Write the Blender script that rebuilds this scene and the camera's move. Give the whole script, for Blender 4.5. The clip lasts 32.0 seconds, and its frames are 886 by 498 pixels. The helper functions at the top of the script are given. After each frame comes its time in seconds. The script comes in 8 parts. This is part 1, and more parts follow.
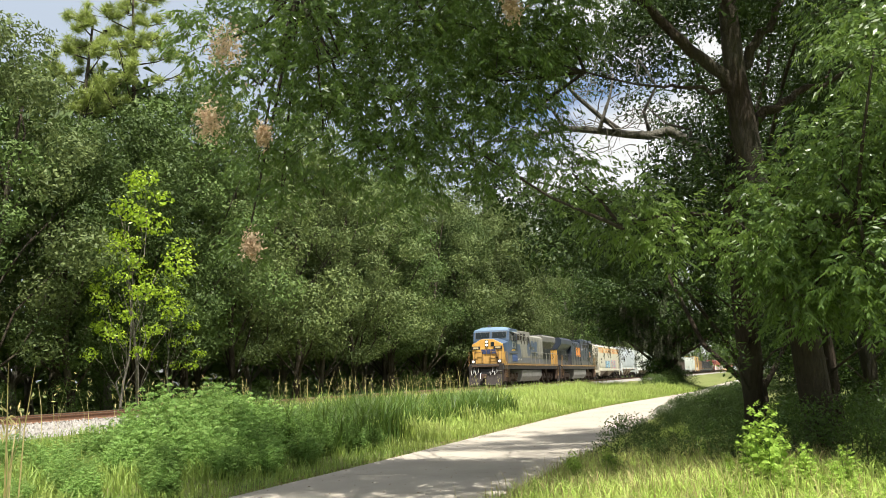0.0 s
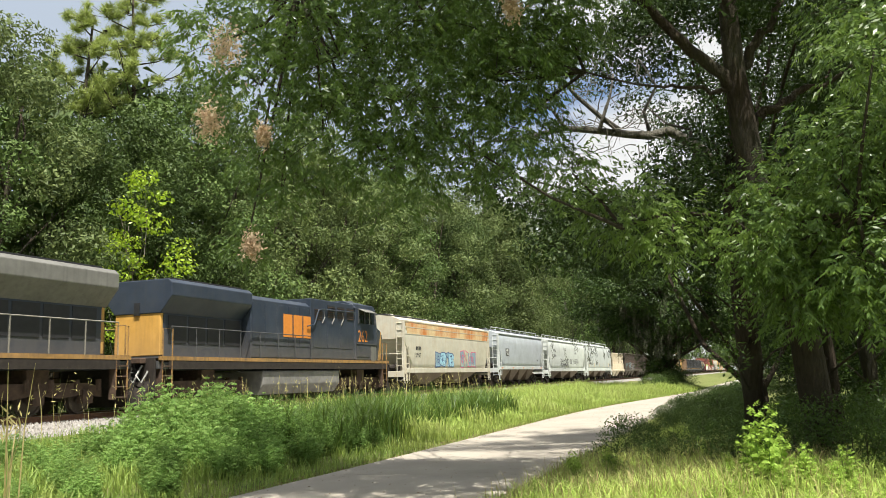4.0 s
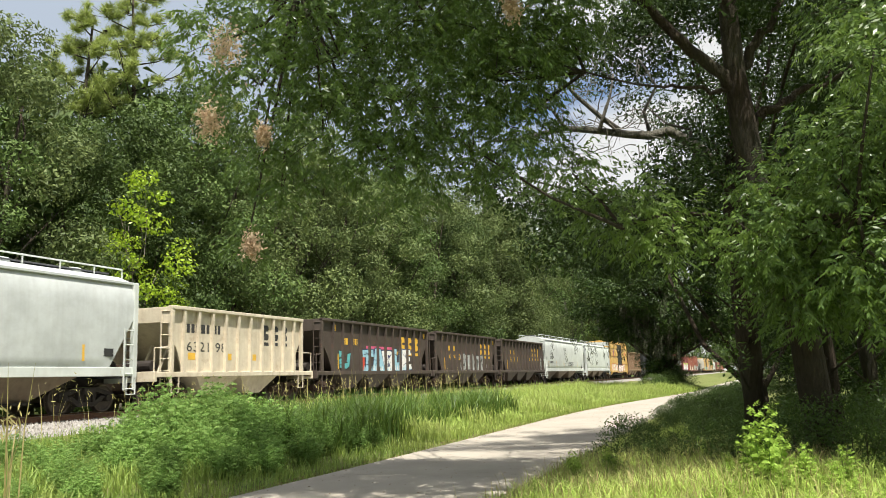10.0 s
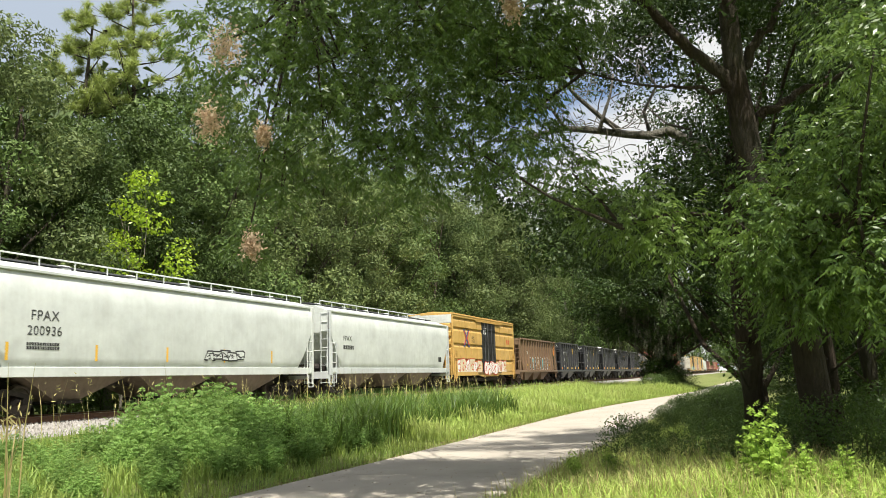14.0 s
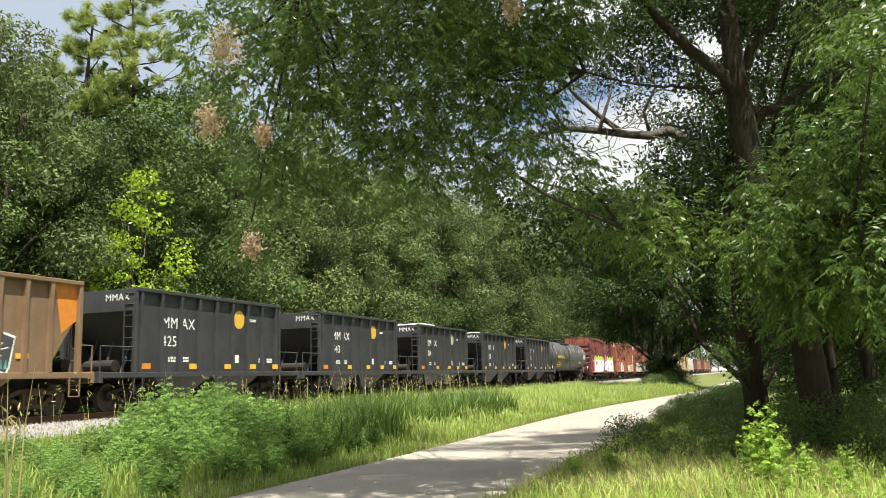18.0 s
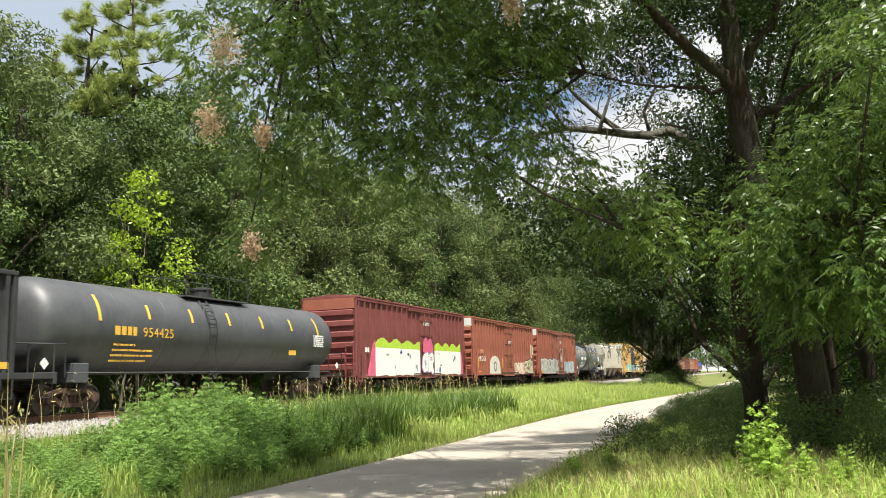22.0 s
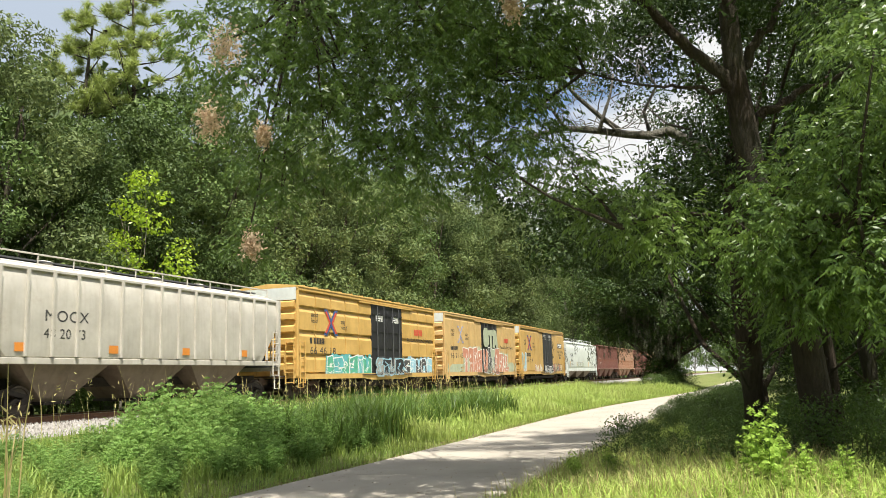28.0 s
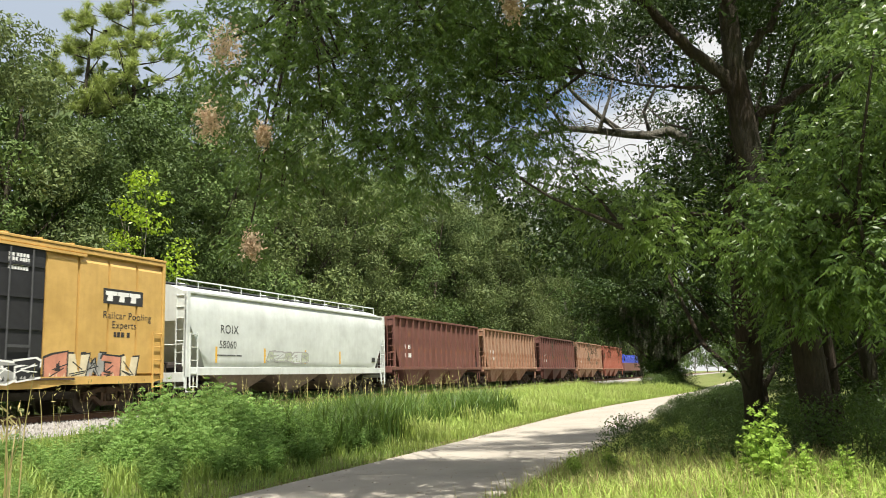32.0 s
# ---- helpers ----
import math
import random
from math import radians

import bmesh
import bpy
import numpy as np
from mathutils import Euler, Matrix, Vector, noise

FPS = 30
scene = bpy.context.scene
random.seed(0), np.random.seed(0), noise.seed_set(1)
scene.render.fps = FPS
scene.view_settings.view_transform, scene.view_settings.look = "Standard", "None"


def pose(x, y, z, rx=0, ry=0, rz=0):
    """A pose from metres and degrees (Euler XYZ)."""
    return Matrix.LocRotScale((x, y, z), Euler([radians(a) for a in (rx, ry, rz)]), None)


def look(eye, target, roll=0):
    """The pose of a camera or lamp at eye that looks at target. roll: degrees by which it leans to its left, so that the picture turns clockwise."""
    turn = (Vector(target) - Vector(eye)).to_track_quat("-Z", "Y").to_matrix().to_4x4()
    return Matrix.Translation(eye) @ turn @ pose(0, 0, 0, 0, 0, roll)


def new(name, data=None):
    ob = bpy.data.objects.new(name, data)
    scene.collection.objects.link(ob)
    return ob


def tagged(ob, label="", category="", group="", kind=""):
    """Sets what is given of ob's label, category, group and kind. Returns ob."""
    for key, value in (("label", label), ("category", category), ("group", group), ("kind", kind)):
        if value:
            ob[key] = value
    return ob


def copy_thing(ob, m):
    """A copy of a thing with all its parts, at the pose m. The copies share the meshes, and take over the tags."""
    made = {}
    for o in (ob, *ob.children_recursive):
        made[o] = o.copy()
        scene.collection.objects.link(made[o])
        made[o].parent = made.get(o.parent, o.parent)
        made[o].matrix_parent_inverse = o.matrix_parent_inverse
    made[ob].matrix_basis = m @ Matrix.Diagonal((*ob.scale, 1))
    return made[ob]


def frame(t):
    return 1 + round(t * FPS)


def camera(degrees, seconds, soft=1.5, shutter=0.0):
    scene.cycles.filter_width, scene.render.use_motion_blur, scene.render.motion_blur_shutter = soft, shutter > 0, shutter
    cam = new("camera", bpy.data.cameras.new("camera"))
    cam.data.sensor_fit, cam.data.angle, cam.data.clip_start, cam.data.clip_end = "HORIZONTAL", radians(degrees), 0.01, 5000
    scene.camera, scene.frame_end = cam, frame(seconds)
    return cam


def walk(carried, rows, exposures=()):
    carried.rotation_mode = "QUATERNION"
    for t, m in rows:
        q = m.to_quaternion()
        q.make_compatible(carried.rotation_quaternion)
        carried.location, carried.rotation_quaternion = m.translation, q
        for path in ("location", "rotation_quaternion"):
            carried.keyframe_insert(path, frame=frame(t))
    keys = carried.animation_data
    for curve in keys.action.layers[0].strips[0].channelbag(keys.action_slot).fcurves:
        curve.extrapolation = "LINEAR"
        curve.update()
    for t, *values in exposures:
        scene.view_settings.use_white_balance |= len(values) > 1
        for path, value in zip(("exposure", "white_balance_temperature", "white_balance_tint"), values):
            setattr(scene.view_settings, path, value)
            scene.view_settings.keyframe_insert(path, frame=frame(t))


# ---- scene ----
# World: x runs along the railway (the train goes towards -x), y across it, z = 0 on the path.
CAM_Z = 1.575
cam = camera(56.30, 32.0, soft=0.55, shutter=0.1)
EYE = pose(0, 0, CAM_Z, 98.849, 0, -69.344) @ pose(0, 0, 0, 0, 0, -1.637)
walk(cam, [(0.0, EYE), (32.0, EYE)], exposures=[(0.0, 1.04), (3.0, 0.98), (6.0, 0.84), (9.0, 0.80), (11.0, 0.94), (13.0, 0.92), (15.0, 0.90), (17.0, 1.01), (25.0, 1.02), (28.0, 0.98), (30.0, 0.91), (32.0, 0.90)])

RAIL_Z = 0.79      # top of rail
TRACK_Y = 20.80    # centre line of the track
HALF = 1.60        # half width of a freight car

# ---------- light ----------
SUN_TO = Vector((-0.32, -0.27, 0.90)).normalized()
world = bpy.data.worlds.new("sky")
scene.world = world
world.use_nodes = True
wt = world.node_tree
wt.nodes.clear()
w_out = wt.nodes.new("ShaderNodeOutputWorld")
w_bg = wt.nodes.new("ShaderNodeBackground")
w_sky = wt.nodes.new("ShaderNodeTexSky")
w_sky.sky_type = "NISHITA"
w_sky.sun_disc = False
w_sky.sun_elevation = math.asin(SUN_TO.z)
w_sky.sun_rotation = math.atan2(SUN_TO.x, SUN_TO.y)
w_sky.dust_density = 2.0
w_co = wt.nodes.new("ShaderNodeTexCoord")
w_map = wt.nodes.new("ShaderNodeMapping")
w_map.inputs["Scale"].default_value = (1.0, 1.0, 2.2)
w_map.inputs["Location"].default_value = (0.35, 0.1, 0.0)
w_cl = wt.nodes.new("ShaderNodeTexNoise")
w_cl.inputs["Scale"].default_value = 2.4
w_cl.inputs["Detail"].default_value = 7.0
w_cl.inputs["Roughness"].default_value = 0.55
w_ramp = wt.nodes.new("ShaderNodeValToRGB")
w_ramp.color_ramp.elements[0].position = 0.40
w_ramp.color_ramp.elements[1].position = 0.52
# white cloud, with one grey rain cloud over the woods
w_dot = wt.nodes.new("ShaderNodeVectorMath")
w_dot.operation = "DOT_PRODUCT"
w_dot.inputs[1].default_value = (0.666, 0.632, 0.397)
w_edge = wt.nodes.new("ShaderNodeMath")
w_edge.operation = "MULTIPLY_ADD"
w_edge.inputs[1].default_value = 0.22
w_tone = wt.nodes.new("ShaderNodeValToRGB")
w_tone.color_ramp.elements[0].position = 0.0
w_tone.color_ramp.elements[0].color = (5.6, 5.65, 5.6, 1)
w_tone.color_ramp.elements[1].position = 1.0
w_tone.color_ramp.elements[1].color = (3.3, 3.8, 4.5, 1)
w_span = wt.nodes.new("ShaderNodeMapRange")
w_span.inputs["From Min"].default_value = 0.985
w_span.inputs["From Max"].default_value = 1.05
wt.links.new(w_co.outputs["Generated"], w_dot.inputs[0])
w_mix = wt.nodes.new("ShaderNodeMixRGB")
wt.links.new(w_co.outputs["Generated"], w_map.inputs["Vector"])
wt.links.new(w_map.outputs["Vector"], w_cl.inputs["Vector"])
wt.links.new(w_cl.outputs["Fac"], w_ramp.inputs["Fac"])
wt.links.new(w_cl.outputs["Fac"], w_edge.inputs[0])
wt.links.new(w_dot.outputs["Value"], w_edge.inputs[2])
wt.links.new(w_edge.outputs["Value"], w_span.inputs["Value"])
wt.links.new(w_span.outputs["Result"], w_tone.inputs["Fac"])
w_cover = wt.nodes.new("ShaderNodeMath")
w_cover.operation = "MAXIMUM"
wt.links.new(w_ramp.outputs["Color"], w_cover.inputs[0])
wt.links.new(w_span.outputs["Result"], w_cover.inputs[1])
wt.links.new(w_cover.outputs["Value"], w_mix.inputs["Fac"])
wt.links.new(w_sky.outputs["Color"], w_mix.inputs["Color1"])
wt.links.new(w_tone.outputs["Color"], w_mix.inputs["Color2"])
wt.links.new(w_mix.outputs["Color"], w_bg.inputs["Color"])
w_bg.inputs["Strength"].default_value = 0.085
wt.links.new(w_bg.outputs["Background"], w_out.inputs["Surface"])

sun_data = bpy.data.lights.new("sun", "SUN")
sun_data.energy = 5.0
sun_data.angle = radians(0.55)
sun_data.color = (1.0, 0.95, 0.86)
sun = new("sun", sun_data)
sun.matrix_world = look(SUN_TO * 200, (0, 0, 0))


# ---------- materials ----------
def material(name, rough=0.6, metal=0.0, spec=0.5):
    m = bpy.data.materials.new(name)
    m.use_nodes = True
    nt = m.node_tree
    b = nt.nodes["Principled BSDF"]
    b.inputs["Roughness"].default_value = rough
    b.inputs["Metallic"].default_value = metal
    b.inputs["Specular IOR Level"].default_value = spec
    return m, nt, b


def coords(nt, scale=(1, 1, 1), kind="Object"):
    co = nt.nodes.new("ShaderNodeTexCoord")
    mp = nt.nodes.new("ShaderNodeMapping")
    mp.inputs["Scale"].default_value = scale
    nt.links.new(co.outputs[kind], mp.inputs["Vector"])
    return mp.outputs["Vector"]


def noise_fac(nt, vec, scale, detail=5.0, rough=0.6, lo=0.3, hi=0.7):
    n = nt.nodes.new("ShaderNodeTexNoise")
    n.inputs["Scale"].default_value = scale
    n.inputs["Detail"].default_value = detail
    n.inputs["Roughness"].default_value = rough
    nt.links.new(vec, n.inputs["Vector"])
    r = nt.nodes.new("ShaderNodeMapRange")
    r.inputs["From Min"].default_value = lo
    r.inputs["From Max"].default_value = hi
    nt.links.new(n.outputs["Fac"], r.inputs["Value"])
    return r.outputs["Result"]


def mix(nt, fac, a, b, blend="MIX"):
    n = nt.nodes.new("ShaderNodeMixRGB")
    n.blend_type = blend
    for sock, v in ((n.inputs["Fac"], fac), (n.inputs["Color1"], a), (n.inputs["Color2"], b)):
        if isinstance(v, (int, float)):
            sock.default_value = v
        elif isinstance(v, tuple):
            sock.default_value = (*v[:3], 1)
        else:
            nt.links.new(v, sock)
    return n.outputs["Color"]


def mul(nt, a, b):
    n = nt.nodes.new("ShaderNodeMath")
    n.operation = "MULTIPLY"
    n.use_clamp = True
    for sock, v in ((n.inputs[0], a), (n.inputs[1], b)):
        if isinstance(v, (int, float)):
            sock.default_value = v
        else:
            nt.links.new(v, sock)
    return n.outputs["Value"]


def bump(nt, b, height, strength=0.3, dist=0.02):
    n = nt.nodes.new("ShaderNodeBump")
    n.inputs["Strength"].default_value = strength
    n.inputs["Distance"].default_value = dist
    nt.links.new(height, n.inputs["Height"])
    nt.links.new(n.outputs["Normal"], b.inputs["Normal"])


def paint(name, col, dirt=(0.10, 0.085, 0.065), dirt_amount=0.35, rust=0.15, rough=0.5, streak=0.5, road=0.0):
    """Weathered paint on steel: faded patches, rain streaks, rust blooms."""
    m, nt, b = material(name, rough)
    v = coords(nt)
    vs = coords(nt, (5.0, 5.0, 0.35))
    fade = noise_fac(nt, v, 0.9, 4, 0.6, 0.3, 0.75)
    pale = tuple(min(1.0, c * 1.12 + 0.02) for c in col)
    deep = tuple(c * 0.86 for c in col)
    c = mix(nt, fade, deep, pale)
    st = noise_fac(nt, vs, 1.3, 6, 0.65, 0.48, 0.85)
    c = mix(nt, mul(nt, st, streak * dirt_amount * 2), c, dirt)
    gr = noise_fac(nt, v, 3.2, 8, 0.7, 0.45, 0.8)
    c = mix(nt, mul(nt, gr, dirt_amount), c, dirt)
    ru = noise_fac(nt, v, 1.7, 9, 0.72, 0.62 - 0.22 * rust, 0.78 - 0.15 * rust)
    c = mix(nt, mul(nt, ru, min(1.0, rust * 2.2)), c, (0.20, 0.075, 0.03))
    if road:
        # brown road dust thrown up by the wheels, ragged at its upper edge
        sep = nt.nodes.new("ShaderNodeSeparateXYZ")
        nt.links.new(v, sep.inputs["Vector"])
        add = nt.nodes.new("ShaderNodeMath")
        add.operation = "MULTIPLY_ADD"
        add.inputs[1].default_value = 1.1
        nt.links.new(gr, add.inputs[0])
        nt.links.new(sep.outputs["Z"], add.inputs[2])
        low = nt.nodes.new("ShaderNodeMapRange")
        for key, val in (("From Min", 3.3), ("From Max", 1.7), ("To Min", 0.0), ("To Max", road)):
            low.inputs[key].default_value = val
        nt.links.new(add.outputs["Value"], low.inputs["Value"])
        c = mix(nt, low.outputs["Result"], c, (0.20, 0.165, 0.12))
    nt.links.new(c, b.inputs["Base Color"])
    bump(nt, b, noise_fac(nt, v, 9, 6, 0.6, 0.2, 0.8), 0.12, 0.01)
    return m


def plain(name, col, rough=0.6, metal=0.0, var=0.15, scale=6.0, bumpy=0.15):
    m, nt, b = material(name, rough, metal)
    v = coords(nt)
    f = noise_fac(nt, v, scale, 7, 0.65, 0.25, 0.8)
    c = mix(nt, f, tuple(x * (1 - var) for x in col), tuple(min(1, x * (1 + var)) for x in col))
    nt.links.new(c, b.inputs["Base Color"])
    bump(nt, b, f, bumpy, 0.01)
    return m


def leafy(name, dark, light, young, translucent=0.35, rough=0.42, spec=0.5, young_amount=0.12):
    """Leaves: each leaf its own tint, light passing through."""
    m, nt, b = material(name, rough, 0.0, spec)
    geo = nt.nodes.new("ShaderNodeNewGeometry")
    ob = nt.nodes.new("ShaderNodeObjectInfo")
    c = mix(nt, geo.outputs["Random Per Island"], dark, light)
    patch = noise_fac(nt, coords(nt), 0.45, 2, 0.5, 0.58 - young_amount * 0.6, 0.75)
    c = mix(nt, mul(nt, patch, young_amount * 3), c, young)
    hue = nt.nodes.new("ShaderNodeHueSaturation")
    r = nt.nodes.new("ShaderNodeMapRange")
    r.inputs["To Min"].default_value = 0.72
    r.inputs["To Max"].default_value = 1.25
    nt.links.new(ob.outputs["Random"], r.inputs["Value"])
    nt.links.new(r.outputs["Result"], hue.inputs["Value"])
    nt.links.new(c, hue.inputs["Color"])
    nt.links.new(hue.outputs["Color"], b.inputs["Base Color"])
    tr = nt.nodes.new("ShaderNodeBsdfTranslucent")
    warm = mix(nt, 0.6, hue.outputs["Color"], young)
    nt.links.new(warm, tr.inputs["Color"])
    ms = nt.nodes.new("ShaderNodeMixShader")
    ms.inputs["Fac"].default_value = translucent
    nt.links.new(b.outputs["BSDF"], ms.inputs[1])
    nt.links.new(tr.outputs["BSDF"], ms.inputs[2])
    nt.links.new(ms.outputs["Shader"], nt.nodes["Material Output"].inputs["Surface"])
    return m


LEAF_OAK = leafy("oak_leaves", (0.036, 0.068, 0.018), (0.110, 0.165, 0.045), (0.16, 0.235, 0.05), 0.16, 0.55, 0.2)
LEAF_OLIVE = leafy("olive_leaves", (0.062, 0.096, 0.033), (0.155, 0.198, 0.066), (0.20, 0.24, 0.075), 0.2, 0.55, 0.2)
LEAF_LIME = leafy("lime_leaves", (0.16, 0.28, 0.012), (0.36, 0.50, 0.03), (0.40, 0.52, 0.05), 0.45)
LEAF_PECAN = leafy("pecan_leaves", (0.044, 0.090, 0.024), (0.150, 0.240, 0.058), (0.27, 0.39, 0.07), 0.42, 0.36, 0.5, 0.14)
LEAF_PINE = leafy("pine_needles", (0.15, 0.20, 0.05), (0.33, 0.39, 0.10), (0.33, 0.39, 0.10), 0.45)
LEAF_WEED = leafy("weed_leaves", (0.10, 0.20, 0.045), (0.27, 0.41, 0.115), (0.32, 0.45, 0.12), 0.38, 0.6, 0.15)
LEAF_SHRUB = leafy("shrub_leaves", (0.032, 0.066, 0.016), (0.10, 0.165, 0.034), (0.18, 0.27, 0.04), 0.25, 0.45, 0.35)
# oak and thicket leaves by the path: their shade is put into a darker green
LEAF_SHADED = leafy("shaded_tree_leaves", (0.018, 0.037, 0.009), (0.052, 0.088, 0.019), (0.08, 0.125, 0.022), 0.15, 0.5, 0.2, 0.06)
LEAF_FAR = leafy("far_wood_leaves", (0.040, 0.074, 0.020), (0.108, 0.162, 0.042), (0.15, 0.21, 0.05), 0.28, 0.6, 0.25)
GRASS = leafy("grass_blades", (0.11, 0.19, 0.032), (0.27, 0.37, 0.075), (0.36, 0.38, 0.11), 0.4, 0.5, 0.4, 0.2)
# brighter copy of the grass, with sunlight put into its colour
GRASS_LIT = leafy("lit_grass_blades", (0.25, 0.38, 0.055), (0.46, 0.60, 0.14), (0.54, 0.55, 0.22), 0.45, 0.5, 0.3, 0.2)
LEAF_BROAD = leafy("broad_weed_leaves", (0.17, 0.29, 0.04), (0.36, 0.50, 0.10), (0.42, 0.56, 0.11), 0.42, 0.6, 0.15)
GRASS_DEEP = leafy("reed_blades", (0.055, 0.12, 0.018), (0.14, 0.25, 0.035), (0.20, 0.27, 0.05), 0.35, 0.45, 0.5, 0.1)
STRAW = leafy("straw_stalks", (0.30, 0.25, 0.10), (0.46, 0.40, 0.19), (0.36, 0.36, 0.12), 0.25, 0.7, 0.2, 0.2)
LITTER = leafy("dry_leaf_litter", (0.10, 0.065, 0.035), (0.26, 0.17, 0.09), (0.20, 0.13, 0.07), 0.1, 0.9, 0.1)
WEB = leafy("withered_web_leaves", (0.36, 0.25, 0.15), (0.68, 0.56, 0.41), (0.60, 0.46, 0.32), 0.45, 0.9, 0.1)
MOSS = leafy("spanish_moss", (0.045, 0.05, 0.035), (0.13, 0.135, 0.095), (0.12, 0.12, 0.08), 0.3, 0.9, 0.1)


def bark_material(name, a, b_, scale=7.0):
    m, nt, b = material(name, 0.9, 0.0, 0.2)
    v = coords(nt, (3.0, 3.0, 0.8))
    f = noise_fac(nt, v, scale, 9, 0.7, 0.3, 0.7)
    big = noise_fac(nt, coords(nt), 1.3, 3, 0.5, 0.3, 0.7)
    c = mix(nt, f, a, b_)
    c = mix(nt, mul(nt, big, 0.35), c, (0.11, 0.12, 0.085))
    nt.links.new(c, b.inputs["Base Color"])
    bump(nt, b, f, 0.9, 0.05)
    return m


BARK = bark_material("brown_bark", (0.026, 0.018, 0.012), (0.078, 0.056, 0.040))
BARK_GREY = bark_material("grey_bark", (0.09, 0.08, 0.065), (0.26, 0.235, 0.20))


def ground_material():
    m, nt, b = material("grassy_soil", 0.95, 0.0, 0.15)
    v = coords(nt)
    f = noise_fac(nt, v, 1.1, 8, 0.65)
    g = noise_fac(nt, v, 0.12, 3, 0.5)
    c = mix(nt, f, (0.085, 0.11, 0.028), (0.20, 0.19, 0.085))
    c = mix(nt, mul(nt, g, 0.5), c, (0.13, 0.19, 0.04))
    nt.links.new(c, b.inputs["Base Color"])
    bump(nt, b, noise_fac(nt, v, 14, 6, 0.7, 0.2, 0.8), 0.6, 0.05)
    return m


def concrete_material():
    m, nt, b = material("worn_path_concrete", 0.88, 0.0, 0.3)
    v = coords(nt)
    f = noise_fac(nt, v, 0.7, 6, 0.6, 0.3, 0.72)
    sp = noise_fac(nt, v, 42, 5, 0.75, 0.35, 0.65)
    c = mix(nt, f, (0.30, 0.268, 0.22), (0.40, 0.36, 0.30))
    c = mix(nt, mul(nt, sp, 0.4), c, (0.26, 0.245, 0.215))
    stain = noise_fac(nt, coords(nt, (0.5, 1.6, 1)), 1.9, 7, 0.7, 0.56, 0.78)
    c = mix(nt, mul(nt, stain, 0.45), c, (0.20, 0.185, 0.155))
    nt.links.new(c, b.inputs["Base Color"])
    bump(nt, b, sp, 0.25, 0.006)
    return m


GROUND = ground_material()
CONCRETE = concrete_material()
BALLAST = plain("grey_ballast_gravel", (0.26, 0.245, 0.22), 0.95, 0, 0.45, 18, 0.9)
STONE = leafy("ballast_stone", (0.13, 0.12, 0.105), (0.42, 0.40, 0.37), (0.34, 0.31, 0.28), 0.0, 0.9, 0.2)
RAIL_RUST = plain("rusty_rail_steel", (0.20, 0.105, 0.062), 0.75, 0.2, 0.35, 9, 0.3)
RAIL_TOP = plain("polished_rail_head", (0.45, 0.43, 0.41), 0.32, 1.0, 0.15, 5, 0.05)
TIE_WOOD = plain("creosoted_tie_wood", (0.085, 0.065, 0.05), 0.95, 0, 0.4, 7, 0.7)


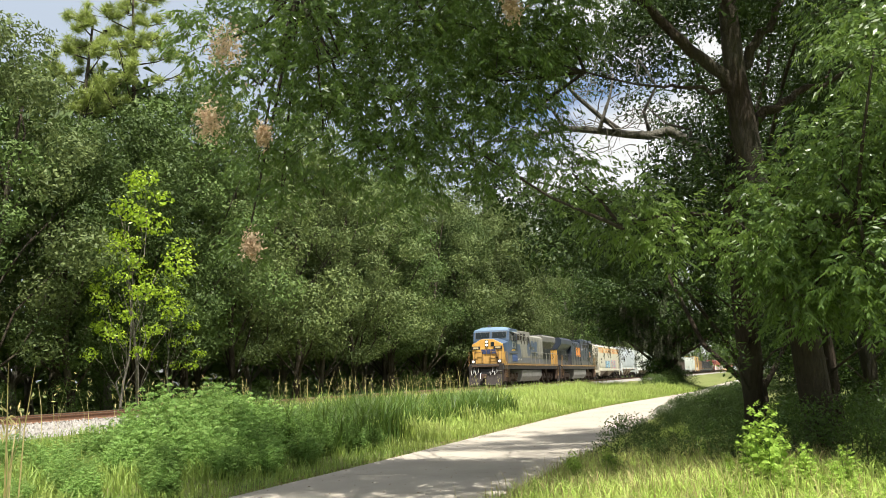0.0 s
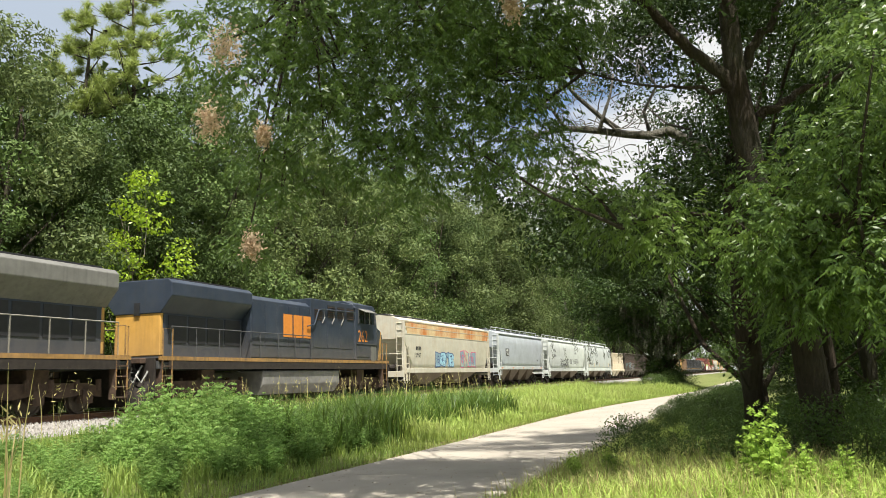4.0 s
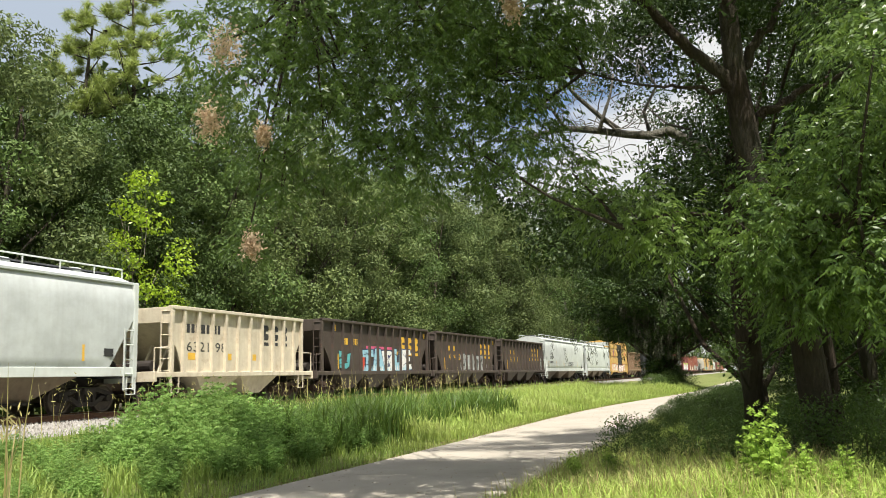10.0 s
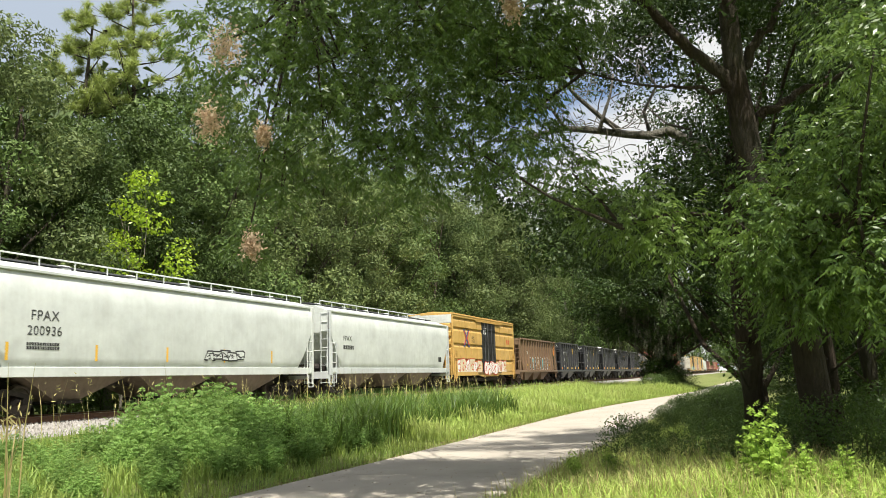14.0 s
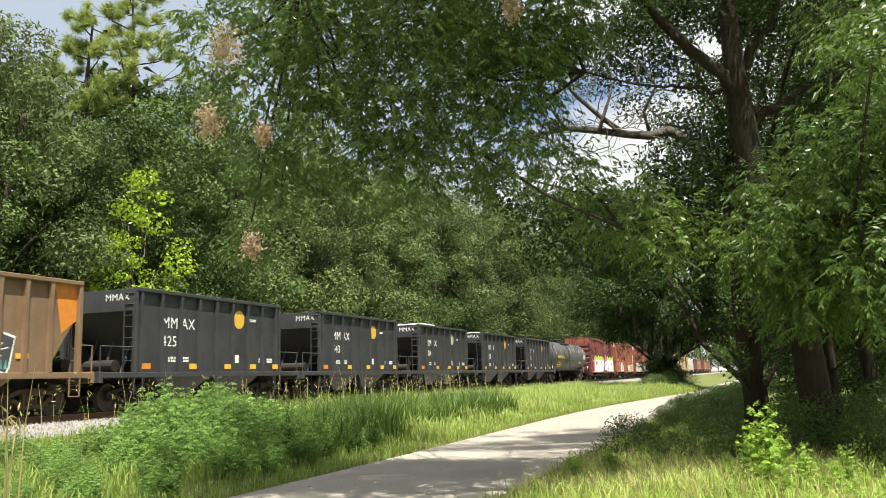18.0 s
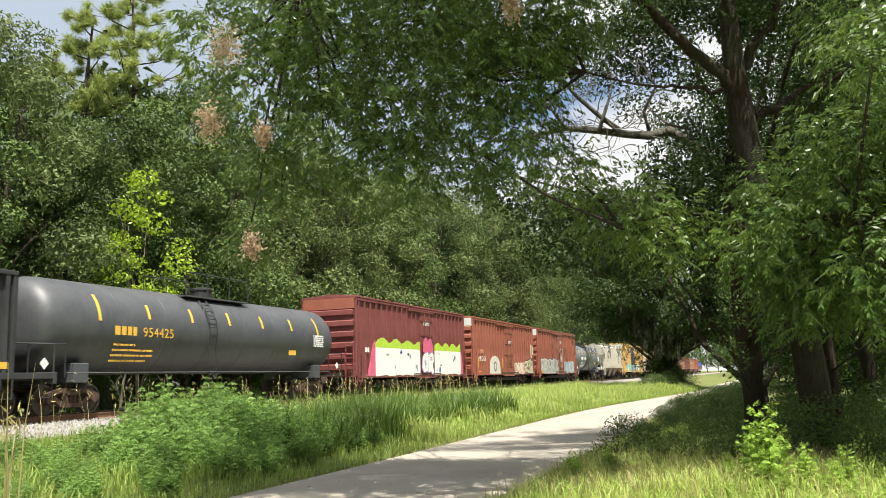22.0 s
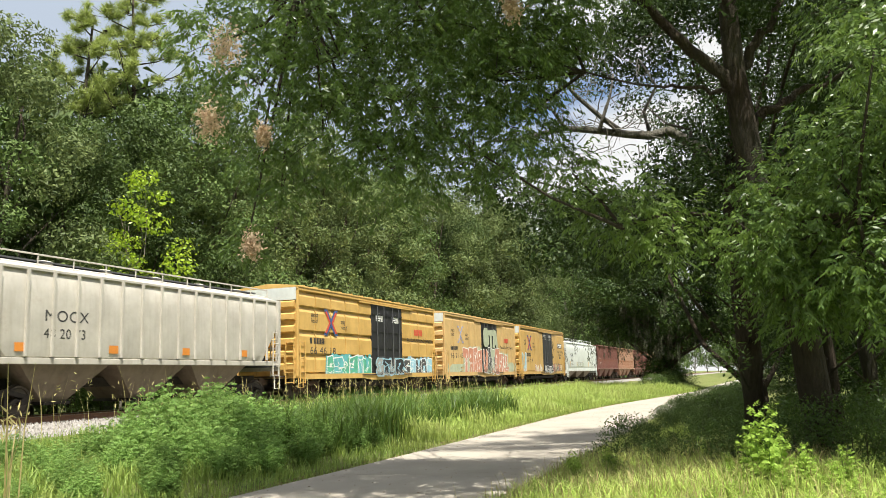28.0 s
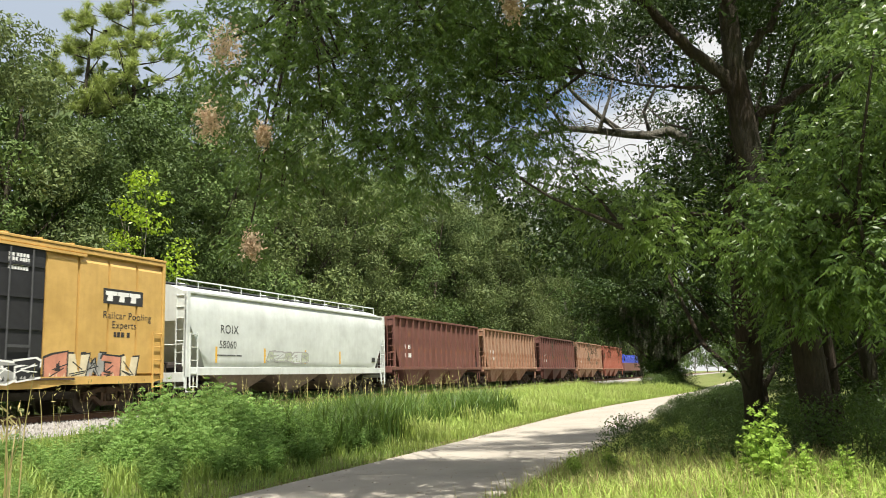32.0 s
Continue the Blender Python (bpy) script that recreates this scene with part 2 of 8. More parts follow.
# ---------- mesh helpers ----------
class Mesh:
    """Collects simple solids into one mesh."""

    def __init__(self):
        self.v, self.f = [], []

    def add(self, verts, faces):
        n = len(self.v)
        self.v.extend([tuple(p) for p in verts])
        self.f.extend([tuple(i + n for i in f) for f in faces])
        return self

    def box(self, x0, x1, y0, y1, z0, z1):
        return self.add([(x0, y0, z0), (x1, y0, z0), (x1, y1, z0), (x0, y1, z0), (x0, y0, z1), (x1, y0, z1), (x1, y1, z1), (x0, y1, z1)],
                        [(0, 3, 2, 1), (4, 5, 6, 7), (0, 1, 5, 4), (1, 2, 6, 5), (2, 3, 7, 6), (3, 0, 4, 7)])

    def prism(self, poly, a0, a1, axis="y"):
        """A polygon, counter-clockwise in (x, z) for axis y, (y, z) for axis x, (x, y) for axis z, run from a0 to a1."""
        n = len(poly)
        put = {"x": lambda p, a: (a, p[0], p[1]), "y": lambda p, a: (p[0], a, p[1]), "z": lambda p, a: (p[0], p[1], a)}[axis]
        vs = [put(p, a0) for p in poly] + [put(p, a1) for p in poly]
        fs = [tuple(range(n)), tuple(range(2 * n - 1, n - 1, -1))]
        fs += [(i, n + i, n + (i + 1) % n, (i + 1) % n) for i in range(n)]
        return self.add(vs, fs)

    def cyl(self, p0, p1, r0, r1=None, n=10, caps=True):
        p0, p1 = Vector(p0), Vector(p1)
        r1 = r0 if r1 is None else r1
        q = (p1 - p0).to_track_quat("Z", "Y")
        vs = []
        for p, r in ((p0, r0), (p1, r1)):
            vs += [p + q @ Vector((r * math.cos(2 * math.pi * i / n), r * math.sin(2 * math.pi * i / n), 0)) for i in range(n)]
        fs = [(i, (i + 1) % n, n + (i + 1) % n, n + i) for i in range(n)]
        if caps:
            fs += [tuple(range(n - 1, -1, -1)), tuple(range(n, 2 * n))]
        return self.add(vs, fs)

    def tube(self, pts, radii, n=7):
        pts = [Vector(p) for p in pts]
        if isinstance(radii, (int, float)):
            radii = [radii] * len(pts)
        vs, fs = [], []
        for i, p in enumerate(pts):
            d = (pts[min(i + 1, len(pts) - 1)] - pts[max(i - 1, 0)])
            q = d.to_track_quat("Z", "Y")
            vs += [p + q @ Vector((radii[i] * math.cos(2 * math.pi * k / n), radii[i] * math.sin(2 * math.pi * k / n), 0)) for k in range(n)]
        for i in range(len(pts) - 1):
            fs += [(i * n + k, i * n + (k + 1) % n, (i + 1) * n + (k + 1) % n, (i + 1) * n + k) for k in range(n)]
        fs += [tuple(range(n - 1, -1, -1)), tuple(range((len(pts) - 1) * n, len(pts) * n))]
        return self.add(vs, fs)

    def lathe(self, prof, n=20, axis="x", cx=0, cy=0, cz=0):
        """(along, radius) pairs turned round an axis through (cx, cy, cz)."""
        vs = []
        for a, r in prof:
            for k in range(n):
                c, s = r * math.cos(2 * math.pi * k / n), r * math.sin(2 * math.pi * k / n)
                vs.append((cx + a, cy + c, cz + s) if axis == "x" else (cx + c, cy + a, cz + s) if axis == "y" else (cx + c, cy + s, cz + a))
        m = len(prof)
        fs = [(i * n + k, i * n + (k + 1) % n, (i + 1) * n + (k + 1) % n, (i + 1) * n + k) for i in range(m - 1) for k in range(n)]
        fs += [tuple(range(n - 1, -1, -1)), tuple(range((m - 1) * n, m * n))]
        return self.add(vs, fs)

    def data(self, name, mat, smooth=False):
        me = bpy.data.meshes.new(name)
        me.from_pydata(self.v, [], self.f)
        bm = bmesh.new()
        bm.from_mesh(me)
        bmesh.ops.recalc_face_normals(bm, faces=bm.faces)
        bm.to_mesh(me)
        bm.free()
        me.materials.append(mat)
        if smooth:
            me.polygons.foreach_set("use_smooth", [True] * len(me.polygons))
        return me


def part(name, mesh, mat, parent, label="", smooth=False, bevel=0.0, loc=None):
    """One mesh object under a thing or a part."""
    ob = new(name, mesh.data(name, mat, smooth) if isinstance(mesh, Mesh) else mesh)
    ob.parent = parent
    if loc:
        ob.location = loc
    if label:
        tagged(ob, label)
    if bevel:
        md = ob.modifiers.new("bevel", "BEVEL")
        md.width, md.segments, md.limit_method, md.angle_limit = bevel, 2, "ANGLE", radians(35)
    return ob


def thing(name, label, category, m=None, group="", kind=""):
    ob = tagged(new(name), label, category, group, kind)
    if m is not None:
        ob.matrix_basis = m
    return ob


def quads_mesh(name, co, mat, k=4):
    """A mesh of n separate k-gons from an array (n, k, 3)."""
    n = len(co)
    me = bpy.data.meshes.new(name)
    me.vertices.add(n * k)
    me.vertices.foreach_set("co", np.ascontiguousarray(co, dtype=np.float32).ravel())
    me.loops.add(n * k)
    me.loops.foreach_set("vertex_index", np.arange(n * k, dtype=np.int32))
    me.polygons.add(n)
    me.polygons.foreach_set("loop_start", np.arange(0, n * k, k, dtype=np.int32))
    me.update(calc_edges=True)
    me.materials.append(mat)
    return me


def unit(v):
    return v / np.maximum(np.linalg.norm(v, axis=-1, keepdims=True), 1e-9)


def leaves(rng, pos, length, width, droop=0.0, up=0.25):
    """Rhombic leaves at the points pos, turned at random, drooping by droop."""
    n = len(pos)
    d = unit(rng.normal(size=(n, 3)) * np.array([1, 1, 0.7]) - np.array([0, 0, droop]))
    s = unit(np.cross(d, unit(rng.normal(size=(n, 3)) * 0.8 + np.array([0, 0, up + 0.4]))))
    ln = (length * rng.uniform(0.6, 1.35, n))[:, None]
    wd = (width * rng.uniform(0.7, 1.3, n))[:, None]
    return np.stack([pos - d * ln * 0.5, pos + s * wd * 0.5 - d * ln * 0.05, pos + d * ln * 0.5, pos - s * wd * 0.5 - d * ln * 0.05], 1)


def shingled(rng, pos, face, length, width, loose=0.55, k=3):
    """Leaves whose faces look outwards from their clump, as a lit crown shows them; three-cornered, or rhombic for k = 4."""
    n = len(pos)
    nrm = unit(face + rng.normal(size=(n, 3)) * loose + np.array([0, 0, 0.2]))
    d = unit(np.cross(nrm, rng.normal(size=(n, 3))))
    s = np.cross(nrm, d)
    ln = (length * rng.uniform(0.6, 1.35, n))[:, None]
    wd = (width * rng.uniform(0.7, 1.3, n))[:, None]
    if k == 3:
        return np.stack([pos - d * ln * 0.5 - s * wd * 0.3, pos - d * ln * 0.3 + s * wd * 0.5, pos + d * ln * 0.6], 1)
    return np.stack([pos - d * ln * 0.5, pos + s * wd * 0.5 - d * ln * 0.05, pos + d * ln * 0.5, pos - s * wd * 0.5 - d * ln * 0.05], 1)


def clumps(rng, centres, radii, per, flat=0.75):
    """Points scattered in balls, denser towards their skins, and the directions outwards from the balls."""
    out, face = [], []
    for c, r in zip(centres, radii):
        n = max(3, int(per * r * r))
        u = unit(rng.normal(size=(n, 3)))
        lobe = 1 + 0.22 * np.sin(u[:, :1] * 5 + c[0] * 3) * np.sin(u[:, 1:2] * 5 + c[1] * 3)
        p = u * (rng.uniform(0.12, 1, n) ** 0.36)[:, None] * lobe * r * np.array([1, 1, flat])
        out.append(p + np.asarray(c))
        face.append(u)
    return np.concatenate(out), np.concatenate(face)


def blades(rng, base, height, width, lean=0.35, curl=0.4):
    """Grass blades: two bent quads each, tapering to a tip."""
    n = len(base)
    az = rng.uniform(0, 2 * math.pi, n)
    out = np.stack([np.cos(az), np.sin(az), np.zeros(n)], 1)
    side = np.stack([-np.sin(az + rng.normal(size=n) * 0.6), np.cos(az), np.zeros(n)], 1)
    h = (height * rng.uniform(0.55, 1.3, n))[:, None]
    w = (width * rng.uniform(0.7, 1.3, n))[:, None]
    ln = rng.uniform(0.1, lean, n)[:, None]
    cl = rng.uniform(0, curl, n)[:, None]
    z = np.array([0, 0, 1.0])
    mid = base + z * h * 0.6 + out * h * ln * 0.5
    tip = base + z * h * (1 - cl * 0.5) + out * h * (ln + cl)
    low = np.stack([base - side * w * 0.5, base + side * w * 0.5, mid + side * w * 0.42, mid - side * w * 0.42], 1)
    top = np.stack([mid - side * w * 0.42, mid + side * w * 0.42, tip + side * w * 0.06, tip - side * w * 0.06], 1)
    return np.concatenate([low, top])


# ---------- ground ----------
def smooth_step(a, b, x):
    t = np.clip((np.asarray(x, float) - a) / (b - a), 0, 1)
    return t * t * (3 - 2 * t)


def path_edge(x):
    """y of the path's railway-side edge."""
    x = np.asarray(x, float)
    return 7.15 + 0.25 * smooth_step(12, 32, x) - 2.6 * smooth_step(34, 74, x) - 0.9 * smooth_step(90, 140, x) + 10 * smooth_step(150, 400, x)


PATH_W = 3.75


def ground_z(x, y):
    """Height of the ground."""
    x, y = np.asarray(x, float), np.asarray(y, float)
    e = path_edge(x)
    z = 0.36 * smooth_step(11.0, 17.0, y)
    z = z + 0.22 * smooth_step(e - PATH_W - 0.3, e - PATH_W - 4.0, y) * smooth_step(0, 12, x)
    bumps = 0.05 * np.sin(x * 1.3 + y * 0.7) + 0.04 * np.sin(y * 2.1 - x * 0.4)
    off = np.minimum(1, np.maximum(np.maximum(y - e, (e - PATH_W) - y), 0) / 1.5)
    z = z + bumps * off - 0.06 * (1 - off) - 0.5 * smooth_step(26, 30, y)
    return z


def build_ground():
    xs = np.concatenate([[-3000, -1200, -500, -200, -80], np.arange(-40, 150, 0.8), [160, 180, 220, 300, 500, 900, 1600, 3000]])
    ys = np.concatenate([[-3000, -1000, -300, -100, -40], np.arange(-20, 34, 0.6), [40, 60, 100, 300, 1000, 3000]])
    X, Y = np.meshgrid(xs, ys, indexing="ij")
    Z = ground_z(X, Y)
    n, m = X.shape
    v = np.stack([X, Y, Z], -1).reshape(-1, 3)
    me = bpy.data.meshes.new("ground")
    f = [(i * m + j, (i + 1) * m + j, (i + 1) * m + j + 1, i * m + j + 1) for i in range(n - 1) for j in range(m - 1)]
    me.from_pydata(v.tolist(), [], f)
    me.materials.append(GROUND)
    me.polygons.foreach_set("use_smooth", [True] * len(me.polygons))
    tagged(new("ground", me), "grassy ground with weeds and bare soil beside the track", "ground", kind="structure")


build_ground()


def build_path():
    """A path of cast concrete slabs that follows the railway and bends away."""
    root = thing("pavement", "pale worn concrete footpath dappled by tree shade", "path", kind="structure")
    edges = []
    x = -14.0
    while x < 150:
        edges.append(x)
        x += 3.0
    for x0, x1 in zip(edges, edges[1:]):
        b = Mesh()
        xs = np.linspace(x0 + 0.006, x1 - 0.006, 4)
        vs, fs = [], []
        for k, xx in enumerate(xs):
            e = float(path_edge(xx))
            vs += [(xx, e - PATH_W, 0.0), (xx, e, 0.0), (xx, e, -0.16), (xx, e - PATH_W, -0.16)]
        for k in range(3):
            for q in range(4):
                fs.append((k * 4 + q, k * 4 + (q + 1) % 4, k * 4 + 4 + (q + 1) % 4, k * 4 + 4 + q))
        fs += [(0, 3, 2, 1), (12, 13, 14, 15)]
        b.add(vs, fs)
        part("slab", b, CONCRETE, root)


build_path()


def build_track():
    bed = Mesh()
    prof = [(TRACK_Y - 4.3, 0.30), (TRACK_Y - 2.1, RAIL_Z - 0.20), (TRACK_Y + 2.1, RAIL_Z - 0.20), (TRACK_Y + 5.0, -0.2), (TRACK_Y + 5.0, -0.5), (TRACK_Y - 4.3, -0.2)]
    bed.prism(prof, -500, 760, "x")
    tagged(new("ballast_bed", bed.data("ballast_bed", BALLAST)), "bank of pale grey ballast gravel under the rails", "ballast", kind="structure")
    for k, y in enumerate((TRACK_Y - 0.7525, TRACK_Y + 0.7525)):
        root = thing("rail", "rusty brown steel rail with a worn bright top", "rail", group="rails of the track", kind="structure")
        web = Mesh().prism([(y - 0.07, RAIL_Z - 0.185), (y + 0.07, RAIL_Z - 0.185), (y + 0.02, RAIL_Z - 0.15), (y + 0.02, RAIL_Z - 0.05), (y + 0.036, RAIL_Z - 0.04),
                            (y + 0.036, RAIL_Z - 0.004), (y - 0.036, RAIL_Z - 0.004), (y - 0.036, RAIL_Z - 0.04), (y - 0.02, RAIL_Z - 0.05), (y - 0.02, RAIL_Z - 0.15)], -500, 760, "x")
        part("web", web, RAIL_RUST, root)
        part("railhead", Mesh().box(-500, 760, y - 0.030, y + 0.030, RAIL_Z - 0.0039, RAIL_Z), RAIL_TOP, root, "bright worn running surface")
    root = thing("track_ties", "dark creosoted wooden ties half sunk in gravel", "railway ties", kind="structure")
    tie = Mesh().box(-0.11, 0.11, -1.3, 1.3, -0.16, 0.0).data("tie", TIE_WOOD)
    rng = random.Random(4)
    for i in range(160):
        o = new("tie", tie)
        o.parent = root
        o.location = (12 + i * 0.53, TRACK_Y + rng.uniform(-0.05, 0.05), RAIL_Z - 0.187)
        o.rotation_euler = (0, 0, rng.uniform(-0.02, 0.02))
    r = np.random.default_rng(5)
    n = 15000
    x = 15 + 75 * r.uniform(0, 1, n) ** 1.5
    y = r.uniform(TRACK_Y - 4.5, TRACK_Y + 1.6, n)
    z = np.where(y < TRACK_Y - 2.1, 0.30 + (y - (TRACK_Y - 4.3)) / 2.2 * (RAIL_Z - 0.5), RAIL_Z - 0.2)
    base = np.array([[1, 0, -0.5], [-0.5, 0.87, -0.5], [-0.5, -0.87, -0.5], [0, 0, 1.0]])
    fc = np.array([[0, 1, 3], [1, 2, 3], [2, 0, 3]])
    s = r.uniform(0.025, 0.055, n)
    vv = base[None] * s[:, None, None] * r.uniform(0.7, 1.3, (n, 4, 3))
    a = r.uniform(0, 6.28, n)
    ca, sa = np.cos(a)[:, None], np.sin(a)[:, None]
    vv = np.stack([vv[..., 0] * ca - vv[..., 1] * sa, vv[..., 0] * sa + vv[..., 1] * ca, vv[..., 2]], -1) + np.stack([x, y, z + 0.01], 1)[:, None]
    me = bpy.data.meshes.new("ballast_stones")
    me.from_pydata(vv.reshape(-1, 3).tolist(), [], (fc[None] + np.arange(n)[:, None, None] * 4).reshape(-1, 3).tolist())
    me.materials.append(STONE)
    tagged(new("ballast_stones", me), "loose pale grey ballast stones along the rails", "ballast", kind="stuff")


build_track()


# ---------- trees ----------
def limb_path(rng, p0, d, length, n=5, wander=0.22, lift=0.1):
    pts = [np.array(p0, float)]
    d = np.array(d, float)
    for i in range(n):
        d = d + rng.normal(size=3) * wander + np.array([0, 0, lift])
        d /= np.linalg.norm(d)
        pts.append(pts[-1] + d * length / n)
    return pts


def tree_model(name, seed, height, spread, leaf_mat, bark, label, category="tree", leaf=0.17, per=26, first=0.22, crown_low=0.20, wide=0.42, clump=1.15, count=46, trunk_r=0.24, limb_every=2, gaps=(), k_leaf=3, extra=(), top_heavy=0.0):
    """A broadleaf tree: tapered trunk, limbs, crown of leaf clumps with gaps and an uneven outline."""
    rng = np.random.default_rng(seed)
    root = thing(name, label, category)
    tp = limb_path(rng, (0, 0, -0.3), (0, 0, 1), height * 0.8, 7, 0.09, 0.25)
    part("trunk", Mesh().tube(tp, [trunk_r * (1.25 if i == 0 else 1 - 0.115 * i) for i in range(8)], 9), bark, root, smooth=True)
    limbs = Mesh()
    centres, radii = [], []
    for k in range(count):
        h = crown_low + (1 - crown_low) * ((k + rng.uniform(0, 1)) / count)
        az = k * 2.4 + rng.uniform(-0.5, 0.5)
        prof = math.sin(math.pi * min(1, max(0.0, (h - crown_low + 0.12) / (1.12 - crown_low))) ** 0.8) ** 0.7
        rad = spread * prof * rng.uniform(0.45, 1.08) * (1 + top_heavy * (h - 0.55))
        c = np.array([math.cos(az) * rad, math.sin(az) * rad, h * height])
        if any(math.hypot(c[1] - gy, c[2] - gz) < gr for gy, gz, gr in gaps):
            continue
        centres.append(c)
        radii.append(clump * rng.uniform(0.7, 1.35))
        if k % limb_every == 0 and h > first:
            z0 = max(0.15, h - 0.22) * height * 0.85
            i = min(6, int(z0 / (height * 0.8) * 7))
            a = np.array(tp[i])
            mid = (a + c) / 2 + np.array([0, 0, 0.3]) + rng.normal(size=3) * 0.3
            r = trunk_r * 0.34
            bend = rng.normal(size=(2, 3)) * 0.22
            limbs.tube([a, (a + mid) / 2 + bend[0], mid, (mid + c) / 2 + bend[1], c], [r, r * 0.8, r * 0.6, r * 0.42, r * 0.2], 5)
    for x, y, z, r in extra:
        a, c = np.array(tp[3]), np.array([x, y, z])
        centres.append(c)
        radii.append(r)
        limbs.tube([a, (a + c) / 2 + np.array([0, 0, 0.5]), c], [trunk_r * 0.2, trunk_r * 0.12, trunk_r * 0.05], 5)
    tagged(part("branchwork", limbs, bark, root, smooth=True), kind="stuff")
    pts, face = clumps(rng, centres, radii, per, 0.62)
    part("crown", quads_mesh("crown", shingled(rng, pts, face, leaf, leaf * wide * 1.5, 0.7, k_leaf), leaf_mat, k_leaf), None, root)
    return root


def pine_model(seed, height, bark, label):
    rng = np.random.default_rng(seed)
    root = thing("pine_tree", label, "tree")
    tp = limb_path(rng, (0, 0, -0.3), (0, 0, 1), height, 8, 0.035, 0.3)
    part("trunk", Mesh().tube(tp, [0.26 * (1.15 - 0.115 * i) for i in range(9)], 9), bark, root, smooth=True)
    limbs = Mesh()
    quads = []
    for k in range(19):
        h = 0.62 + 0.385 * k / 19
        az = k * 2.4 + rng.uniform(-0.4, 0.4)
        reach = (1.1 - h) * height * 0.5 * rng.uniform(0.5, 1.15) + 0.4
        i = min(7, int(h * 8))
        a = np.array(tp[i]) + (np.array(tp[i + 1]) - np.array(tp[i])) * (h * 8 - i)
        d = np.array([math.cos(az), math.sin(az), rng.uniform(0.1, 0.5)])
        b = a + d * reach
        limbs.tube([a, (a + b) / 2 + np.array([0, 0, -0.15]), b], [0.05, 0.035, 0.015], 5)
        for q in range(7):
            c = a + (b - a) * rng.uniform(0.4, 1.05) + rng.normal(size=3) * np.array([0.45, 0.45, 0.22])
            limbs.tube([a + (b - a) * 0.5, c], [0.02, 0.01], 4)
            n = 140
            dd = unit(rng.normal(size=(n, 3)) + np.array([0, 0, 0.6]))
            ln = rng.uniform(0.26, 0.46, n)[:, None]
            s = unit(np.cross(dd, rng.normal(size=(n, 3)))) * 0.018
            p = c + rng.normal(size=(n, 3)) * 0.09
            quads.append(np.stack([p - s, p + s, p + dd * ln + s * 0.3, p + dd * ln - s * 0.3], 1))
    tagged(part("branchwork", limbs, bark, root, smooth=True), kind="stuff")
    part("crown", quads_mesh("crown", np.concatenate(quads), LEAF_PINE), None, root)
    return root


def place(model, spots, group):
    """Puts the model at the first spot and copies of it at the others: (x, y, turn, size)."""
    for k, (x, y, turn, size) in enumerate(spots):
        m = pose(x, y, float(ground_z(x, y)), 0, 0, turn) @ Matrix.Scale(size, 4)
        if k == 0:
            model.matrix_basis = m
            tagged(model, group=group)
        else:
            tagged(copy_thing(model, m), group=group)


OAK_A = tree_model("oak_tree", 11, 17.5, 4.6, LEAF_OAK, BARK, "tall dark green oak at the edge of the woods", per=290, leaf=0.2, count=48, clump=1.45, crown_low=0.20, limb_every=4, top_heavy=0.7)
OAK_B = tree_model("oak_tree", 12, 16.0, 4.2, LEAF_OAK, BARK, "dense dark green oak beyond the railway", per=290, leaf=0.2, count=46, clump=1.45, crown_low=0.19, limb_every=4, top_heavy=0.7)
OAK_C = tree_model("oak_tree", 13, 18.0, 5.0, LEAF_OLIVE, BARK, "broad olive green oak beyond the railway", per=280, leaf=0.205, count=46, clump=1.5, crown_low=0.18, limb_every=4, top_heavy=0.7)
OAK_FAR = tree_model("woodland_tree", 14, 18.5, 5.6, LEAF_FAR, BARK_GREY, "tall green tree deeper in the woods", per=23, leaf=0.62, count=50, clump=1.6)
LIME = tree_model("sapling_tree", 15, 11.0, 2.3, LEAF_LIME, BARK_GREY, "slender tree with bright lime green leaves", per=190, leaf=0.19, count=19, k_leaf=4, clump=0.72, trunk_r=0.09, crown_low=0.3)
SHRUB = tree_model("shrub", 16, 3.2, 1.9, LEAF_SHRUB, BARK, "dense leafy green shrub at the wood's edge", "shrub", per=110, leaf=0.15, count=22, clump=0.75, trunk_r=0.05, crown_low=0.1, first=0.3)


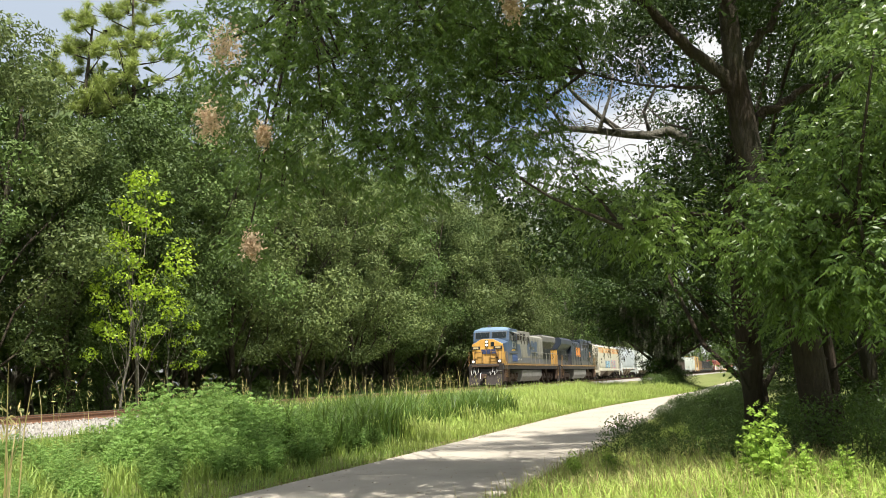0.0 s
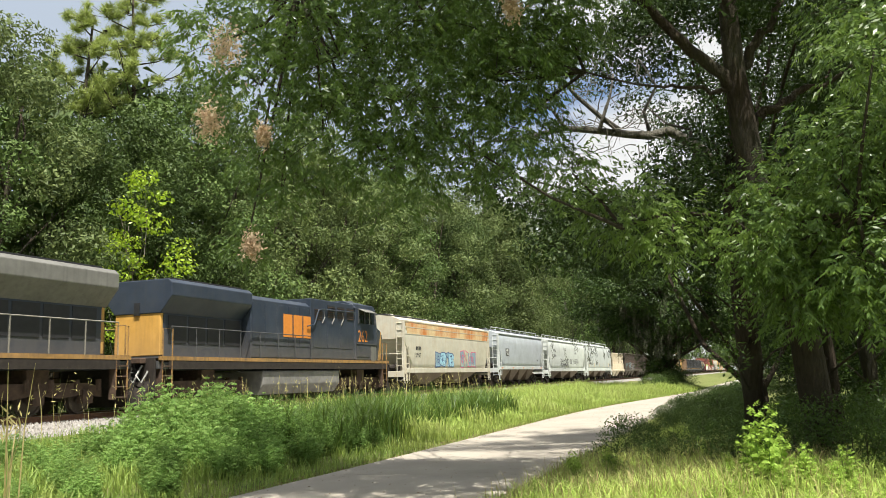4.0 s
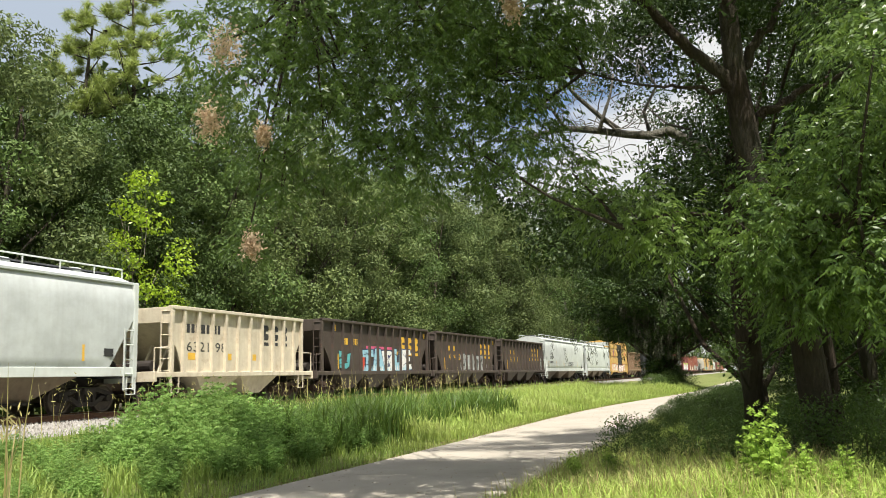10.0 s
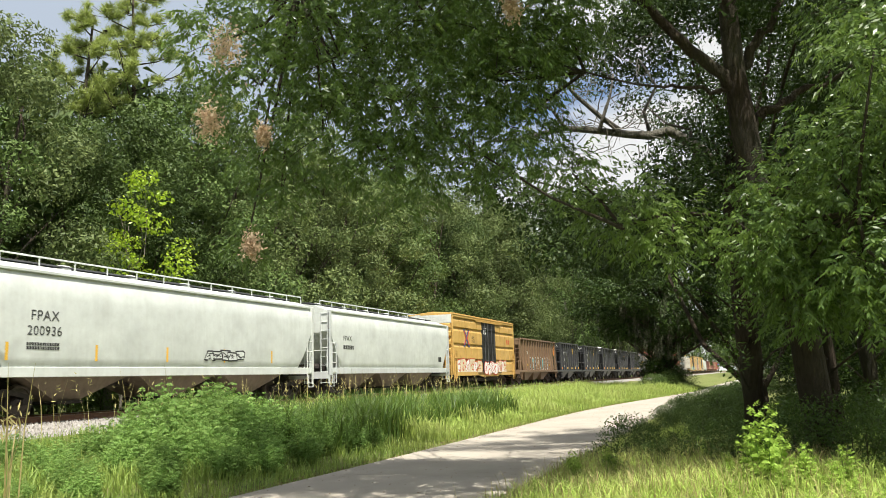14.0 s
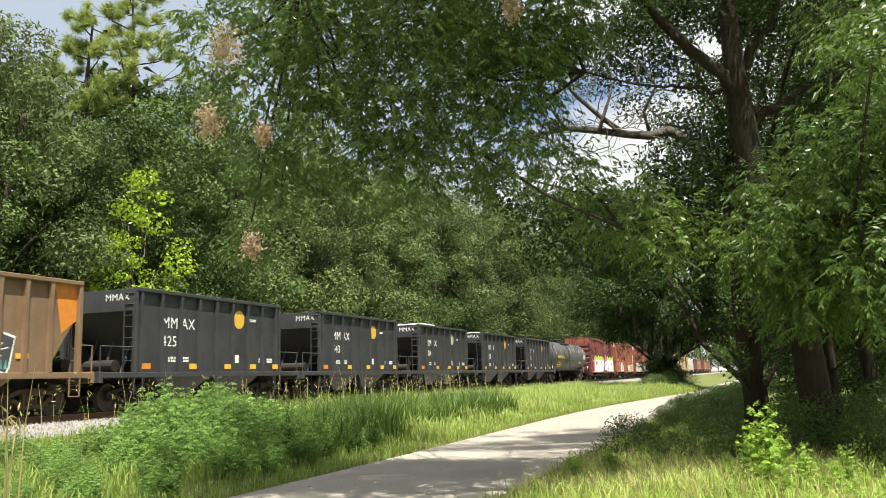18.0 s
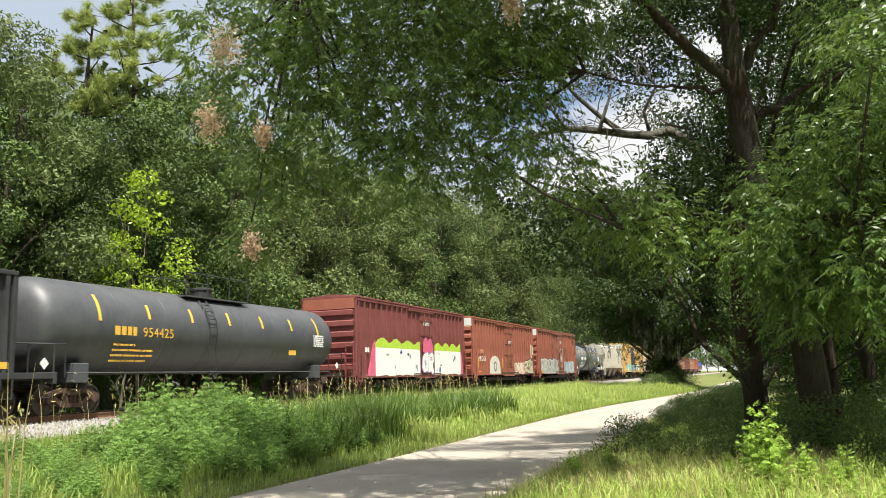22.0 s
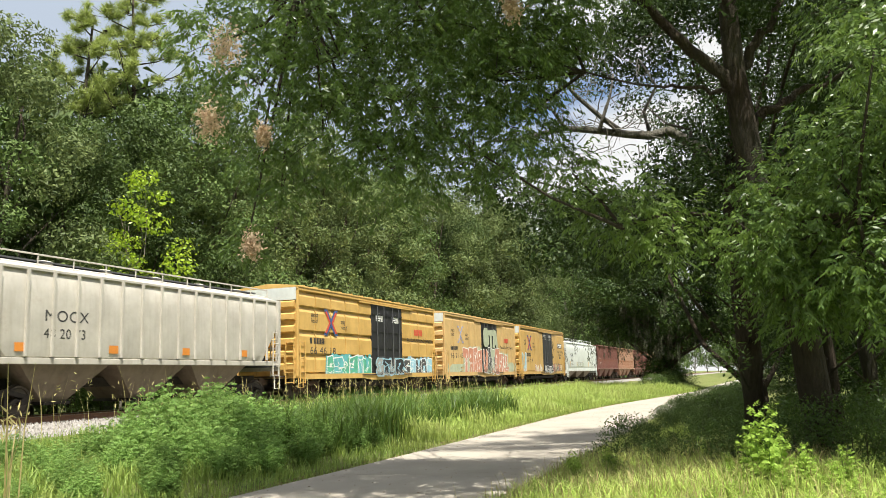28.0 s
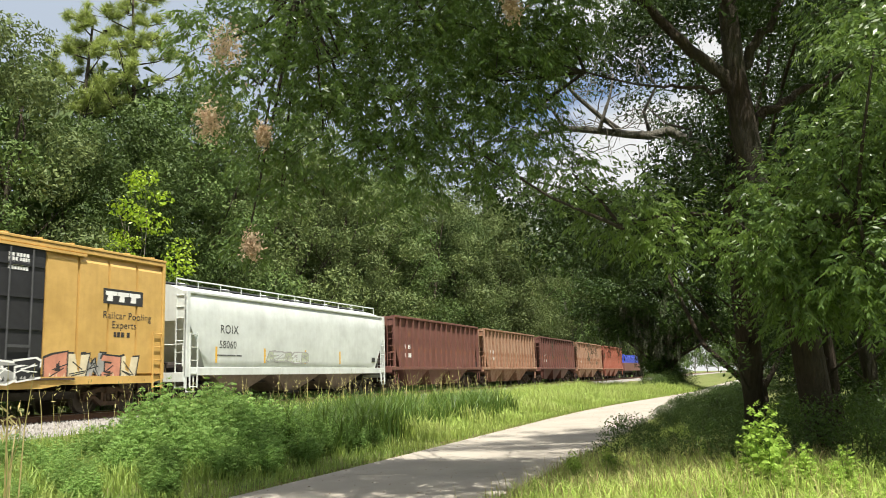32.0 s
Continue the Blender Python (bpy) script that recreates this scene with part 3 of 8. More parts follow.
def plant_far_side():
    r = random.Random(21)
    spots = {"a": [], "b": [], "c": []}
    x = 20.0
    i = 0
    while x < 132:
        y = 28.9 + r.uniform(-0.9, 1.6) + (1.5 if i % 3 == 1 else 0)
        big = 0.95 if x < 31 else 1.12 if x < 70 else 1.26
        spots["c" if x > 52 and i % 3 else "abc"[(i * 2 + i // 3) % 3]].append((x, y, r.uniform(0, 360), big * r.uniform(0.90, 1.04)))
        x += r.uniform(4.2, 5.4)
        i += 1
    place(OAK_A, spots["a"], "oaks beyond the railway")
    place(OAK_B, spots["b"], "oaks beyond the railway")
    place(OAK_C, spots["c"], "oaks beyond the railway")
    far = []
    for row, (y0, step) in enumerate(((35.5, 6.6), (42.0, 8.0))):
        x = 18 + row * 3
        while x < 210:
            far.append((x, y0 + r.uniform(-1.5, 1.5), r.uniform(0, 360), r.uniform(0.95, 1.12)))
            x += step * r.uniform(0.85, 1.2)
    far += [(200, 2.0, 20, 1.1), (232, 4.0, 80, 1.2), (180, -3.0, 140, 1.0), (265, 6.5, 200, 1.2), (300, 8.0, 250, 1.2), (215, -5.0, 300, 1.2), (160, -6.0, 10, 1.0), (345, 9.0, 30, 1.2), (420, 10.5, 50, 1.3), (430, 31, 90, 1.3), (520, 11, 10, 1.3), (530, 31, 200, 1.3), (640, 11.5, 70, 1.3), (650, 30.5, 20, 1.3), (785, 13, 0, 1.4), (790, 21, 140, 1.5), (788, 29, 220, 1.4)]
    x = 134
    while x < 300:
        far.append((x, 30.5 + r.uniform(-1.5, 1.5), r.uniform(0, 360), r.uniform(1.05, 1.2)))
        x += r.uniform(6, 8)
    place(OAK_FAR, far, "trees deeper in the woods")
    for model, x, y, turn, size in ((OAK_C, 92, 27.6, 40, 1.22), (OAK_A, 118, 25.6, 200, 1.62), (OAK_B, 131, 26.2, 90, 1.75), (OAK_C, 146, 24.8, 300, 1.72), (OAK_A, 168, 22.6, 20, 1.8), (OAK_B, 190, 18.5, 120, 1.7)):
        tagged(copy_thing(model, pose(x, y, float(ground_z(x, y)), 0, 0, turn) @ Matrix.Scale(size, 4)), group="oaks beyond the railway")
    place(LIME, [(29.6, 25.7, 20, 1.0), (28.2, 25.4, 140, 0.72), (33.5, 27.0, 260, 0.62)], "lime green saplings")
    sh = []
    x = 17.0
    while x < 125:
        sh.append((x, 29.3 + r.uniform(-0.8, 0.9), r.uniform(0, 360), r.uniform(0.6, 1.1)))
        x += r.uniform(2.2, 3.6)
    place(SHRUB, sh, "shrubs beyond the railway")
    pine = pine_model(31, 24.5, BARK, "tall slim pine rising above the oaks")
    place(pine, [(37.2, 32.0, 40, 1.0), (33.6, 34.6, 170, 0.93)], "pines above the oaks")


plant_far_side()


def far_woods():
    """The closed mass of the woods behind the last trees."""
    rng = np.random.default_rng(8)
    n = 22000
    x = rng.uniform(-60, 420, n)
    y = 50 + rng.uniform(-2, 6, n) + np.maximum(0, x - 250) * -0.1
    z = rng.uniform(0, 1, n) ** 0.9 * (15.5 + 2.5 * np.sin(x * 0.21) + 1.5 * np.sin(x * 0.53 + 1))
    x2, z2 = rng.uniform(0, 160, 7000), rng.uniform(0, 4.5, 7000)
    x, y, z = np.append(x, x2), np.append(y, 44 + rng.uniform(-2, 2, 7000)), np.append(z, z2)
    me = quads_mesh("far_woods", leaves(rng, np.stack([x, y, z], 1), 1.5, 1.1, 0.2)[:, :3], LEAF_FAR, 3)
    tagged(new("far_woods", me), "closed green mass of woods far behind the track", "woods", kind="stuff")


far_woods()


# ---------- the pecan that hangs over the path ----------
def pinnate(rng, base, d, length, pairs, size, fat=0.17):
    """Leaflets of one compound leaf along a drooping stem; returns quads."""
    d = d / np.linalg.norm(d)
    side = np.cross(d, np.array([0, 0, 1.0]))
    side /= max(1e-6, np.linalg.norm(side))
    out = []
    p = base.copy()
    for i in range(pairs):
        d = d + np.array([0, 0, -0.16])
        d /= np.linalg.norm(d)
        p = p + d * length / pairs
        k = 0.75 + 0.5 * math.sin(math.pi * (i + 0.6) / pairs)
        for sg in (-1, 1):
            ld = side * sg * 0.8 + d * 0.55 + np.array([0, 0, -0.45 - 0.3 * rng.random()]) + rng.normal(size=3) * 0.12
            ld /= np.linalg.norm(ld)
            ln = size * k * rng.uniform(0.85, 1.15)
            w = np.cross(ld, d + rng.normal(size=3) * 0.3)
            w = w / max(1e-6, np.linalg.norm(w)) * ln * fat
            out.append((p, p + ld * ln * 0.42 + w, p + ld * ln, p + ld * ln * 0.42 - w))
    out.append((p, p + d * size * 0.45 + side * size * 0.15, p + d * size, p + d * size * 0.45 - side * size * 0.15))
    return out


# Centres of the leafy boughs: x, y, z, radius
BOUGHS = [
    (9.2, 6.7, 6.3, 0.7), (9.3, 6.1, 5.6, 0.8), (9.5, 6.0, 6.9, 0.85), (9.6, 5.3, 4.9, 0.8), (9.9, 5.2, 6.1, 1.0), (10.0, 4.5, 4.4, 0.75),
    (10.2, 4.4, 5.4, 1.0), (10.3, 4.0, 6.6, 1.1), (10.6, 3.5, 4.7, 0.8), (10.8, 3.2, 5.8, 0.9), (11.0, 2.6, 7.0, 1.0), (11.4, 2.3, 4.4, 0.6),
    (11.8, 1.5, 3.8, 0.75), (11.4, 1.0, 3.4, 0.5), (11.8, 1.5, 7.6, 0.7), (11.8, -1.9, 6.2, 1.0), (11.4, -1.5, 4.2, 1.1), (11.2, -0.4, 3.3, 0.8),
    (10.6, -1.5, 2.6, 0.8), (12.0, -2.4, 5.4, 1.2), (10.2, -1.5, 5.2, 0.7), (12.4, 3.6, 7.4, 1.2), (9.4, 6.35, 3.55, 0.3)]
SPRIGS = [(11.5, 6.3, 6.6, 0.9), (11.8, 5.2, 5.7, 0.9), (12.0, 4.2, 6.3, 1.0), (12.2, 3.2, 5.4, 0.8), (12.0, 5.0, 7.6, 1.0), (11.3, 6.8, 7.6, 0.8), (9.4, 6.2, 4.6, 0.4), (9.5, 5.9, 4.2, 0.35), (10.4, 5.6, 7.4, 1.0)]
# the crown above and towards the viewer, mostly out of view, added to cast shade
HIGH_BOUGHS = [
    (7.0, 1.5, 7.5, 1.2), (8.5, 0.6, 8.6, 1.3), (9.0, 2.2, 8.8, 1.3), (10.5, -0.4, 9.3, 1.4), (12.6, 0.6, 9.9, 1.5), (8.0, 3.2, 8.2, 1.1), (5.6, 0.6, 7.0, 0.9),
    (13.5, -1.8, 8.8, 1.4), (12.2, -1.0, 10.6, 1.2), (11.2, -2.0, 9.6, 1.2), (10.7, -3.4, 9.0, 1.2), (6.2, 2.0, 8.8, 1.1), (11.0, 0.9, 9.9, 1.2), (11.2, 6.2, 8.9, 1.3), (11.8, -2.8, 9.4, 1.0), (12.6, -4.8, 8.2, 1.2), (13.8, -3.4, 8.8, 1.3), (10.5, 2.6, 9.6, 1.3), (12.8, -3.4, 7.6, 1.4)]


def build_pecan():
    rng = np.random.default_rng(77)
    root = thing("pecan_tree", "large shade tree with drooping compound leaves beside the path", "tree")
    trunk = [(14.45, -0.86, -0.2), (14.4, -0.76, 0.92), (14.18, -0.66, 2.02), (13.96, -0.46, 2.9), (13.76, -0.25, 3.61), (13.58, -0.11, 4.4), (13.39, -0.03, 5.36), (13.23, 0.03, 6.15), (13.06, 0.05, 7.12), (12.94, 0.06, 7.82), (12.8, 0.3, 9.6)]
    part("trunk", Mesh().tube(trunk, [0.30, 0.25, 0.23, 0.22, 0.215, 0.21, 0.20, 0.165, 0.14, 0.12, 0.06], 14), BARK, root, "rough dark brown trunk", smooth=True)
    forks = [
        ([(13.05, 0.05, 7.2), (12.2, 0.3, 7.9), (10.4, 0.6, 8.5), (8.6, 0.8, 8.5), (6.8, 0.7, 7.6)], 0.10),
        ([(13.29, 0.02, 5.85), (13.1, 0.34, 6.27), (12.94, 0.65, 6.54), (12.77, 0.95, 6.86), (12.62, 1.19, 7.19), (12.2, 1.9, 7.7), (11.6, 3.0, 8.0), (10.7, 4.4, 7.9), (9.8, 5.8, 7.2)], 0.11),
        ([(13.41, -0.04, 5.28), (13.46, -0.29, 5.49), (13.53, -0.52, 5.61), (13.62, -0.85, 5.82), (13.76, -1.27, 5.94), (13.6, -2.0, 6.4)], 0.10),
        ([(13.28, -0.08, 6.2), (13.29, -0.34, 6.62), (13.32, -0.55, 6.97), (13.34, -0.79, 7.35), (13.39, -1.09, 7.78), (13.2, -1.8, 8.6)], 0.09),
        ([(13.27, 0.07, 5.85), (13.12, 0.42, 5.92), (12.99, 0.75, 6.0), (12.86, 1.13, 5.92), (12.3, 2.2, 6.2)], 0.05),
        ([(13.62, -0.12, 4.2), (12.9, -0.8, 4.3), (11.8, -1.1, 4.1), (10.8, -1.2, 3.4)], 0.06),
        ([(13.8, -0.3, 3.4), (12.6, 0.4, 3.9), (11.6, 1.2, 3.7), (11.2, 1.6, 3.5)], 0.045)]
    for pts, r in forks:
        fine = []
        for a, b in zip(pts, pts[1:]):
            for q in range(3):
                fine.append(np.array(a) + (np.array(b) - np.array(a)) * q / 3 + rng.normal(size=3) * 0.03)
        fine.append(np.array(pts[-1]))
        part("limb", Mesh().tube(fine, [r * (1 - 0.8 * i / len(fine)) for i in range(len(fine))], 8), BARK, root, smooth=True)
    twigs = Mesh()
    quads = []
    young = []
    ends = [np.array(p) for pts, _ in forks for p in pts[1:]]
    sprays = [(rng.uniform(10.6, 12.8), rng.uniform(-2.7, 0.1), rng.uniform(2.3, 4.4), rng.uniform(0.45, 0.7)) for _ in range(20)]
    sprays += [(rng.uniform(10.4, 12.6), rng.uniform(1.8, 4.6), rng.uniform(6.4, 8.4), rng.uniform(0.6, 0.9)) for _ in range(8)]
    # unseen boughs overhead, added to throw shade on the path and verge
    shade_boughs = [(4.8 + i * 1.35 + rng.uniform(-0.4, 0.4), -0.5 + j * 1.4 + rng.uniform(-0.4, 0.4), rng.uniform(8.2, 9.8) + 0.06 * i, rng.uniform(0.8, 1.15)) for i in range(6) for j in range(1, 5 if i < 3 else 4)]
    shade_boughs += [(bx, by, 3.1 + 0.446 * (0.945 * bx + 0.326 * by) + rng.uniform(0, 0.5), 0.85) for bx in (10.8, 12.2, 13.6, 15.0, 16.2) for by in (5.3, 6.5)]
    shade_boughs += [(6.2 + i * 1.25 + rng.uniform(-0.3, 0.3), rng.uniform(3.6, 5.2), rng.uniform(8.4, 9.2), rng.uniform(0.6, 0.85)) for i in range(3)]
    high = HIGH_BOUGHS + shade_boughs
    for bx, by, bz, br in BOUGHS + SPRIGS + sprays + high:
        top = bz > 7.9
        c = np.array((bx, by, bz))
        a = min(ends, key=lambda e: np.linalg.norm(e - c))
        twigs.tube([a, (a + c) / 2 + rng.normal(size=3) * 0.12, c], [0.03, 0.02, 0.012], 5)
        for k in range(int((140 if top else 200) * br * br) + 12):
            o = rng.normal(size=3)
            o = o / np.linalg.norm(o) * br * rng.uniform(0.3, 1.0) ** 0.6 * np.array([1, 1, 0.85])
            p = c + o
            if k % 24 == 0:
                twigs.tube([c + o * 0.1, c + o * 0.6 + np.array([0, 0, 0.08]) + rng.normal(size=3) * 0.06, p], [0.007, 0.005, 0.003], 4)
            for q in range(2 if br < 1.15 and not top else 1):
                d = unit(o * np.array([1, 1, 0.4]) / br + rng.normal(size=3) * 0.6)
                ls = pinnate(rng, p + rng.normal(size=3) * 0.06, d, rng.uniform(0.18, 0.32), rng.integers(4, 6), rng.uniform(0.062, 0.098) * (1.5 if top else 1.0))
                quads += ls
    tagged(part("twig_growth", twigs, BARK, root), kind="stuff")
    part("crown", quads_mesh("crown", np.array(quads), LEAF_PECAN), None, root, "drooping green compound leaves")


build_pecan()


def webworm_nests():
    """Withered leaves in pale webs at the ends of the boughs."""
    rng = np.random.default_rng(3)
    for x, y, z, r in ((8.12, 5.83, 5.66, 0.24), (8.01, 5.98, 4.71, 0.19), (8.71, 5.68, 4.68, 0.12), (8.47, 5.68, 3.23, 0.12), (9.65, 2.61, 6.22, 0.15)):
        pts = rng.normal(size=(420, 3)) * np.array([0.42, 0.42, 0.6]) * r + np.array([x, y, z])
        q = np.concatenate([leaves(rng, pts, 0.05, 0.026, 0.8), leaves(rng, pts[:220], 0.13, 0.006, 0.6)])
        tagged(new("webworm_nest", quads_mesh("webworm_nest", q, WEB)), "withered tan leaves bundled in pale web on a bough", "insect nest", group="webworm nests", kind="stuff")


webworm_nests()

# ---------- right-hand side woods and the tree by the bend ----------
# These crowns look dark partly because shade is put into their leaf colour.
BEND = tree_model("moss_draped_oak", 41, 13.5, 4.6, LEAF_SHADED, BARK, "dark oak hung with grey moss by the bend of the path", per=210, leaf=0.23, count=110, crown_low=0.10, trunk_r=0.32, limb_every=5)
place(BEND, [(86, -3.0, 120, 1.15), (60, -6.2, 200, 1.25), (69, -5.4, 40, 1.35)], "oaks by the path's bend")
MOSSY = tree_model("moss_draped_oak", 46, 17.0, 7.4, LEAF_SHADED, BARK, "broad dark oak hung with grey moss by the bend", per=230, leaf=0.27, count=200, crown_low=0.28, trunk_r=0.5, clump=1.5, limb_every=5,
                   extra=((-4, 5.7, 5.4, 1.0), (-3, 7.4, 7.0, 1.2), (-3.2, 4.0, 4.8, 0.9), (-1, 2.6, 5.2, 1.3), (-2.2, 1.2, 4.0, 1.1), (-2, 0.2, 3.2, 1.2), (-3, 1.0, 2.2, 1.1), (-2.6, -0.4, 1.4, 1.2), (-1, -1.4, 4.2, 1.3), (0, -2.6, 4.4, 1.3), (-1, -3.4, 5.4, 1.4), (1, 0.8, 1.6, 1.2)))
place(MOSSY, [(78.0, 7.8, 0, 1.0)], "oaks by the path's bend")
SHADE = tree_model("shade_tree", 42, 12.0, 4.6, LEAF_SHADED, BARK, "dense dark tree crowding the path's side", per=300, leaf=0.14, count=80, crown_low=0.06, trunk_r=0.2, limb_every=5)
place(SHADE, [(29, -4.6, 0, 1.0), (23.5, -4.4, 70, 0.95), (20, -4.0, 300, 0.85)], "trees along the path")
OVERHANG = tree_model("shade_tree", 48, 12.5, 5.0, LEAF_SHADED, BARK, "dense dark tree leaning over the path", per=290, leaf=0.145, count=84, crown_low=0.31, trunk_r=0.18, limb_every=6)
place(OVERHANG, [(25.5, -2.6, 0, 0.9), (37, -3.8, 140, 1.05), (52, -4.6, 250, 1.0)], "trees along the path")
DEEP = tree_model("thicket_tree", 45, 12.0, 4.8, LEAF_SHADED, BARK, "dark tree in the thicket along the path", per=100, leaf=0.26, count=70, crown_low=0.06, trunk_r=0.2, limb_every=5)
# The last two spots are unseen trees, added to block sun from the understory.
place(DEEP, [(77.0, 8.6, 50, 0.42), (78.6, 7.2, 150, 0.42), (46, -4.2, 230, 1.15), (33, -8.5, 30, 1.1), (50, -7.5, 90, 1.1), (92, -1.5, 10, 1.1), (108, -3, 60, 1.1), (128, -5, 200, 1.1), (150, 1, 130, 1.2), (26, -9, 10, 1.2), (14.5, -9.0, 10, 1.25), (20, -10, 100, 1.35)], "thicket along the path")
SPREAD = tree_model("spreading_oak", 44, 10.5, 5.4, LEAF_SHADED, BARK, "spreading oak whose boughs reach over the path", per=700, leaf=0.11, count=250, crown_low=0.36, trunk_r=0.2, clump=0.72, limb_every=14, gaps=((2.7, 6.7, 1.4), (3.9, 6.6, 1.05), (2.2, 5.7, 0.65), (0.9, 6.0, 0.6), (-3.2, 5.0, 1.4)),
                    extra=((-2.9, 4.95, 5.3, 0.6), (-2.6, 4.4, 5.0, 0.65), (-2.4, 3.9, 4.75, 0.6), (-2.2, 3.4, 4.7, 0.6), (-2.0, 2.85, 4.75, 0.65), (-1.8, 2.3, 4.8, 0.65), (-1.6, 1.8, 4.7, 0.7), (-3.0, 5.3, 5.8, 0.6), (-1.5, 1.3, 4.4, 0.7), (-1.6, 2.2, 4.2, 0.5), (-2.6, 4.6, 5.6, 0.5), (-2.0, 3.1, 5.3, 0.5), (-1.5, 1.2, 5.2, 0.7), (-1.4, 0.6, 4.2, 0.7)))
BASE = Vector((18.5, 0.1, float(ground_z(18.5, 0.1))))
for reach, r0 in (([(18.5, 0.2, 5.0), (18.0, 0.8, 6.2), (17.55, 1.43, 6.6), (17.42, 1.82, 6.51), (17.24, 2.27, 6.55), (17.02, 2.82, 6.64), (16.76, 3.48, 6.71), (16.58, 4.0, 6.6), (16.43, 4.45, 6.5), (16.24, 4.96, 6.49)], 0.13),
                  ([(17.07, 2.41, 6.62), (16.88, 2.78, 6.93), (16.66, 3.19, 7.35), (16.44, 3.54, 7.83), (16.24, 3.89, 8.25)], 0.065),
                  ([(16.84, 2.77, 6.62), (16.82, 2.67, 6.89), (16.81, 2.51, 7.3), (16.77, 2.41, 7.76)], 0.05),
                  ([(17.42, 1.82, 6.51), (17.3, 1.9, 7.0), (17.2, 1.6, 7.5), (17.1, 1.9, 8.1)], 0.05),
                  ([(16.76, 3.48, 6.71), (16.6, 3.7, 7.1), (16.5, 4.2, 7.4), (16.3, 4.9, 7.5)], 0.045)):
    part("bare_bough", Mesh().tube([Vector(p) - BASE for p in reach], [r0 * (1 - 0.85 * i / len(reach)) for i in range(len(reach))], 8), BARK_GREY, SPREAD, "lichen-grey bare bough", smooth=True)


def bare_twigs():
    """Tangled leafless twigs round the grey boughs."""
    rng = np.random.default_rng(19)
    m = Mesh()
    for k in range(150):
        p = np.array([rng.uniform(15.8, 17.4), rng.uniform(1.4, 5.2), rng.uniform(6.2, 8.3)]) - np.array(BASE)
        d = rng.normal(size=3) * np.array([0.5, 1.0, 0.8])
        pts = limb_path(rng, p, d / np.linalg.norm(d), rng.uniform(0.5, 1.3), 5, 0.38, -0.05)
        r = rng.uniform(0.008, 0.016)
        m.tube(pts, [r * (1 - 0.14 * i) for i in range(6)], 4)
    tagged(part("bare_twig_growth", m, BARK_GREY, SPREAD, "tangled bare grey twigs"), kind="stuff")


bare_twigs()
place(SPREAD, [(18.5, 0.1, 0, 1.0)], "spreading oaks over the path")
UNDER = tree_model("undergrowth_shrub", 43, 1.7, 1.2, LEAF_SHRUB, BARK, "low dark green shrub under the trees", "shrub", k_leaf=4, per=520, leaf=0.085, count=16, clump=0.5, trunk_r=0.03, crown_low=0.12, first=0.3)
place(UNDER, [(15.4, 2.40, 120, 0.46), (16.7, 2.40, 155, 0.51), (18.7, 2.39, 52, 0.56), (21.6, 2.26, 202, 0.64), (25.8, 2.28, 245, 0.71), (29.5, 2.07, 79, 0.68), (33.4, 1.78, 46, 0.62), (36.5, 1.70, 34, 0.56), (16.1, 1.68, 10, 0.49), (17.8, 1.34, 205, 0.52), (20.3, 0.95, 281, 0.60), (25.1, 0.89, 148, 0.71), (22.1, 1.42, 30, 0.65), (14.5, 1.85, 113, 0.43), (28.5, 0.63, 266, 0.71), (21.1, 0.24, 274, 0.63),
              (13.5, -0.35, 100, 1.15), (13.2, -1.1, 250, 1.25), (13.1, 0.5, 30, 0.85), (14.0, -1.6, 180, 1.4), (13.9, 0.9, 310, 0.8), (12.6, -0.2, 70, 0.8), (12.9, 0.3, 20, 0.65), (12.3, -1.2, 170, 0.9), (11.8, -2.2, 200, 1.0), (16.0, 0.3, 0, 0.75), (18.0, 0.5, 60, 0.8), (20.5, 0.5, 120, 0.8), (23.5, 0.7, 200, 0.9), (17.0, -0.8, 10, 1.0), (19.5, -0.6, 90, 1.1), (22.5, -0.6, 140, 1.2), (15.4, -1.8, 240, 1.0), (18.2, -2.2, 300, 1.2),
              (27, 0.7, 20, 1.1), (31, 0.8, 80, 1.1), (14.4, -0.4, 33, 0.7), (26, -1, 10, 1.4), (36, 0.6, 10, 1.1), (13.0, 2.25, 140, 0.42), (14.2, 1.6, 220, 0.5)]
      + [(20 + 1.7 * i, float(path_edge(20 + 1.7 * i)) - PATH_W - 0.75 - 0.35 * (i % 3), 67 * i % 360, 0.62 + 0.09 * (i * 7 % 5)) for i in range(27)]
      + [(19 + 2.3 * i, float(path_edge(19 + 2.3 * i)) - PATH_W - 2.2, 41 * i % 360, 0.8 + 0.1 * (i * 3 % 4)) for i in range(20)]
      + [(70.5 + 1.2 * i, 8.0 - 0.16 * i + 0.9 * (i % 2), 77 * i % 360, 1.55 + 0.2 * (i % 3)) for i in range(10)], "undergrowth shrubs")


def hanging_moss():
    """Grey moss in long strands under the boughs of the oak by the bend."""
    rng = np.random.default_rng(15)
    out = []
    for k in range(260):
        p = np.array([75.5 + rng.normal() * 3.2, 9.0 + rng.normal() * 3.0, rng.uniform(3.6, 8.5)])
        n = 26
        d = rng.uniform(0, 1.5, n)
        q = p + np.stack([rng.normal(size=n) * 0.07, rng.normal(size=n) * 0.07, -d], 1)
        out.append(leaves(rng, q, 0.42, 0.035, 3.0))
    tagged(new("hanging_moss", quads_mesh("hanging_moss", np.concatenate(out), MOSS)), "long grey strands of moss hanging from the oak", "moss", kind="stuff")


hanging_moss()


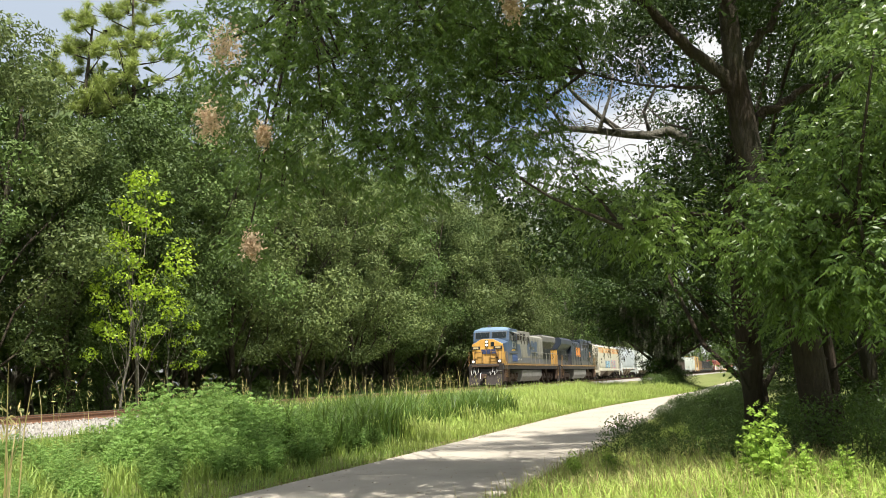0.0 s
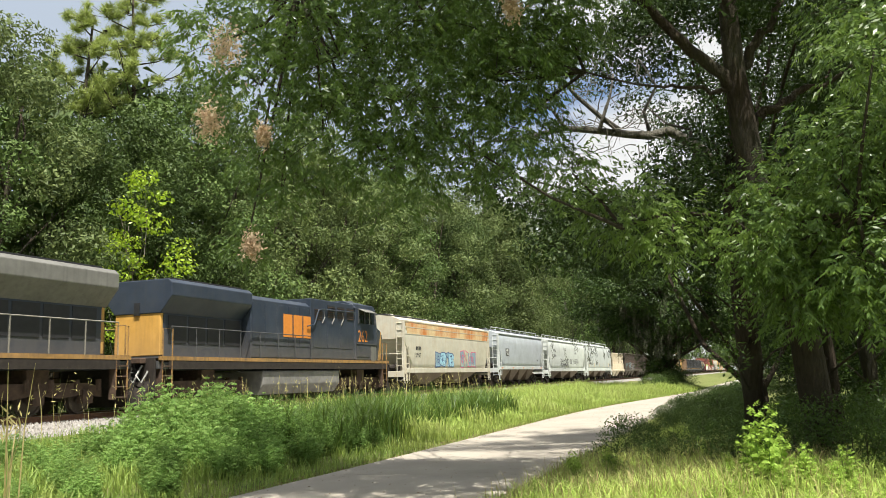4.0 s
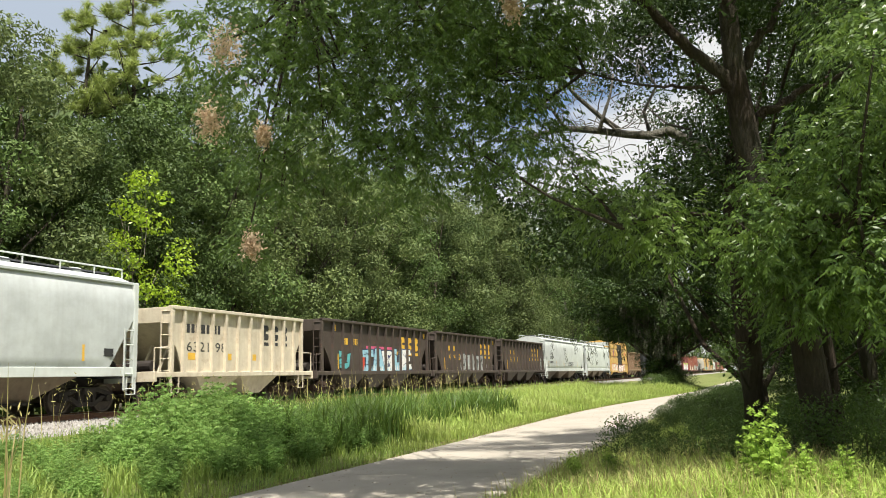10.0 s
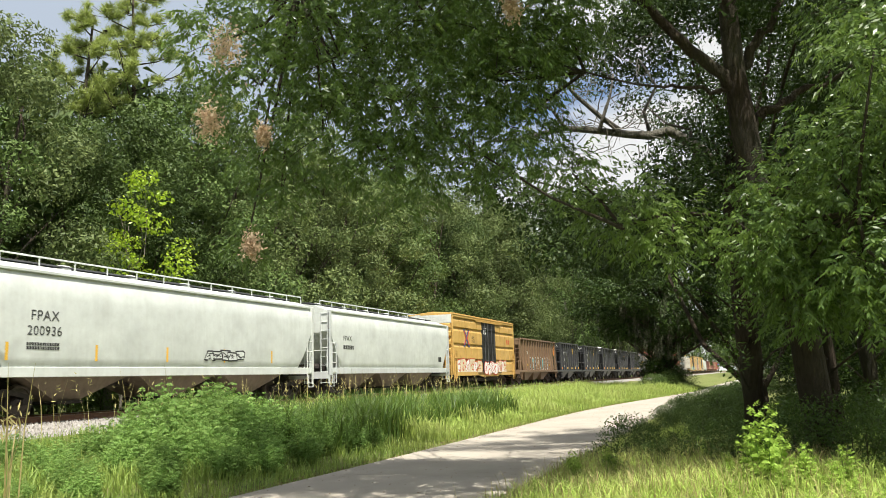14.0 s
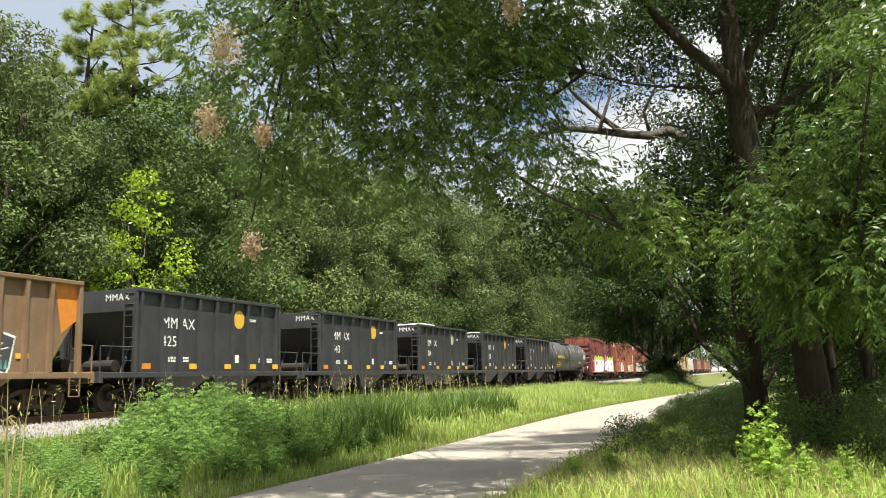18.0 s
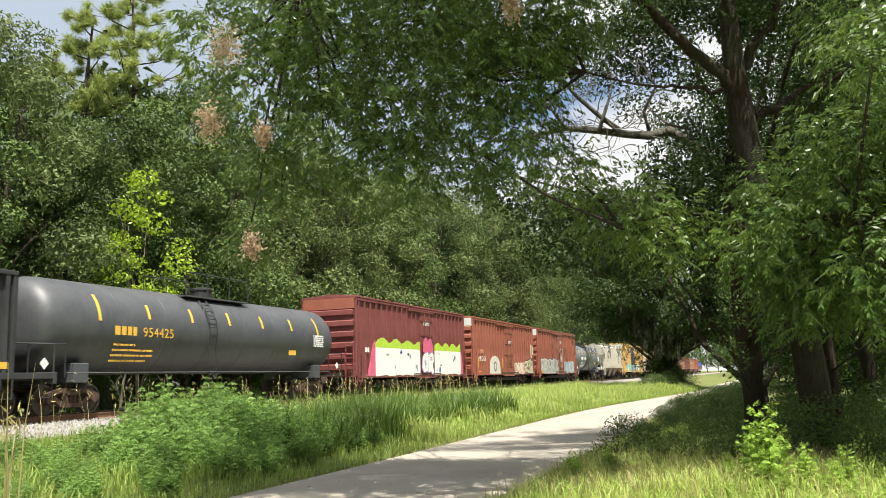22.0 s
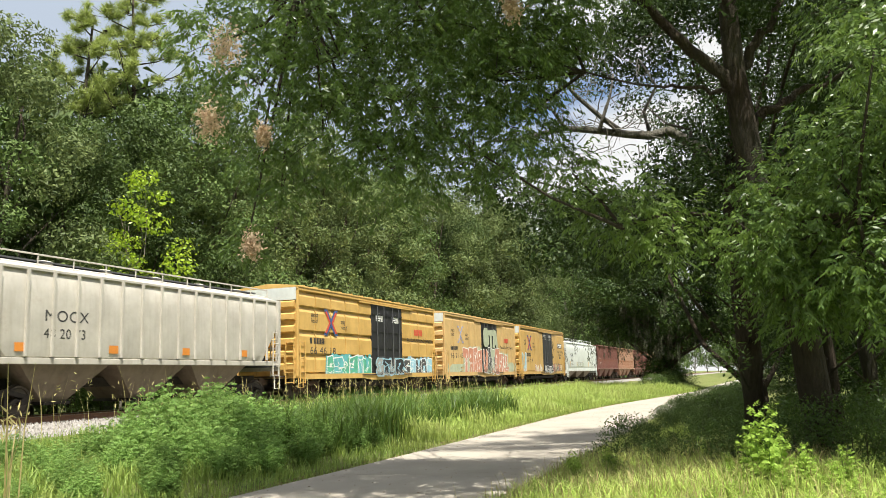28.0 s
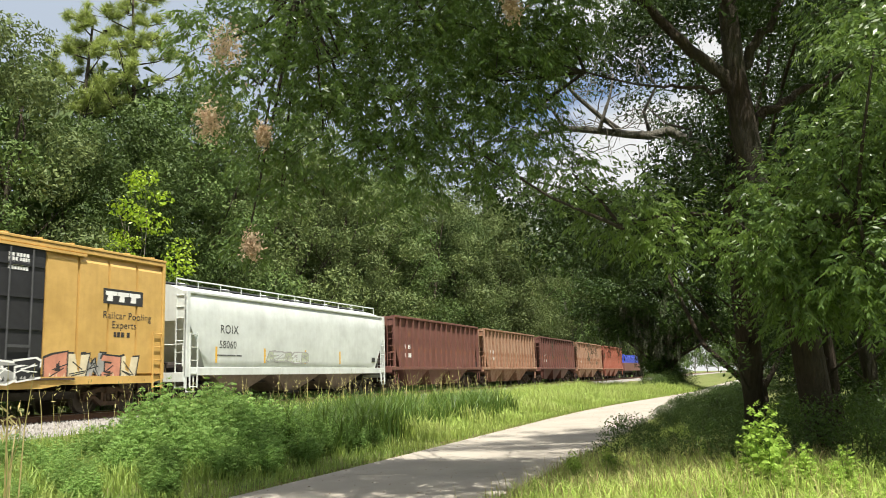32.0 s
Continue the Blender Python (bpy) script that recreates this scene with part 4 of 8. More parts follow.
def dark_trunks():
    rng = np.random.default_rng(23)
    for x, y, dx, r, n in ((14.6, 0.15, 0.1, 0.2, 15), (21.0, -1.3, -0.3, 0.2, 14), (17.2, -1.9, 0.2, 0.15, 14), (15.8, -1.2, 0.3, 0.09, 14)):
        root = thing("understory_tree", "slender dark-leaved tree in the shade beside the path", "tree", group="understory trees")
        z = float(ground_z(x, y))
        top = np.array((x - 0.1, y + dx, z + 4))
        part("trunk", Mesh().tube([(x, y, z - 0.2), (x + 0.1, y + dx * 0.3, z + 1.5), (x - 0.1, y + dx, z + 4), (x, y + dx * 1.2, z + 5)], [r * 1.2, r, r * 0.8, r * 0.4], 9), BARK, root, smooth=True)
        limbs = Mesh()
        cs, rs = [], []
        for k in range(n):
            az = k * 2.4 + rng.uniform(-0.4, 0.4)
            c = np.array((x, y, z)) + np.array((math.cos(az) * rng.uniform(0.4, 1.3), math.sin(az) * rng.uniform(0.4, 1.2), 1.3 + 3.6 * k / n))
            a = np.array((x, y + dx * 0.5, max(z + 0.8, c[2] - 0.6)))
            limbs.tube([a, (a + c) / 2 + np.array((0, 0, 0.12)), c], [0.025, 0.017, 0.007], 5)
            cs.append(c)
            rs.append(rng.uniform(0.32, 0.58))
        tagged(part("branchwork", limbs, BARK, root, smooth=True), kind="stuff")
        pts, face = clumps(rng, cs, rs, 900)
        part("crown", quads_mesh("crown", leaves(rng, pts, 0.085, 0.04, 0.5), LEAF_SHRUB), None, root, "sparse dark green leaves")


dark_trunks()


# ---------- grass, weeds ----------
def scatter(rng, n, x0, x1, y0, y1, bias=1.6):
    x = x0 + (x1 - x0) * rng.uniform(0, 1, n) ** bias
    y = rng.uniform(y0, y1, n)
    return x, y


def grass_field():
    rng = np.random.default_rng(51)
    x, y = scatter(rng, 72000, 7, 75, 6.6, 16.0, 1.7)
    keep = y > path_edge(x) + 0.01 + 0.25 * rng.uniform(0, 1, len(x)) ** 2
    x, y = x[keep], y[keep]
    h = 0.20 + 0.24 * smooth_step(0.3, 3.0, y - path_edge(x)) - 0.16 * smooth_step(11.5, 15.5, y)
    q = blades(rng, np.stack([x, y, ground_z(x, y) - 0.02], 1), h, 0.016)
    tagged(new("verge_grass", quads_mesh("verge_grass", q, GRASS)), "bright green uncut grass between path and railway", "grass", kind="stuff")
    x, y = scatter(rng, 46000, 6, 34, -4, 3.5, 1.9)
    keep = y < path_edge(x) - PATH_W - 0.04 - 0.3 * rng.uniform(0, 1, len(x)) ** 2
    x, y = x[keep], y[keep]
    q = blades(rng, np.stack([x, y, ground_z(x, y) - 0.02], 1), np.full(len(x), 0.26), 0.014, 0.6, 0.7)
    tagged(new("bank_grass", quads_mesh("bank_grass", q, GRASS_LIT)), "thin grass on the bank by the path, coloured as sunlit", "grass", kind="stuff")
    x, y = scatter(rng, 5000, 7, 16, -1.0, 3.4, 1.0)
    keep = y < path_edge(x) - PATH_W - 0.1
    x, y = x[keep], y[keep]
    q = blades(rng, np.stack([x, y, ground_z(x, y)], 1), np.full(len(x), 0.36), 0.006, 0.8, 0.8)
    tagged(new("dry_grass", quads_mesh("dry_grass", q, STRAW)), "dry straw-coloured grass on the bank", "grass", kind="stuff")
    x, y = scatter(rng, 52000, 20, 82, 4.4, 16.0, 1.25)
    keep = y > path_edge(x) + 0.12 + 0.5 * rng.uniform(0, 1, len(x)) ** 2
    x, y = x[keep], y[keep]
    h = 0.24 + 0.40 * smooth_step(0.3, 2.2, y - path_edge(x)) + 0.12 * np.sin(x * 0.9 + y * 1.7)
    q = blades(rng, np.stack([x, y, ground_z(x, y) - 0.02], 1), h, 0.03)
    tagged(new("tall_verge_grass", quads_mesh("tall_verge_grass", q, GRASS_LIT)), "tall grass along the far verge, coloured as sunlit", "grass", kind="stuff")
    # broad-bladed reed grass in tufts
    cx, cy = scatter(rng, 90, 15, 32, 9.0, 12.8, 1.0)
    bx = (cx[:, None] + rng.normal(size=(90, 110)) * 0.22).ravel()
    by = (cy[:, None] + rng.normal(size=(90, 110)) * 0.22).ravel()
    q = blades(rng, np.stack([bx, by, ground_z(bx, by)], 1), np.full(len(bx), 1.05), 0.026, 0.4, 0.5)
    tagged(new("reed_grass", quads_mesh("reed_grass", q, GRASS_DEEP)), "tufts of dark green broad-bladed grass", "grass", kind="stuff")
    # seed stalks
    x, y = scatter(rng, 150, 13, 44, 12.0, 16.2, 1.1)
    x, y = np.append(x, 6.95 + rng.normal(size=9) * 0.10), np.append(y, 7.85 + rng.normal(size=9) * 0.10)
    z = ground_z(x, y)
    q = [blades(rng, np.stack([x, y, z], 1), np.full(len(x), 1.5), 0.02, 0.16, 0.1)]
    tip = np.stack([x, y, z + 1.2], 1)
    q.append(leaves(rng, np.repeat(tip, 5, 0) + rng.normal(size=(len(x) * 5, 3)) * np.array([0.03, 0.03, 0.14]), 0.12, 0.022, -1.2))
    tagged(new("seed_stalks", quads_mesh("seed_stalks", np.concatenate(q), STRAW)), "tall tan grass stalks gone to seed", "grass", kind="stuff")


def leaf_litter():
    """Dry fallen leaves and crumbs along the path's edges."""
    rng = np.random.default_rng(58)
    x = rng.uniform(7, 45, 5200)
    side = rng.uniform(0, 1, len(x)) < 0.6
    d = np.abs(rng.normal(size=len(x))) * 0.22
    y = np.where(side, path_edge(x) + 0.25 - d, path_edge(x) - PATH_W - 0.2 + d)
    far = rng.uniform(0, 1, len(x)) < 0.12
    y = np.where(far, path_edge(x) - rng.uniform(0.2, PATH_W - 0.2, len(x)), y)
    p = np.stack([x, y, np.full(len(x), 0.014)], 1)
    q = leaves(rng, p, 0.05, 0.025, 0.0)
    q[..., 2] = 0.012 + (q[..., 2] - 0.014) * 0.25 + 0.002
    tagged(new("leaf_litter", quads_mesh("leaf_litter", np.maximum(q, np.array([-1e9, -1e9, 0.004])), LITTER)), "dry brown leaf litter along the path", "leaf litter", kind="stuff")


grass_field()
leaf_litter()


def weed_model(seed, height, spread, mat, label, stems, leaves_each, size, pairs, name="weed_bush", fat=0.2):
    """A bushy weed: upright branching stems, each set with feathery compound leaves that shrink towards the tip."""
    rng = np.random.default_rng(seed)
    root = thing(name, label, "weed")
    stem = Mesh()
    quads = []
    for k in range(stems):
        az, rad = k * 2.4 + rng.uniform(-0.4, 0.4), spread * math.sqrt((k + 0.5) / stems)
        top = np.array([math.cos(az) * rad, math.sin(az) * rad, height * rng.uniform(0.52, 1.06) * (1 - 0.4 * (rad / spread) ** 2)])
        b = np.array([top[0] * 0.55, top[1] * 0.55, -0.05])
        mid = (b + top) / 2 + rng.normal(size=3) * 0.04
        stem.tube([b, mid, top], [0.009, 0.007, 0.003], 4)
        for i in range(leaves_each):
            f = 0.12 + 0.88 * (i + rng.random()) / leaves_each
            p = b + (mid - b) * f * 2 if f < 0.5 else mid + (top - mid) * (f * 2 - 1)
            a2 = i * 2.4 + rng.uniform(-0.9, 0.9)
            d = np.array([math.cos(a2), math.sin(a2), rng.uniform(0.2, 1.3) + 0.7 * f])
            reach = size * 2.4 * (1.25 - 0.65 * f) * rng.uniform(0.75, 1.2)
            q = pinnate(rng, p, d, reach, pairs, size * (1.2 - 0.4 * f), fat)
            quads += q
    tagged(part("stalk_growth", stem, GRASS_DEEP, root), kind="stuff")
    part("foliage", quads_mesh("foliage", np.array(quads), mat), None, root)
    return root


RAGWEED = weed_model(61, 1.6, 0.8, LEAF_WEED, "feathery bright green weed bush beside the railway", 48, 20, 0.072, 4)
ragweeds = [(12.6, 11.0, 10, 0.95), (13.2, 10.4, 80, 1.1), (13.9, 11.2, 160, 1.2), (14.6, 10.6, 220, 1.18), (15.2, 11.4, 280, 1.2), (15.9, 11.0, 100, 1.12), (14.0, 9.6, 30, 0.95), (14.9, 9.6, 130, 0.9), (12.0, 10.2, 200, 0.85),
            (11.4, 11.6, 60, 0.55), (10.6, 11.0, 110, 0.5), (11.2, 10.2, 310, 0.52), (10.2, 10.2, 190, 0.42), (12.4, 9.2, 90, 0.72), (13.4, 8.9, 150, 0.75), (16.0, 10.6, 77, 0.8), (16.4, 9.8, 12, 0.66),
            (15.8, 8.9, 44, 0.6), (9.6, 11.4, 20, 0.42), (12.8, 12.2, 20, 0.6), (14.3, 12.6, 70, 0.66), (11.6, 12.8, 20, 0.6), (17.2, 9.4, 200, 0.6), (10.8, 8.9, 250, 0.55), (11.9, 8.4, 10, 0.5),
            (9.6, 9.4, 35, 0.5), (8.9, 10.2, 140, 0.45), (10.0, 8.2, 75, 0.42), (9.0, 8.7, 300, 0.4), (12.9, 8.3, 20, 0.5), (14.6, 8.5, 170, 0.52), (8.4, 9.2, 20, 0.38), (10.5, 12.2, 220, 0.6), (17.6, 10.6, 20, 0.8), (18.6, 9.8, 120, 0.66), (16.8, 8.6, 60, 0.5), (18.2, 8.8, 200, 0.5), (10.9, 13.4, 10, 0.5), (11.9, 13.6, 150, 0.55), (19.6, 10.2, 80, 0.6)]
place(RAGWEED, ragweeds, "weed bushes by the railway")
BROAD = weed_model(62, 1.1, 0.36, LEAF_BROAD, "sunlit broad-leaved green weed on the bank", 14, 16, 0.07, 3, "broad_leaved_weed", 0.26)
place(BROAD, [(10.45, 0.05, 0, 0.84), (10.3, -0.35, 50, 0.5), (10.2, -0.75, 100, 0.52), (9.85, -0.6, 150, 0.4), (9.75, -0.1, 200, 0.36), (9.6, -1.15, 20, 0.42), (9.1, -0.75, 250, 0.36), (10.9, -1.5, 70, 0.5), (8.9, 0.2, 300, 0.3), (9.2, 0.6, 30, 0.3), (8.5, 0.9, 120, 0.26), (8.4, 1.7, 160, 0.26), (9.3, 1.4, 80, 0.26), (12.6, 2.7, 80, 0.4), (13.2, 2.9, 10, 0.45), (13.0, 2.3, 260, 0.5), (8.3, 2.4, 10, 0.26), (10.2, 2.3, 100, 0.26), (10.9, 2.9, 40, 0.3), (8.7, -0.3, 90, 0.32), (8.4, 0.3, 210, 0.3), (9.5, 0.4, 330, 0.3), (8.5, -0.9, 330, 0.34), (11.3, 0.5, 210, 0.36), (8.1, -0.4, 40, 0.3), (7.9, 0.6, 140, 0.26)], "weeds on the bank")


# ---------- train: paints ----------
P_WHITE = paint("white_hopper_paint", (0.60, 0.635, 0.60), (0.30, 0.28, 0.24), 0.22, 0.03, 0.45, 0.5)
P_PALE = paint("pale_blue_grey_hopper_paint", (0.43, 0.469, 0.507), (0.25, 0.24, 0.22), 0.25, 0.06, 0.5, 0.6)
P_GREY = paint("light_grey_hopper_paint", (0.52, 0.55, 0.54), (0.26, 0.25, 0.22), 0.25, 0.05, 0.5, 0.6)
P_CREAM_OLD = paint("stained_cream_hopper_paint", (0.516, 0.499, 0.413), (0.46, 0.33, 0.18), 0.4, 0.04, 0.6, 0.7)


def rust_band_material():
    """Orange rust in broad blotches and runs over old cream paint."""
    m, nt, b = material("orange_rust_on_cream", 0.75)
    v, vs = coords(nt), coords(nt, (1.6, 1.6, 0.5))
    c = mix(nt, noise_fac(nt, v, 0.55, 6, 0.6, 0.40, 0.60), (0.62, 0.47, 0.26), (0.50, 0.18, 0.045))
    c = mix(nt, mul(nt, noise_fac(nt, vs, 1.6, 8, 0.7, 0.50, 0.72), 0.75), c, (0.66, 0.55, 0.36))
    c = mix(nt, mul(nt, noise_fac(nt, v, 3.5, 9, 0.75, 0.58, 0.75), 0.7), c, (0.27, 0.10, 0.035))
    nt.links.new(c, b.inputs["Base Color"])
    bump(nt, b, noise_fac(nt, v, 9, 6, 0.6, 0.2, 0.8), 0.2, 0.01)
    return m


P_RUST_TOP = rust_band_material()
P_CREAM = paint("faded_cream_paint", (0.60, 0.535, 0.41), (0.28, 0.20, 0.12), 0.35, 0.22, 0.65, 0.7)
P_BROWN = paint("dull_brown_hopper_paint", (0.065, 0.047, 0.036), (0.045, 0.036, 0.03), 0.5, 0.2, 0.6, 0.6)
P_TAN = paint("tan_brown_hopper_paint", (0.205, 0.128, 0.070), (0.12, 0.075, 0.045), 0.45, 0.2, 0.6, 0.6)
P_BLACK = paint("black_hopper_paint", (0.028, 0.03, 0.034), (0.07, 0.067, 0.062), 0.4, 0.02, 0.5, 0.6)
P_TANK = paint("charcoal_tank_paint", (0.053, 0.058, 0.064), (0.12, 0.11, 0.10), 0.35, 0.02, 0.5, 0.5)
P_TANK2 = paint("grey_tank_paint", (0.112, 0.129, 0.142), (0.09, 0.085, 0.08), 0.4, 0.05, 0.5, 0.5)
P_RED = paint("oxide_red_boxcar_paint", (0.185, 0.047, 0.043), (0.12, 0.05, 0.04), 0.35, 0.1, 0.55, 0.5)
P_ORANGE_RED = paint("faded_orange_red_boxcar_paint", (0.292, 0.09, 0.053), (0.17, 0.07, 0.045), 0.35, 0.1, 0.6, 0.5)
P_YELLOW = paint("yellow_boxcar_paint", (0.576, 0.361, 0.103), (0.30, 0.18, 0.06), 0.3, 0.08, 0.5, 0.5)
P_YELLOW_FADED = paint("faded_yellow_boxcar_paint", (0.585, 0.387, 0.155), (0.36, 0.25, 0.13), 0.35, 0.12, 0.6, 0.6)
P_RUSTY = paint("rust_brown_hopper_paint", (0.15, 0.057, 0.041), (0.09, 0.04, 0.03), 0.4, 0.4, 0.7, 0.7)
P_RUSTY2 = paint("streaked_rust_and_cream_paint", (0.284, 0.146, 0.086), (0.46, 0.36, 0.26), 0.55, 0.7, 0.75, 0.9)
P_OFFWHITE = paint("dusty_offwhite_hopper_paint", (0.482, 0.456, 0.396), (0.30, 0.26, 0.20), 0.35, 0.1, 0.6, 0.8)
P_LOCO_GREY = paint("grey_locomotive_paint", (0.258, 0.254, 0.215), (0.12, 0.11, 0.095), 0.45, 0.06, 0.5, 0.7, 0.55)
P_LOCO_BLUE = paint("blue_locomotive_paint", (0.046, 0.085, 0.148), (0.10, 0.10, 0.10), 0.4, 0.04, 0.45, 0.6, 0.7)
P_LOCO_ROOF = paint("faded_blue_cab_roof_paint", (0.12, 0.205, 0.29), (0.16, 0.17, 0.17), 0.35, 0.03, 0.55, 0.4)
P_LOCO_DARK = paint("dark_blue_locomotive_paint", (0.019, 0.031, 0.053), (0.06, 0.058, 0.055), 0.4, 0.03, 0.45, 0.5, 0.4)
P_SILL = paint("grimy_yellow_sill_paint", (0.34, 0.19, 0.055), (0.11, 0.08, 0.05), 0.9, 0.15, 0.6, 0.7)
P_LOCO_YELLOW = paint("locomotive_yellow_paint", (0.62, 0.34, 0.07), (0.25, 0.15, 0.05), 0.4, 0.14, 0.45, 0.6, 0.35)
P_LOCO_RAD = paint("sooty_grey_radiator_paint", (0.16, 0.158, 0.14), (0.07, 0.065, 0.06), 0.55, 0.05, 0.55, 0.8)
P_BLUE_TARP = paint("bright_blue_load_cover", (0.026, 0.052, 0.413), (0.05, 0.07, 0.3), 0.2, 0.0, 0.5, 0.3)
P_UNDER = paint("grimy_underbody_paint", (0.185, 0.140, 0.098), (0.08, 0.058, 0.042), 0.6, 0.2, 0.7, 0.6)
STEEL = plain("grimy_running_gear_steel", (0.036, 0.029, 0.024), 0.75, 0.3, 0.5, 5, 0.4)
STEEL_BROWN = plain("rust_brown_running_gear", (0.085, 0.055, 0.038), 0.85, 0.2, 0.5, 5, 0.4)
WHEEL = plain("worn_wheel_steel", (0.085, 0.066, 0.054), 0.6, 0.3, 0.4, 4, 0.2)
BLACK = plain("black_paint", (0.022, 0.022, 0.024), 0.55, 0, 0.3)
DARK_GREY = plain("dark_grey_steel", (0.07, 0.072, 0.075), 0.6, 0.1, 0.3)
GLASS = plain("dark_cab_glass", (0.02, 0.026, 0.03), 0.08, 0, 0.2, 3, 0.0)
M_WHITE = plain("white_marking_paint", (0.78, 0.78, 0.75), 0.6, 0, 0.1)
M_BLACK = plain("black_marking_paint", (0.03, 0.03, 0.03), 0.6, 0, 0.2)
M_YELLOW = plain("yellow_marking_paint", (0.70, 0.42, 0.05), 0.6, 0, 0.15)
M_ORANGE = plain("orange_marking_paint", (0.62, 0.22, 0.03), 0.6, 0, 0.15)
M_BLUE = plain("blue_marking_paint", (0.05, 0.09, 0.22), 0.6, 0, 0.15)
M_TAN = plain("tan_number_plate_paint", (0.50, 0.40, 0.22), 0.6, 0, 0.15)
M_NAVY = plain("navy_emblem_paint", (0.035, 0.05, 0.12), 0.6, 0, 0.2)
M_RED = plain("red_marking_paint", (0.55, 0.07, 0.04), 0.6, 0, 0.15)
G_TEAL = plain("teal_spray_paint", (0.12, 0.42, 0.44), 0.5, 0, 0.25, 3)
G_SKY = plain("pale_blue_spray_paint", (0.32, 0.55, 0.66), 0.5, 0, 0.25, 3)
G_STEEL = plain("grey_blue_spray_paint", (0.22, 0.33, 0.40), 0.5, 0, 0.3, 3)
G_FADED = plain("faded_blue_emblem_paint", (0.30, 0.34, 0.52), 0.6, 0, 0.25, 3)
G_WHITEWASH = plain("off_white_spray_paint", (0.60, 0.60, 0.53), 0.5, 0, 0.15, 3)
G_PINK = plain("pink_spray_paint", (0.62, 0.12, 0.22), 0.5, 0, 0.3, 3)
G_LIME = plain("lime_spray_paint", (0.42, 0.62, 0.06), 0.5, 0, 0.2, 3)
G_SILVER = plain("silver_spray_paint", (0.36, 0.36, 0.34), 0.45, 0.1, 0.35, 3)
G_GREEN = plain("green_spray_paint", (0.10, 0.40, 0.27), 0.5, 0, 0.35, 3)
G_PALE = plain("pale_sage_spray_paint", (0.42, 0.46, 0.33), 0.5, 0, 0.25, 3)
G_SALMON = plain("salmon_spray_paint", (0.55, 0.24, 0.16), 0.5, 0, 0.3, 3)
G_CREAM = plain("cream_spray_paint", (0.66, 0.58, 0.40), 0.5, 0, 0.2, 3)
G_PURPLE = plain("mauve_spray_paint", (0.36, 0.22, 0.40), 0.5, 0, 0.3, 3)
AGGREGATE = plain("pale_crushed_stone_load", (0.48, 0.46, 0.42), 0.95, 0, 0.35, 14, 0.9)
LAMP_ON = bpy.data.materials.new("lit_headlamp")
LAMP_ON.use_nodes = True
LAMP_ON.node_tree.nodes["Principled BSDF"].inputs["Emission Color"].default_value = (1.0, 0.9, 0.7, 1)
LAMP_ON.node_tree.nodes["Principled BSDF"].inputs["Emission Strength"].default_value = 0.9


# ---------- train: shared pieces ----------
def wheelset_mesh(r=0.46):
    w = Mesh()
    for s in (-1, 1):
        w.lathe([(s * 0.68, r + 0.028), (s * 0.71, r + 0.028), (s * 0.715, r), (s * 0.83, r - 0.012), (s * 0.83, r - 0.07), (s * 0.79, r - 0.09), (s * 0.77, 0.14), (s * 0.84, 0.12), (s * 0.84, 0.05)], 22, "y")
    w.cyl((0, -0.98, 0), (0, 0.98, 0), 0.085, n=10)
    return w.data("wheelset", WHEEL, False)


def truck_mesh(half=0.90):
    t = Mesh()
    for y in (-1.02, 0.88):
        y1 = y + 0.14
        t.prism([(-half - 0.2, 0.40), (-half - 0.2, 0.62), (-0.42, 0.80), (0.42, 0.80), (half + 0.2, 0.62), (half + 0.2, 0.40), (half + 0.02, 0.52), (0.45, 0.66), (-0.45, 0.66), (-half - 0.02, 0.52)], y, y1)
        t.prism([(-half + 0.12, 0.50), (-0.36, 0.22), (0.36, 0.22), (half - 0.12, 0.50), (half - 0.28, 0.55), (0.32, 0.35), (-0.32, 0.35), (-half + 0.28, 0.55)], y, y1)
        t.box(-0.36, -0.26, y, y1, 0.30, 0.72).box(0.26, 0.36, y, y1, 0.30, 0.72)
        for k in (-0.15, 0.0, 0.15):
            t.cyl((k, y + 0.07, 0.34), (k, y + 0.07, 0.62), 0.06, n=8)
        for sx in (-half, half):
            t.cyl((sx, y - 0.04, 0.46), (sx, y + 0.18, 0.46), 0.11, n=10)
    t.box(-0.2, 0.2, -1.1, 1.1, 0.60, 0.80)
    return t.data("truck", STEEL)


WHEELSET = wheelset_mesh()
TRUCK = truck_mesh()
TRUCK_RUST = TRUCK.copy()
TRUCK_RUST.materials[0] = STEEL_BROWN


def add_trucks(th, xs, rust=False):
    for x in xs:
        t = part("truck", TRUCK_RUST if rust else TRUCK, None, th, "grimy cast steel truck", loc=(x, 0, 0))
        for dx in (-0.90, 0.90):
            part("wheelset", WHEELSET, None, t, loc=(dx, 0, 0.46))


def add_coupler(th, x, s):
    c = Mesh()
    c.box(min(x, x + s * 0.75), max(x, x + s * 0.75), -0.11, 0.11, 0.72, 0.95)
    c.box(min(x + s * 0.55, x + s * 0.85), max(x + s * 0.55, x + s * 0.85), -0.2, 0.2, 0.66, 1.0)
    part("coupler", c, STEEL_BROWN, th, bevel=0.03)


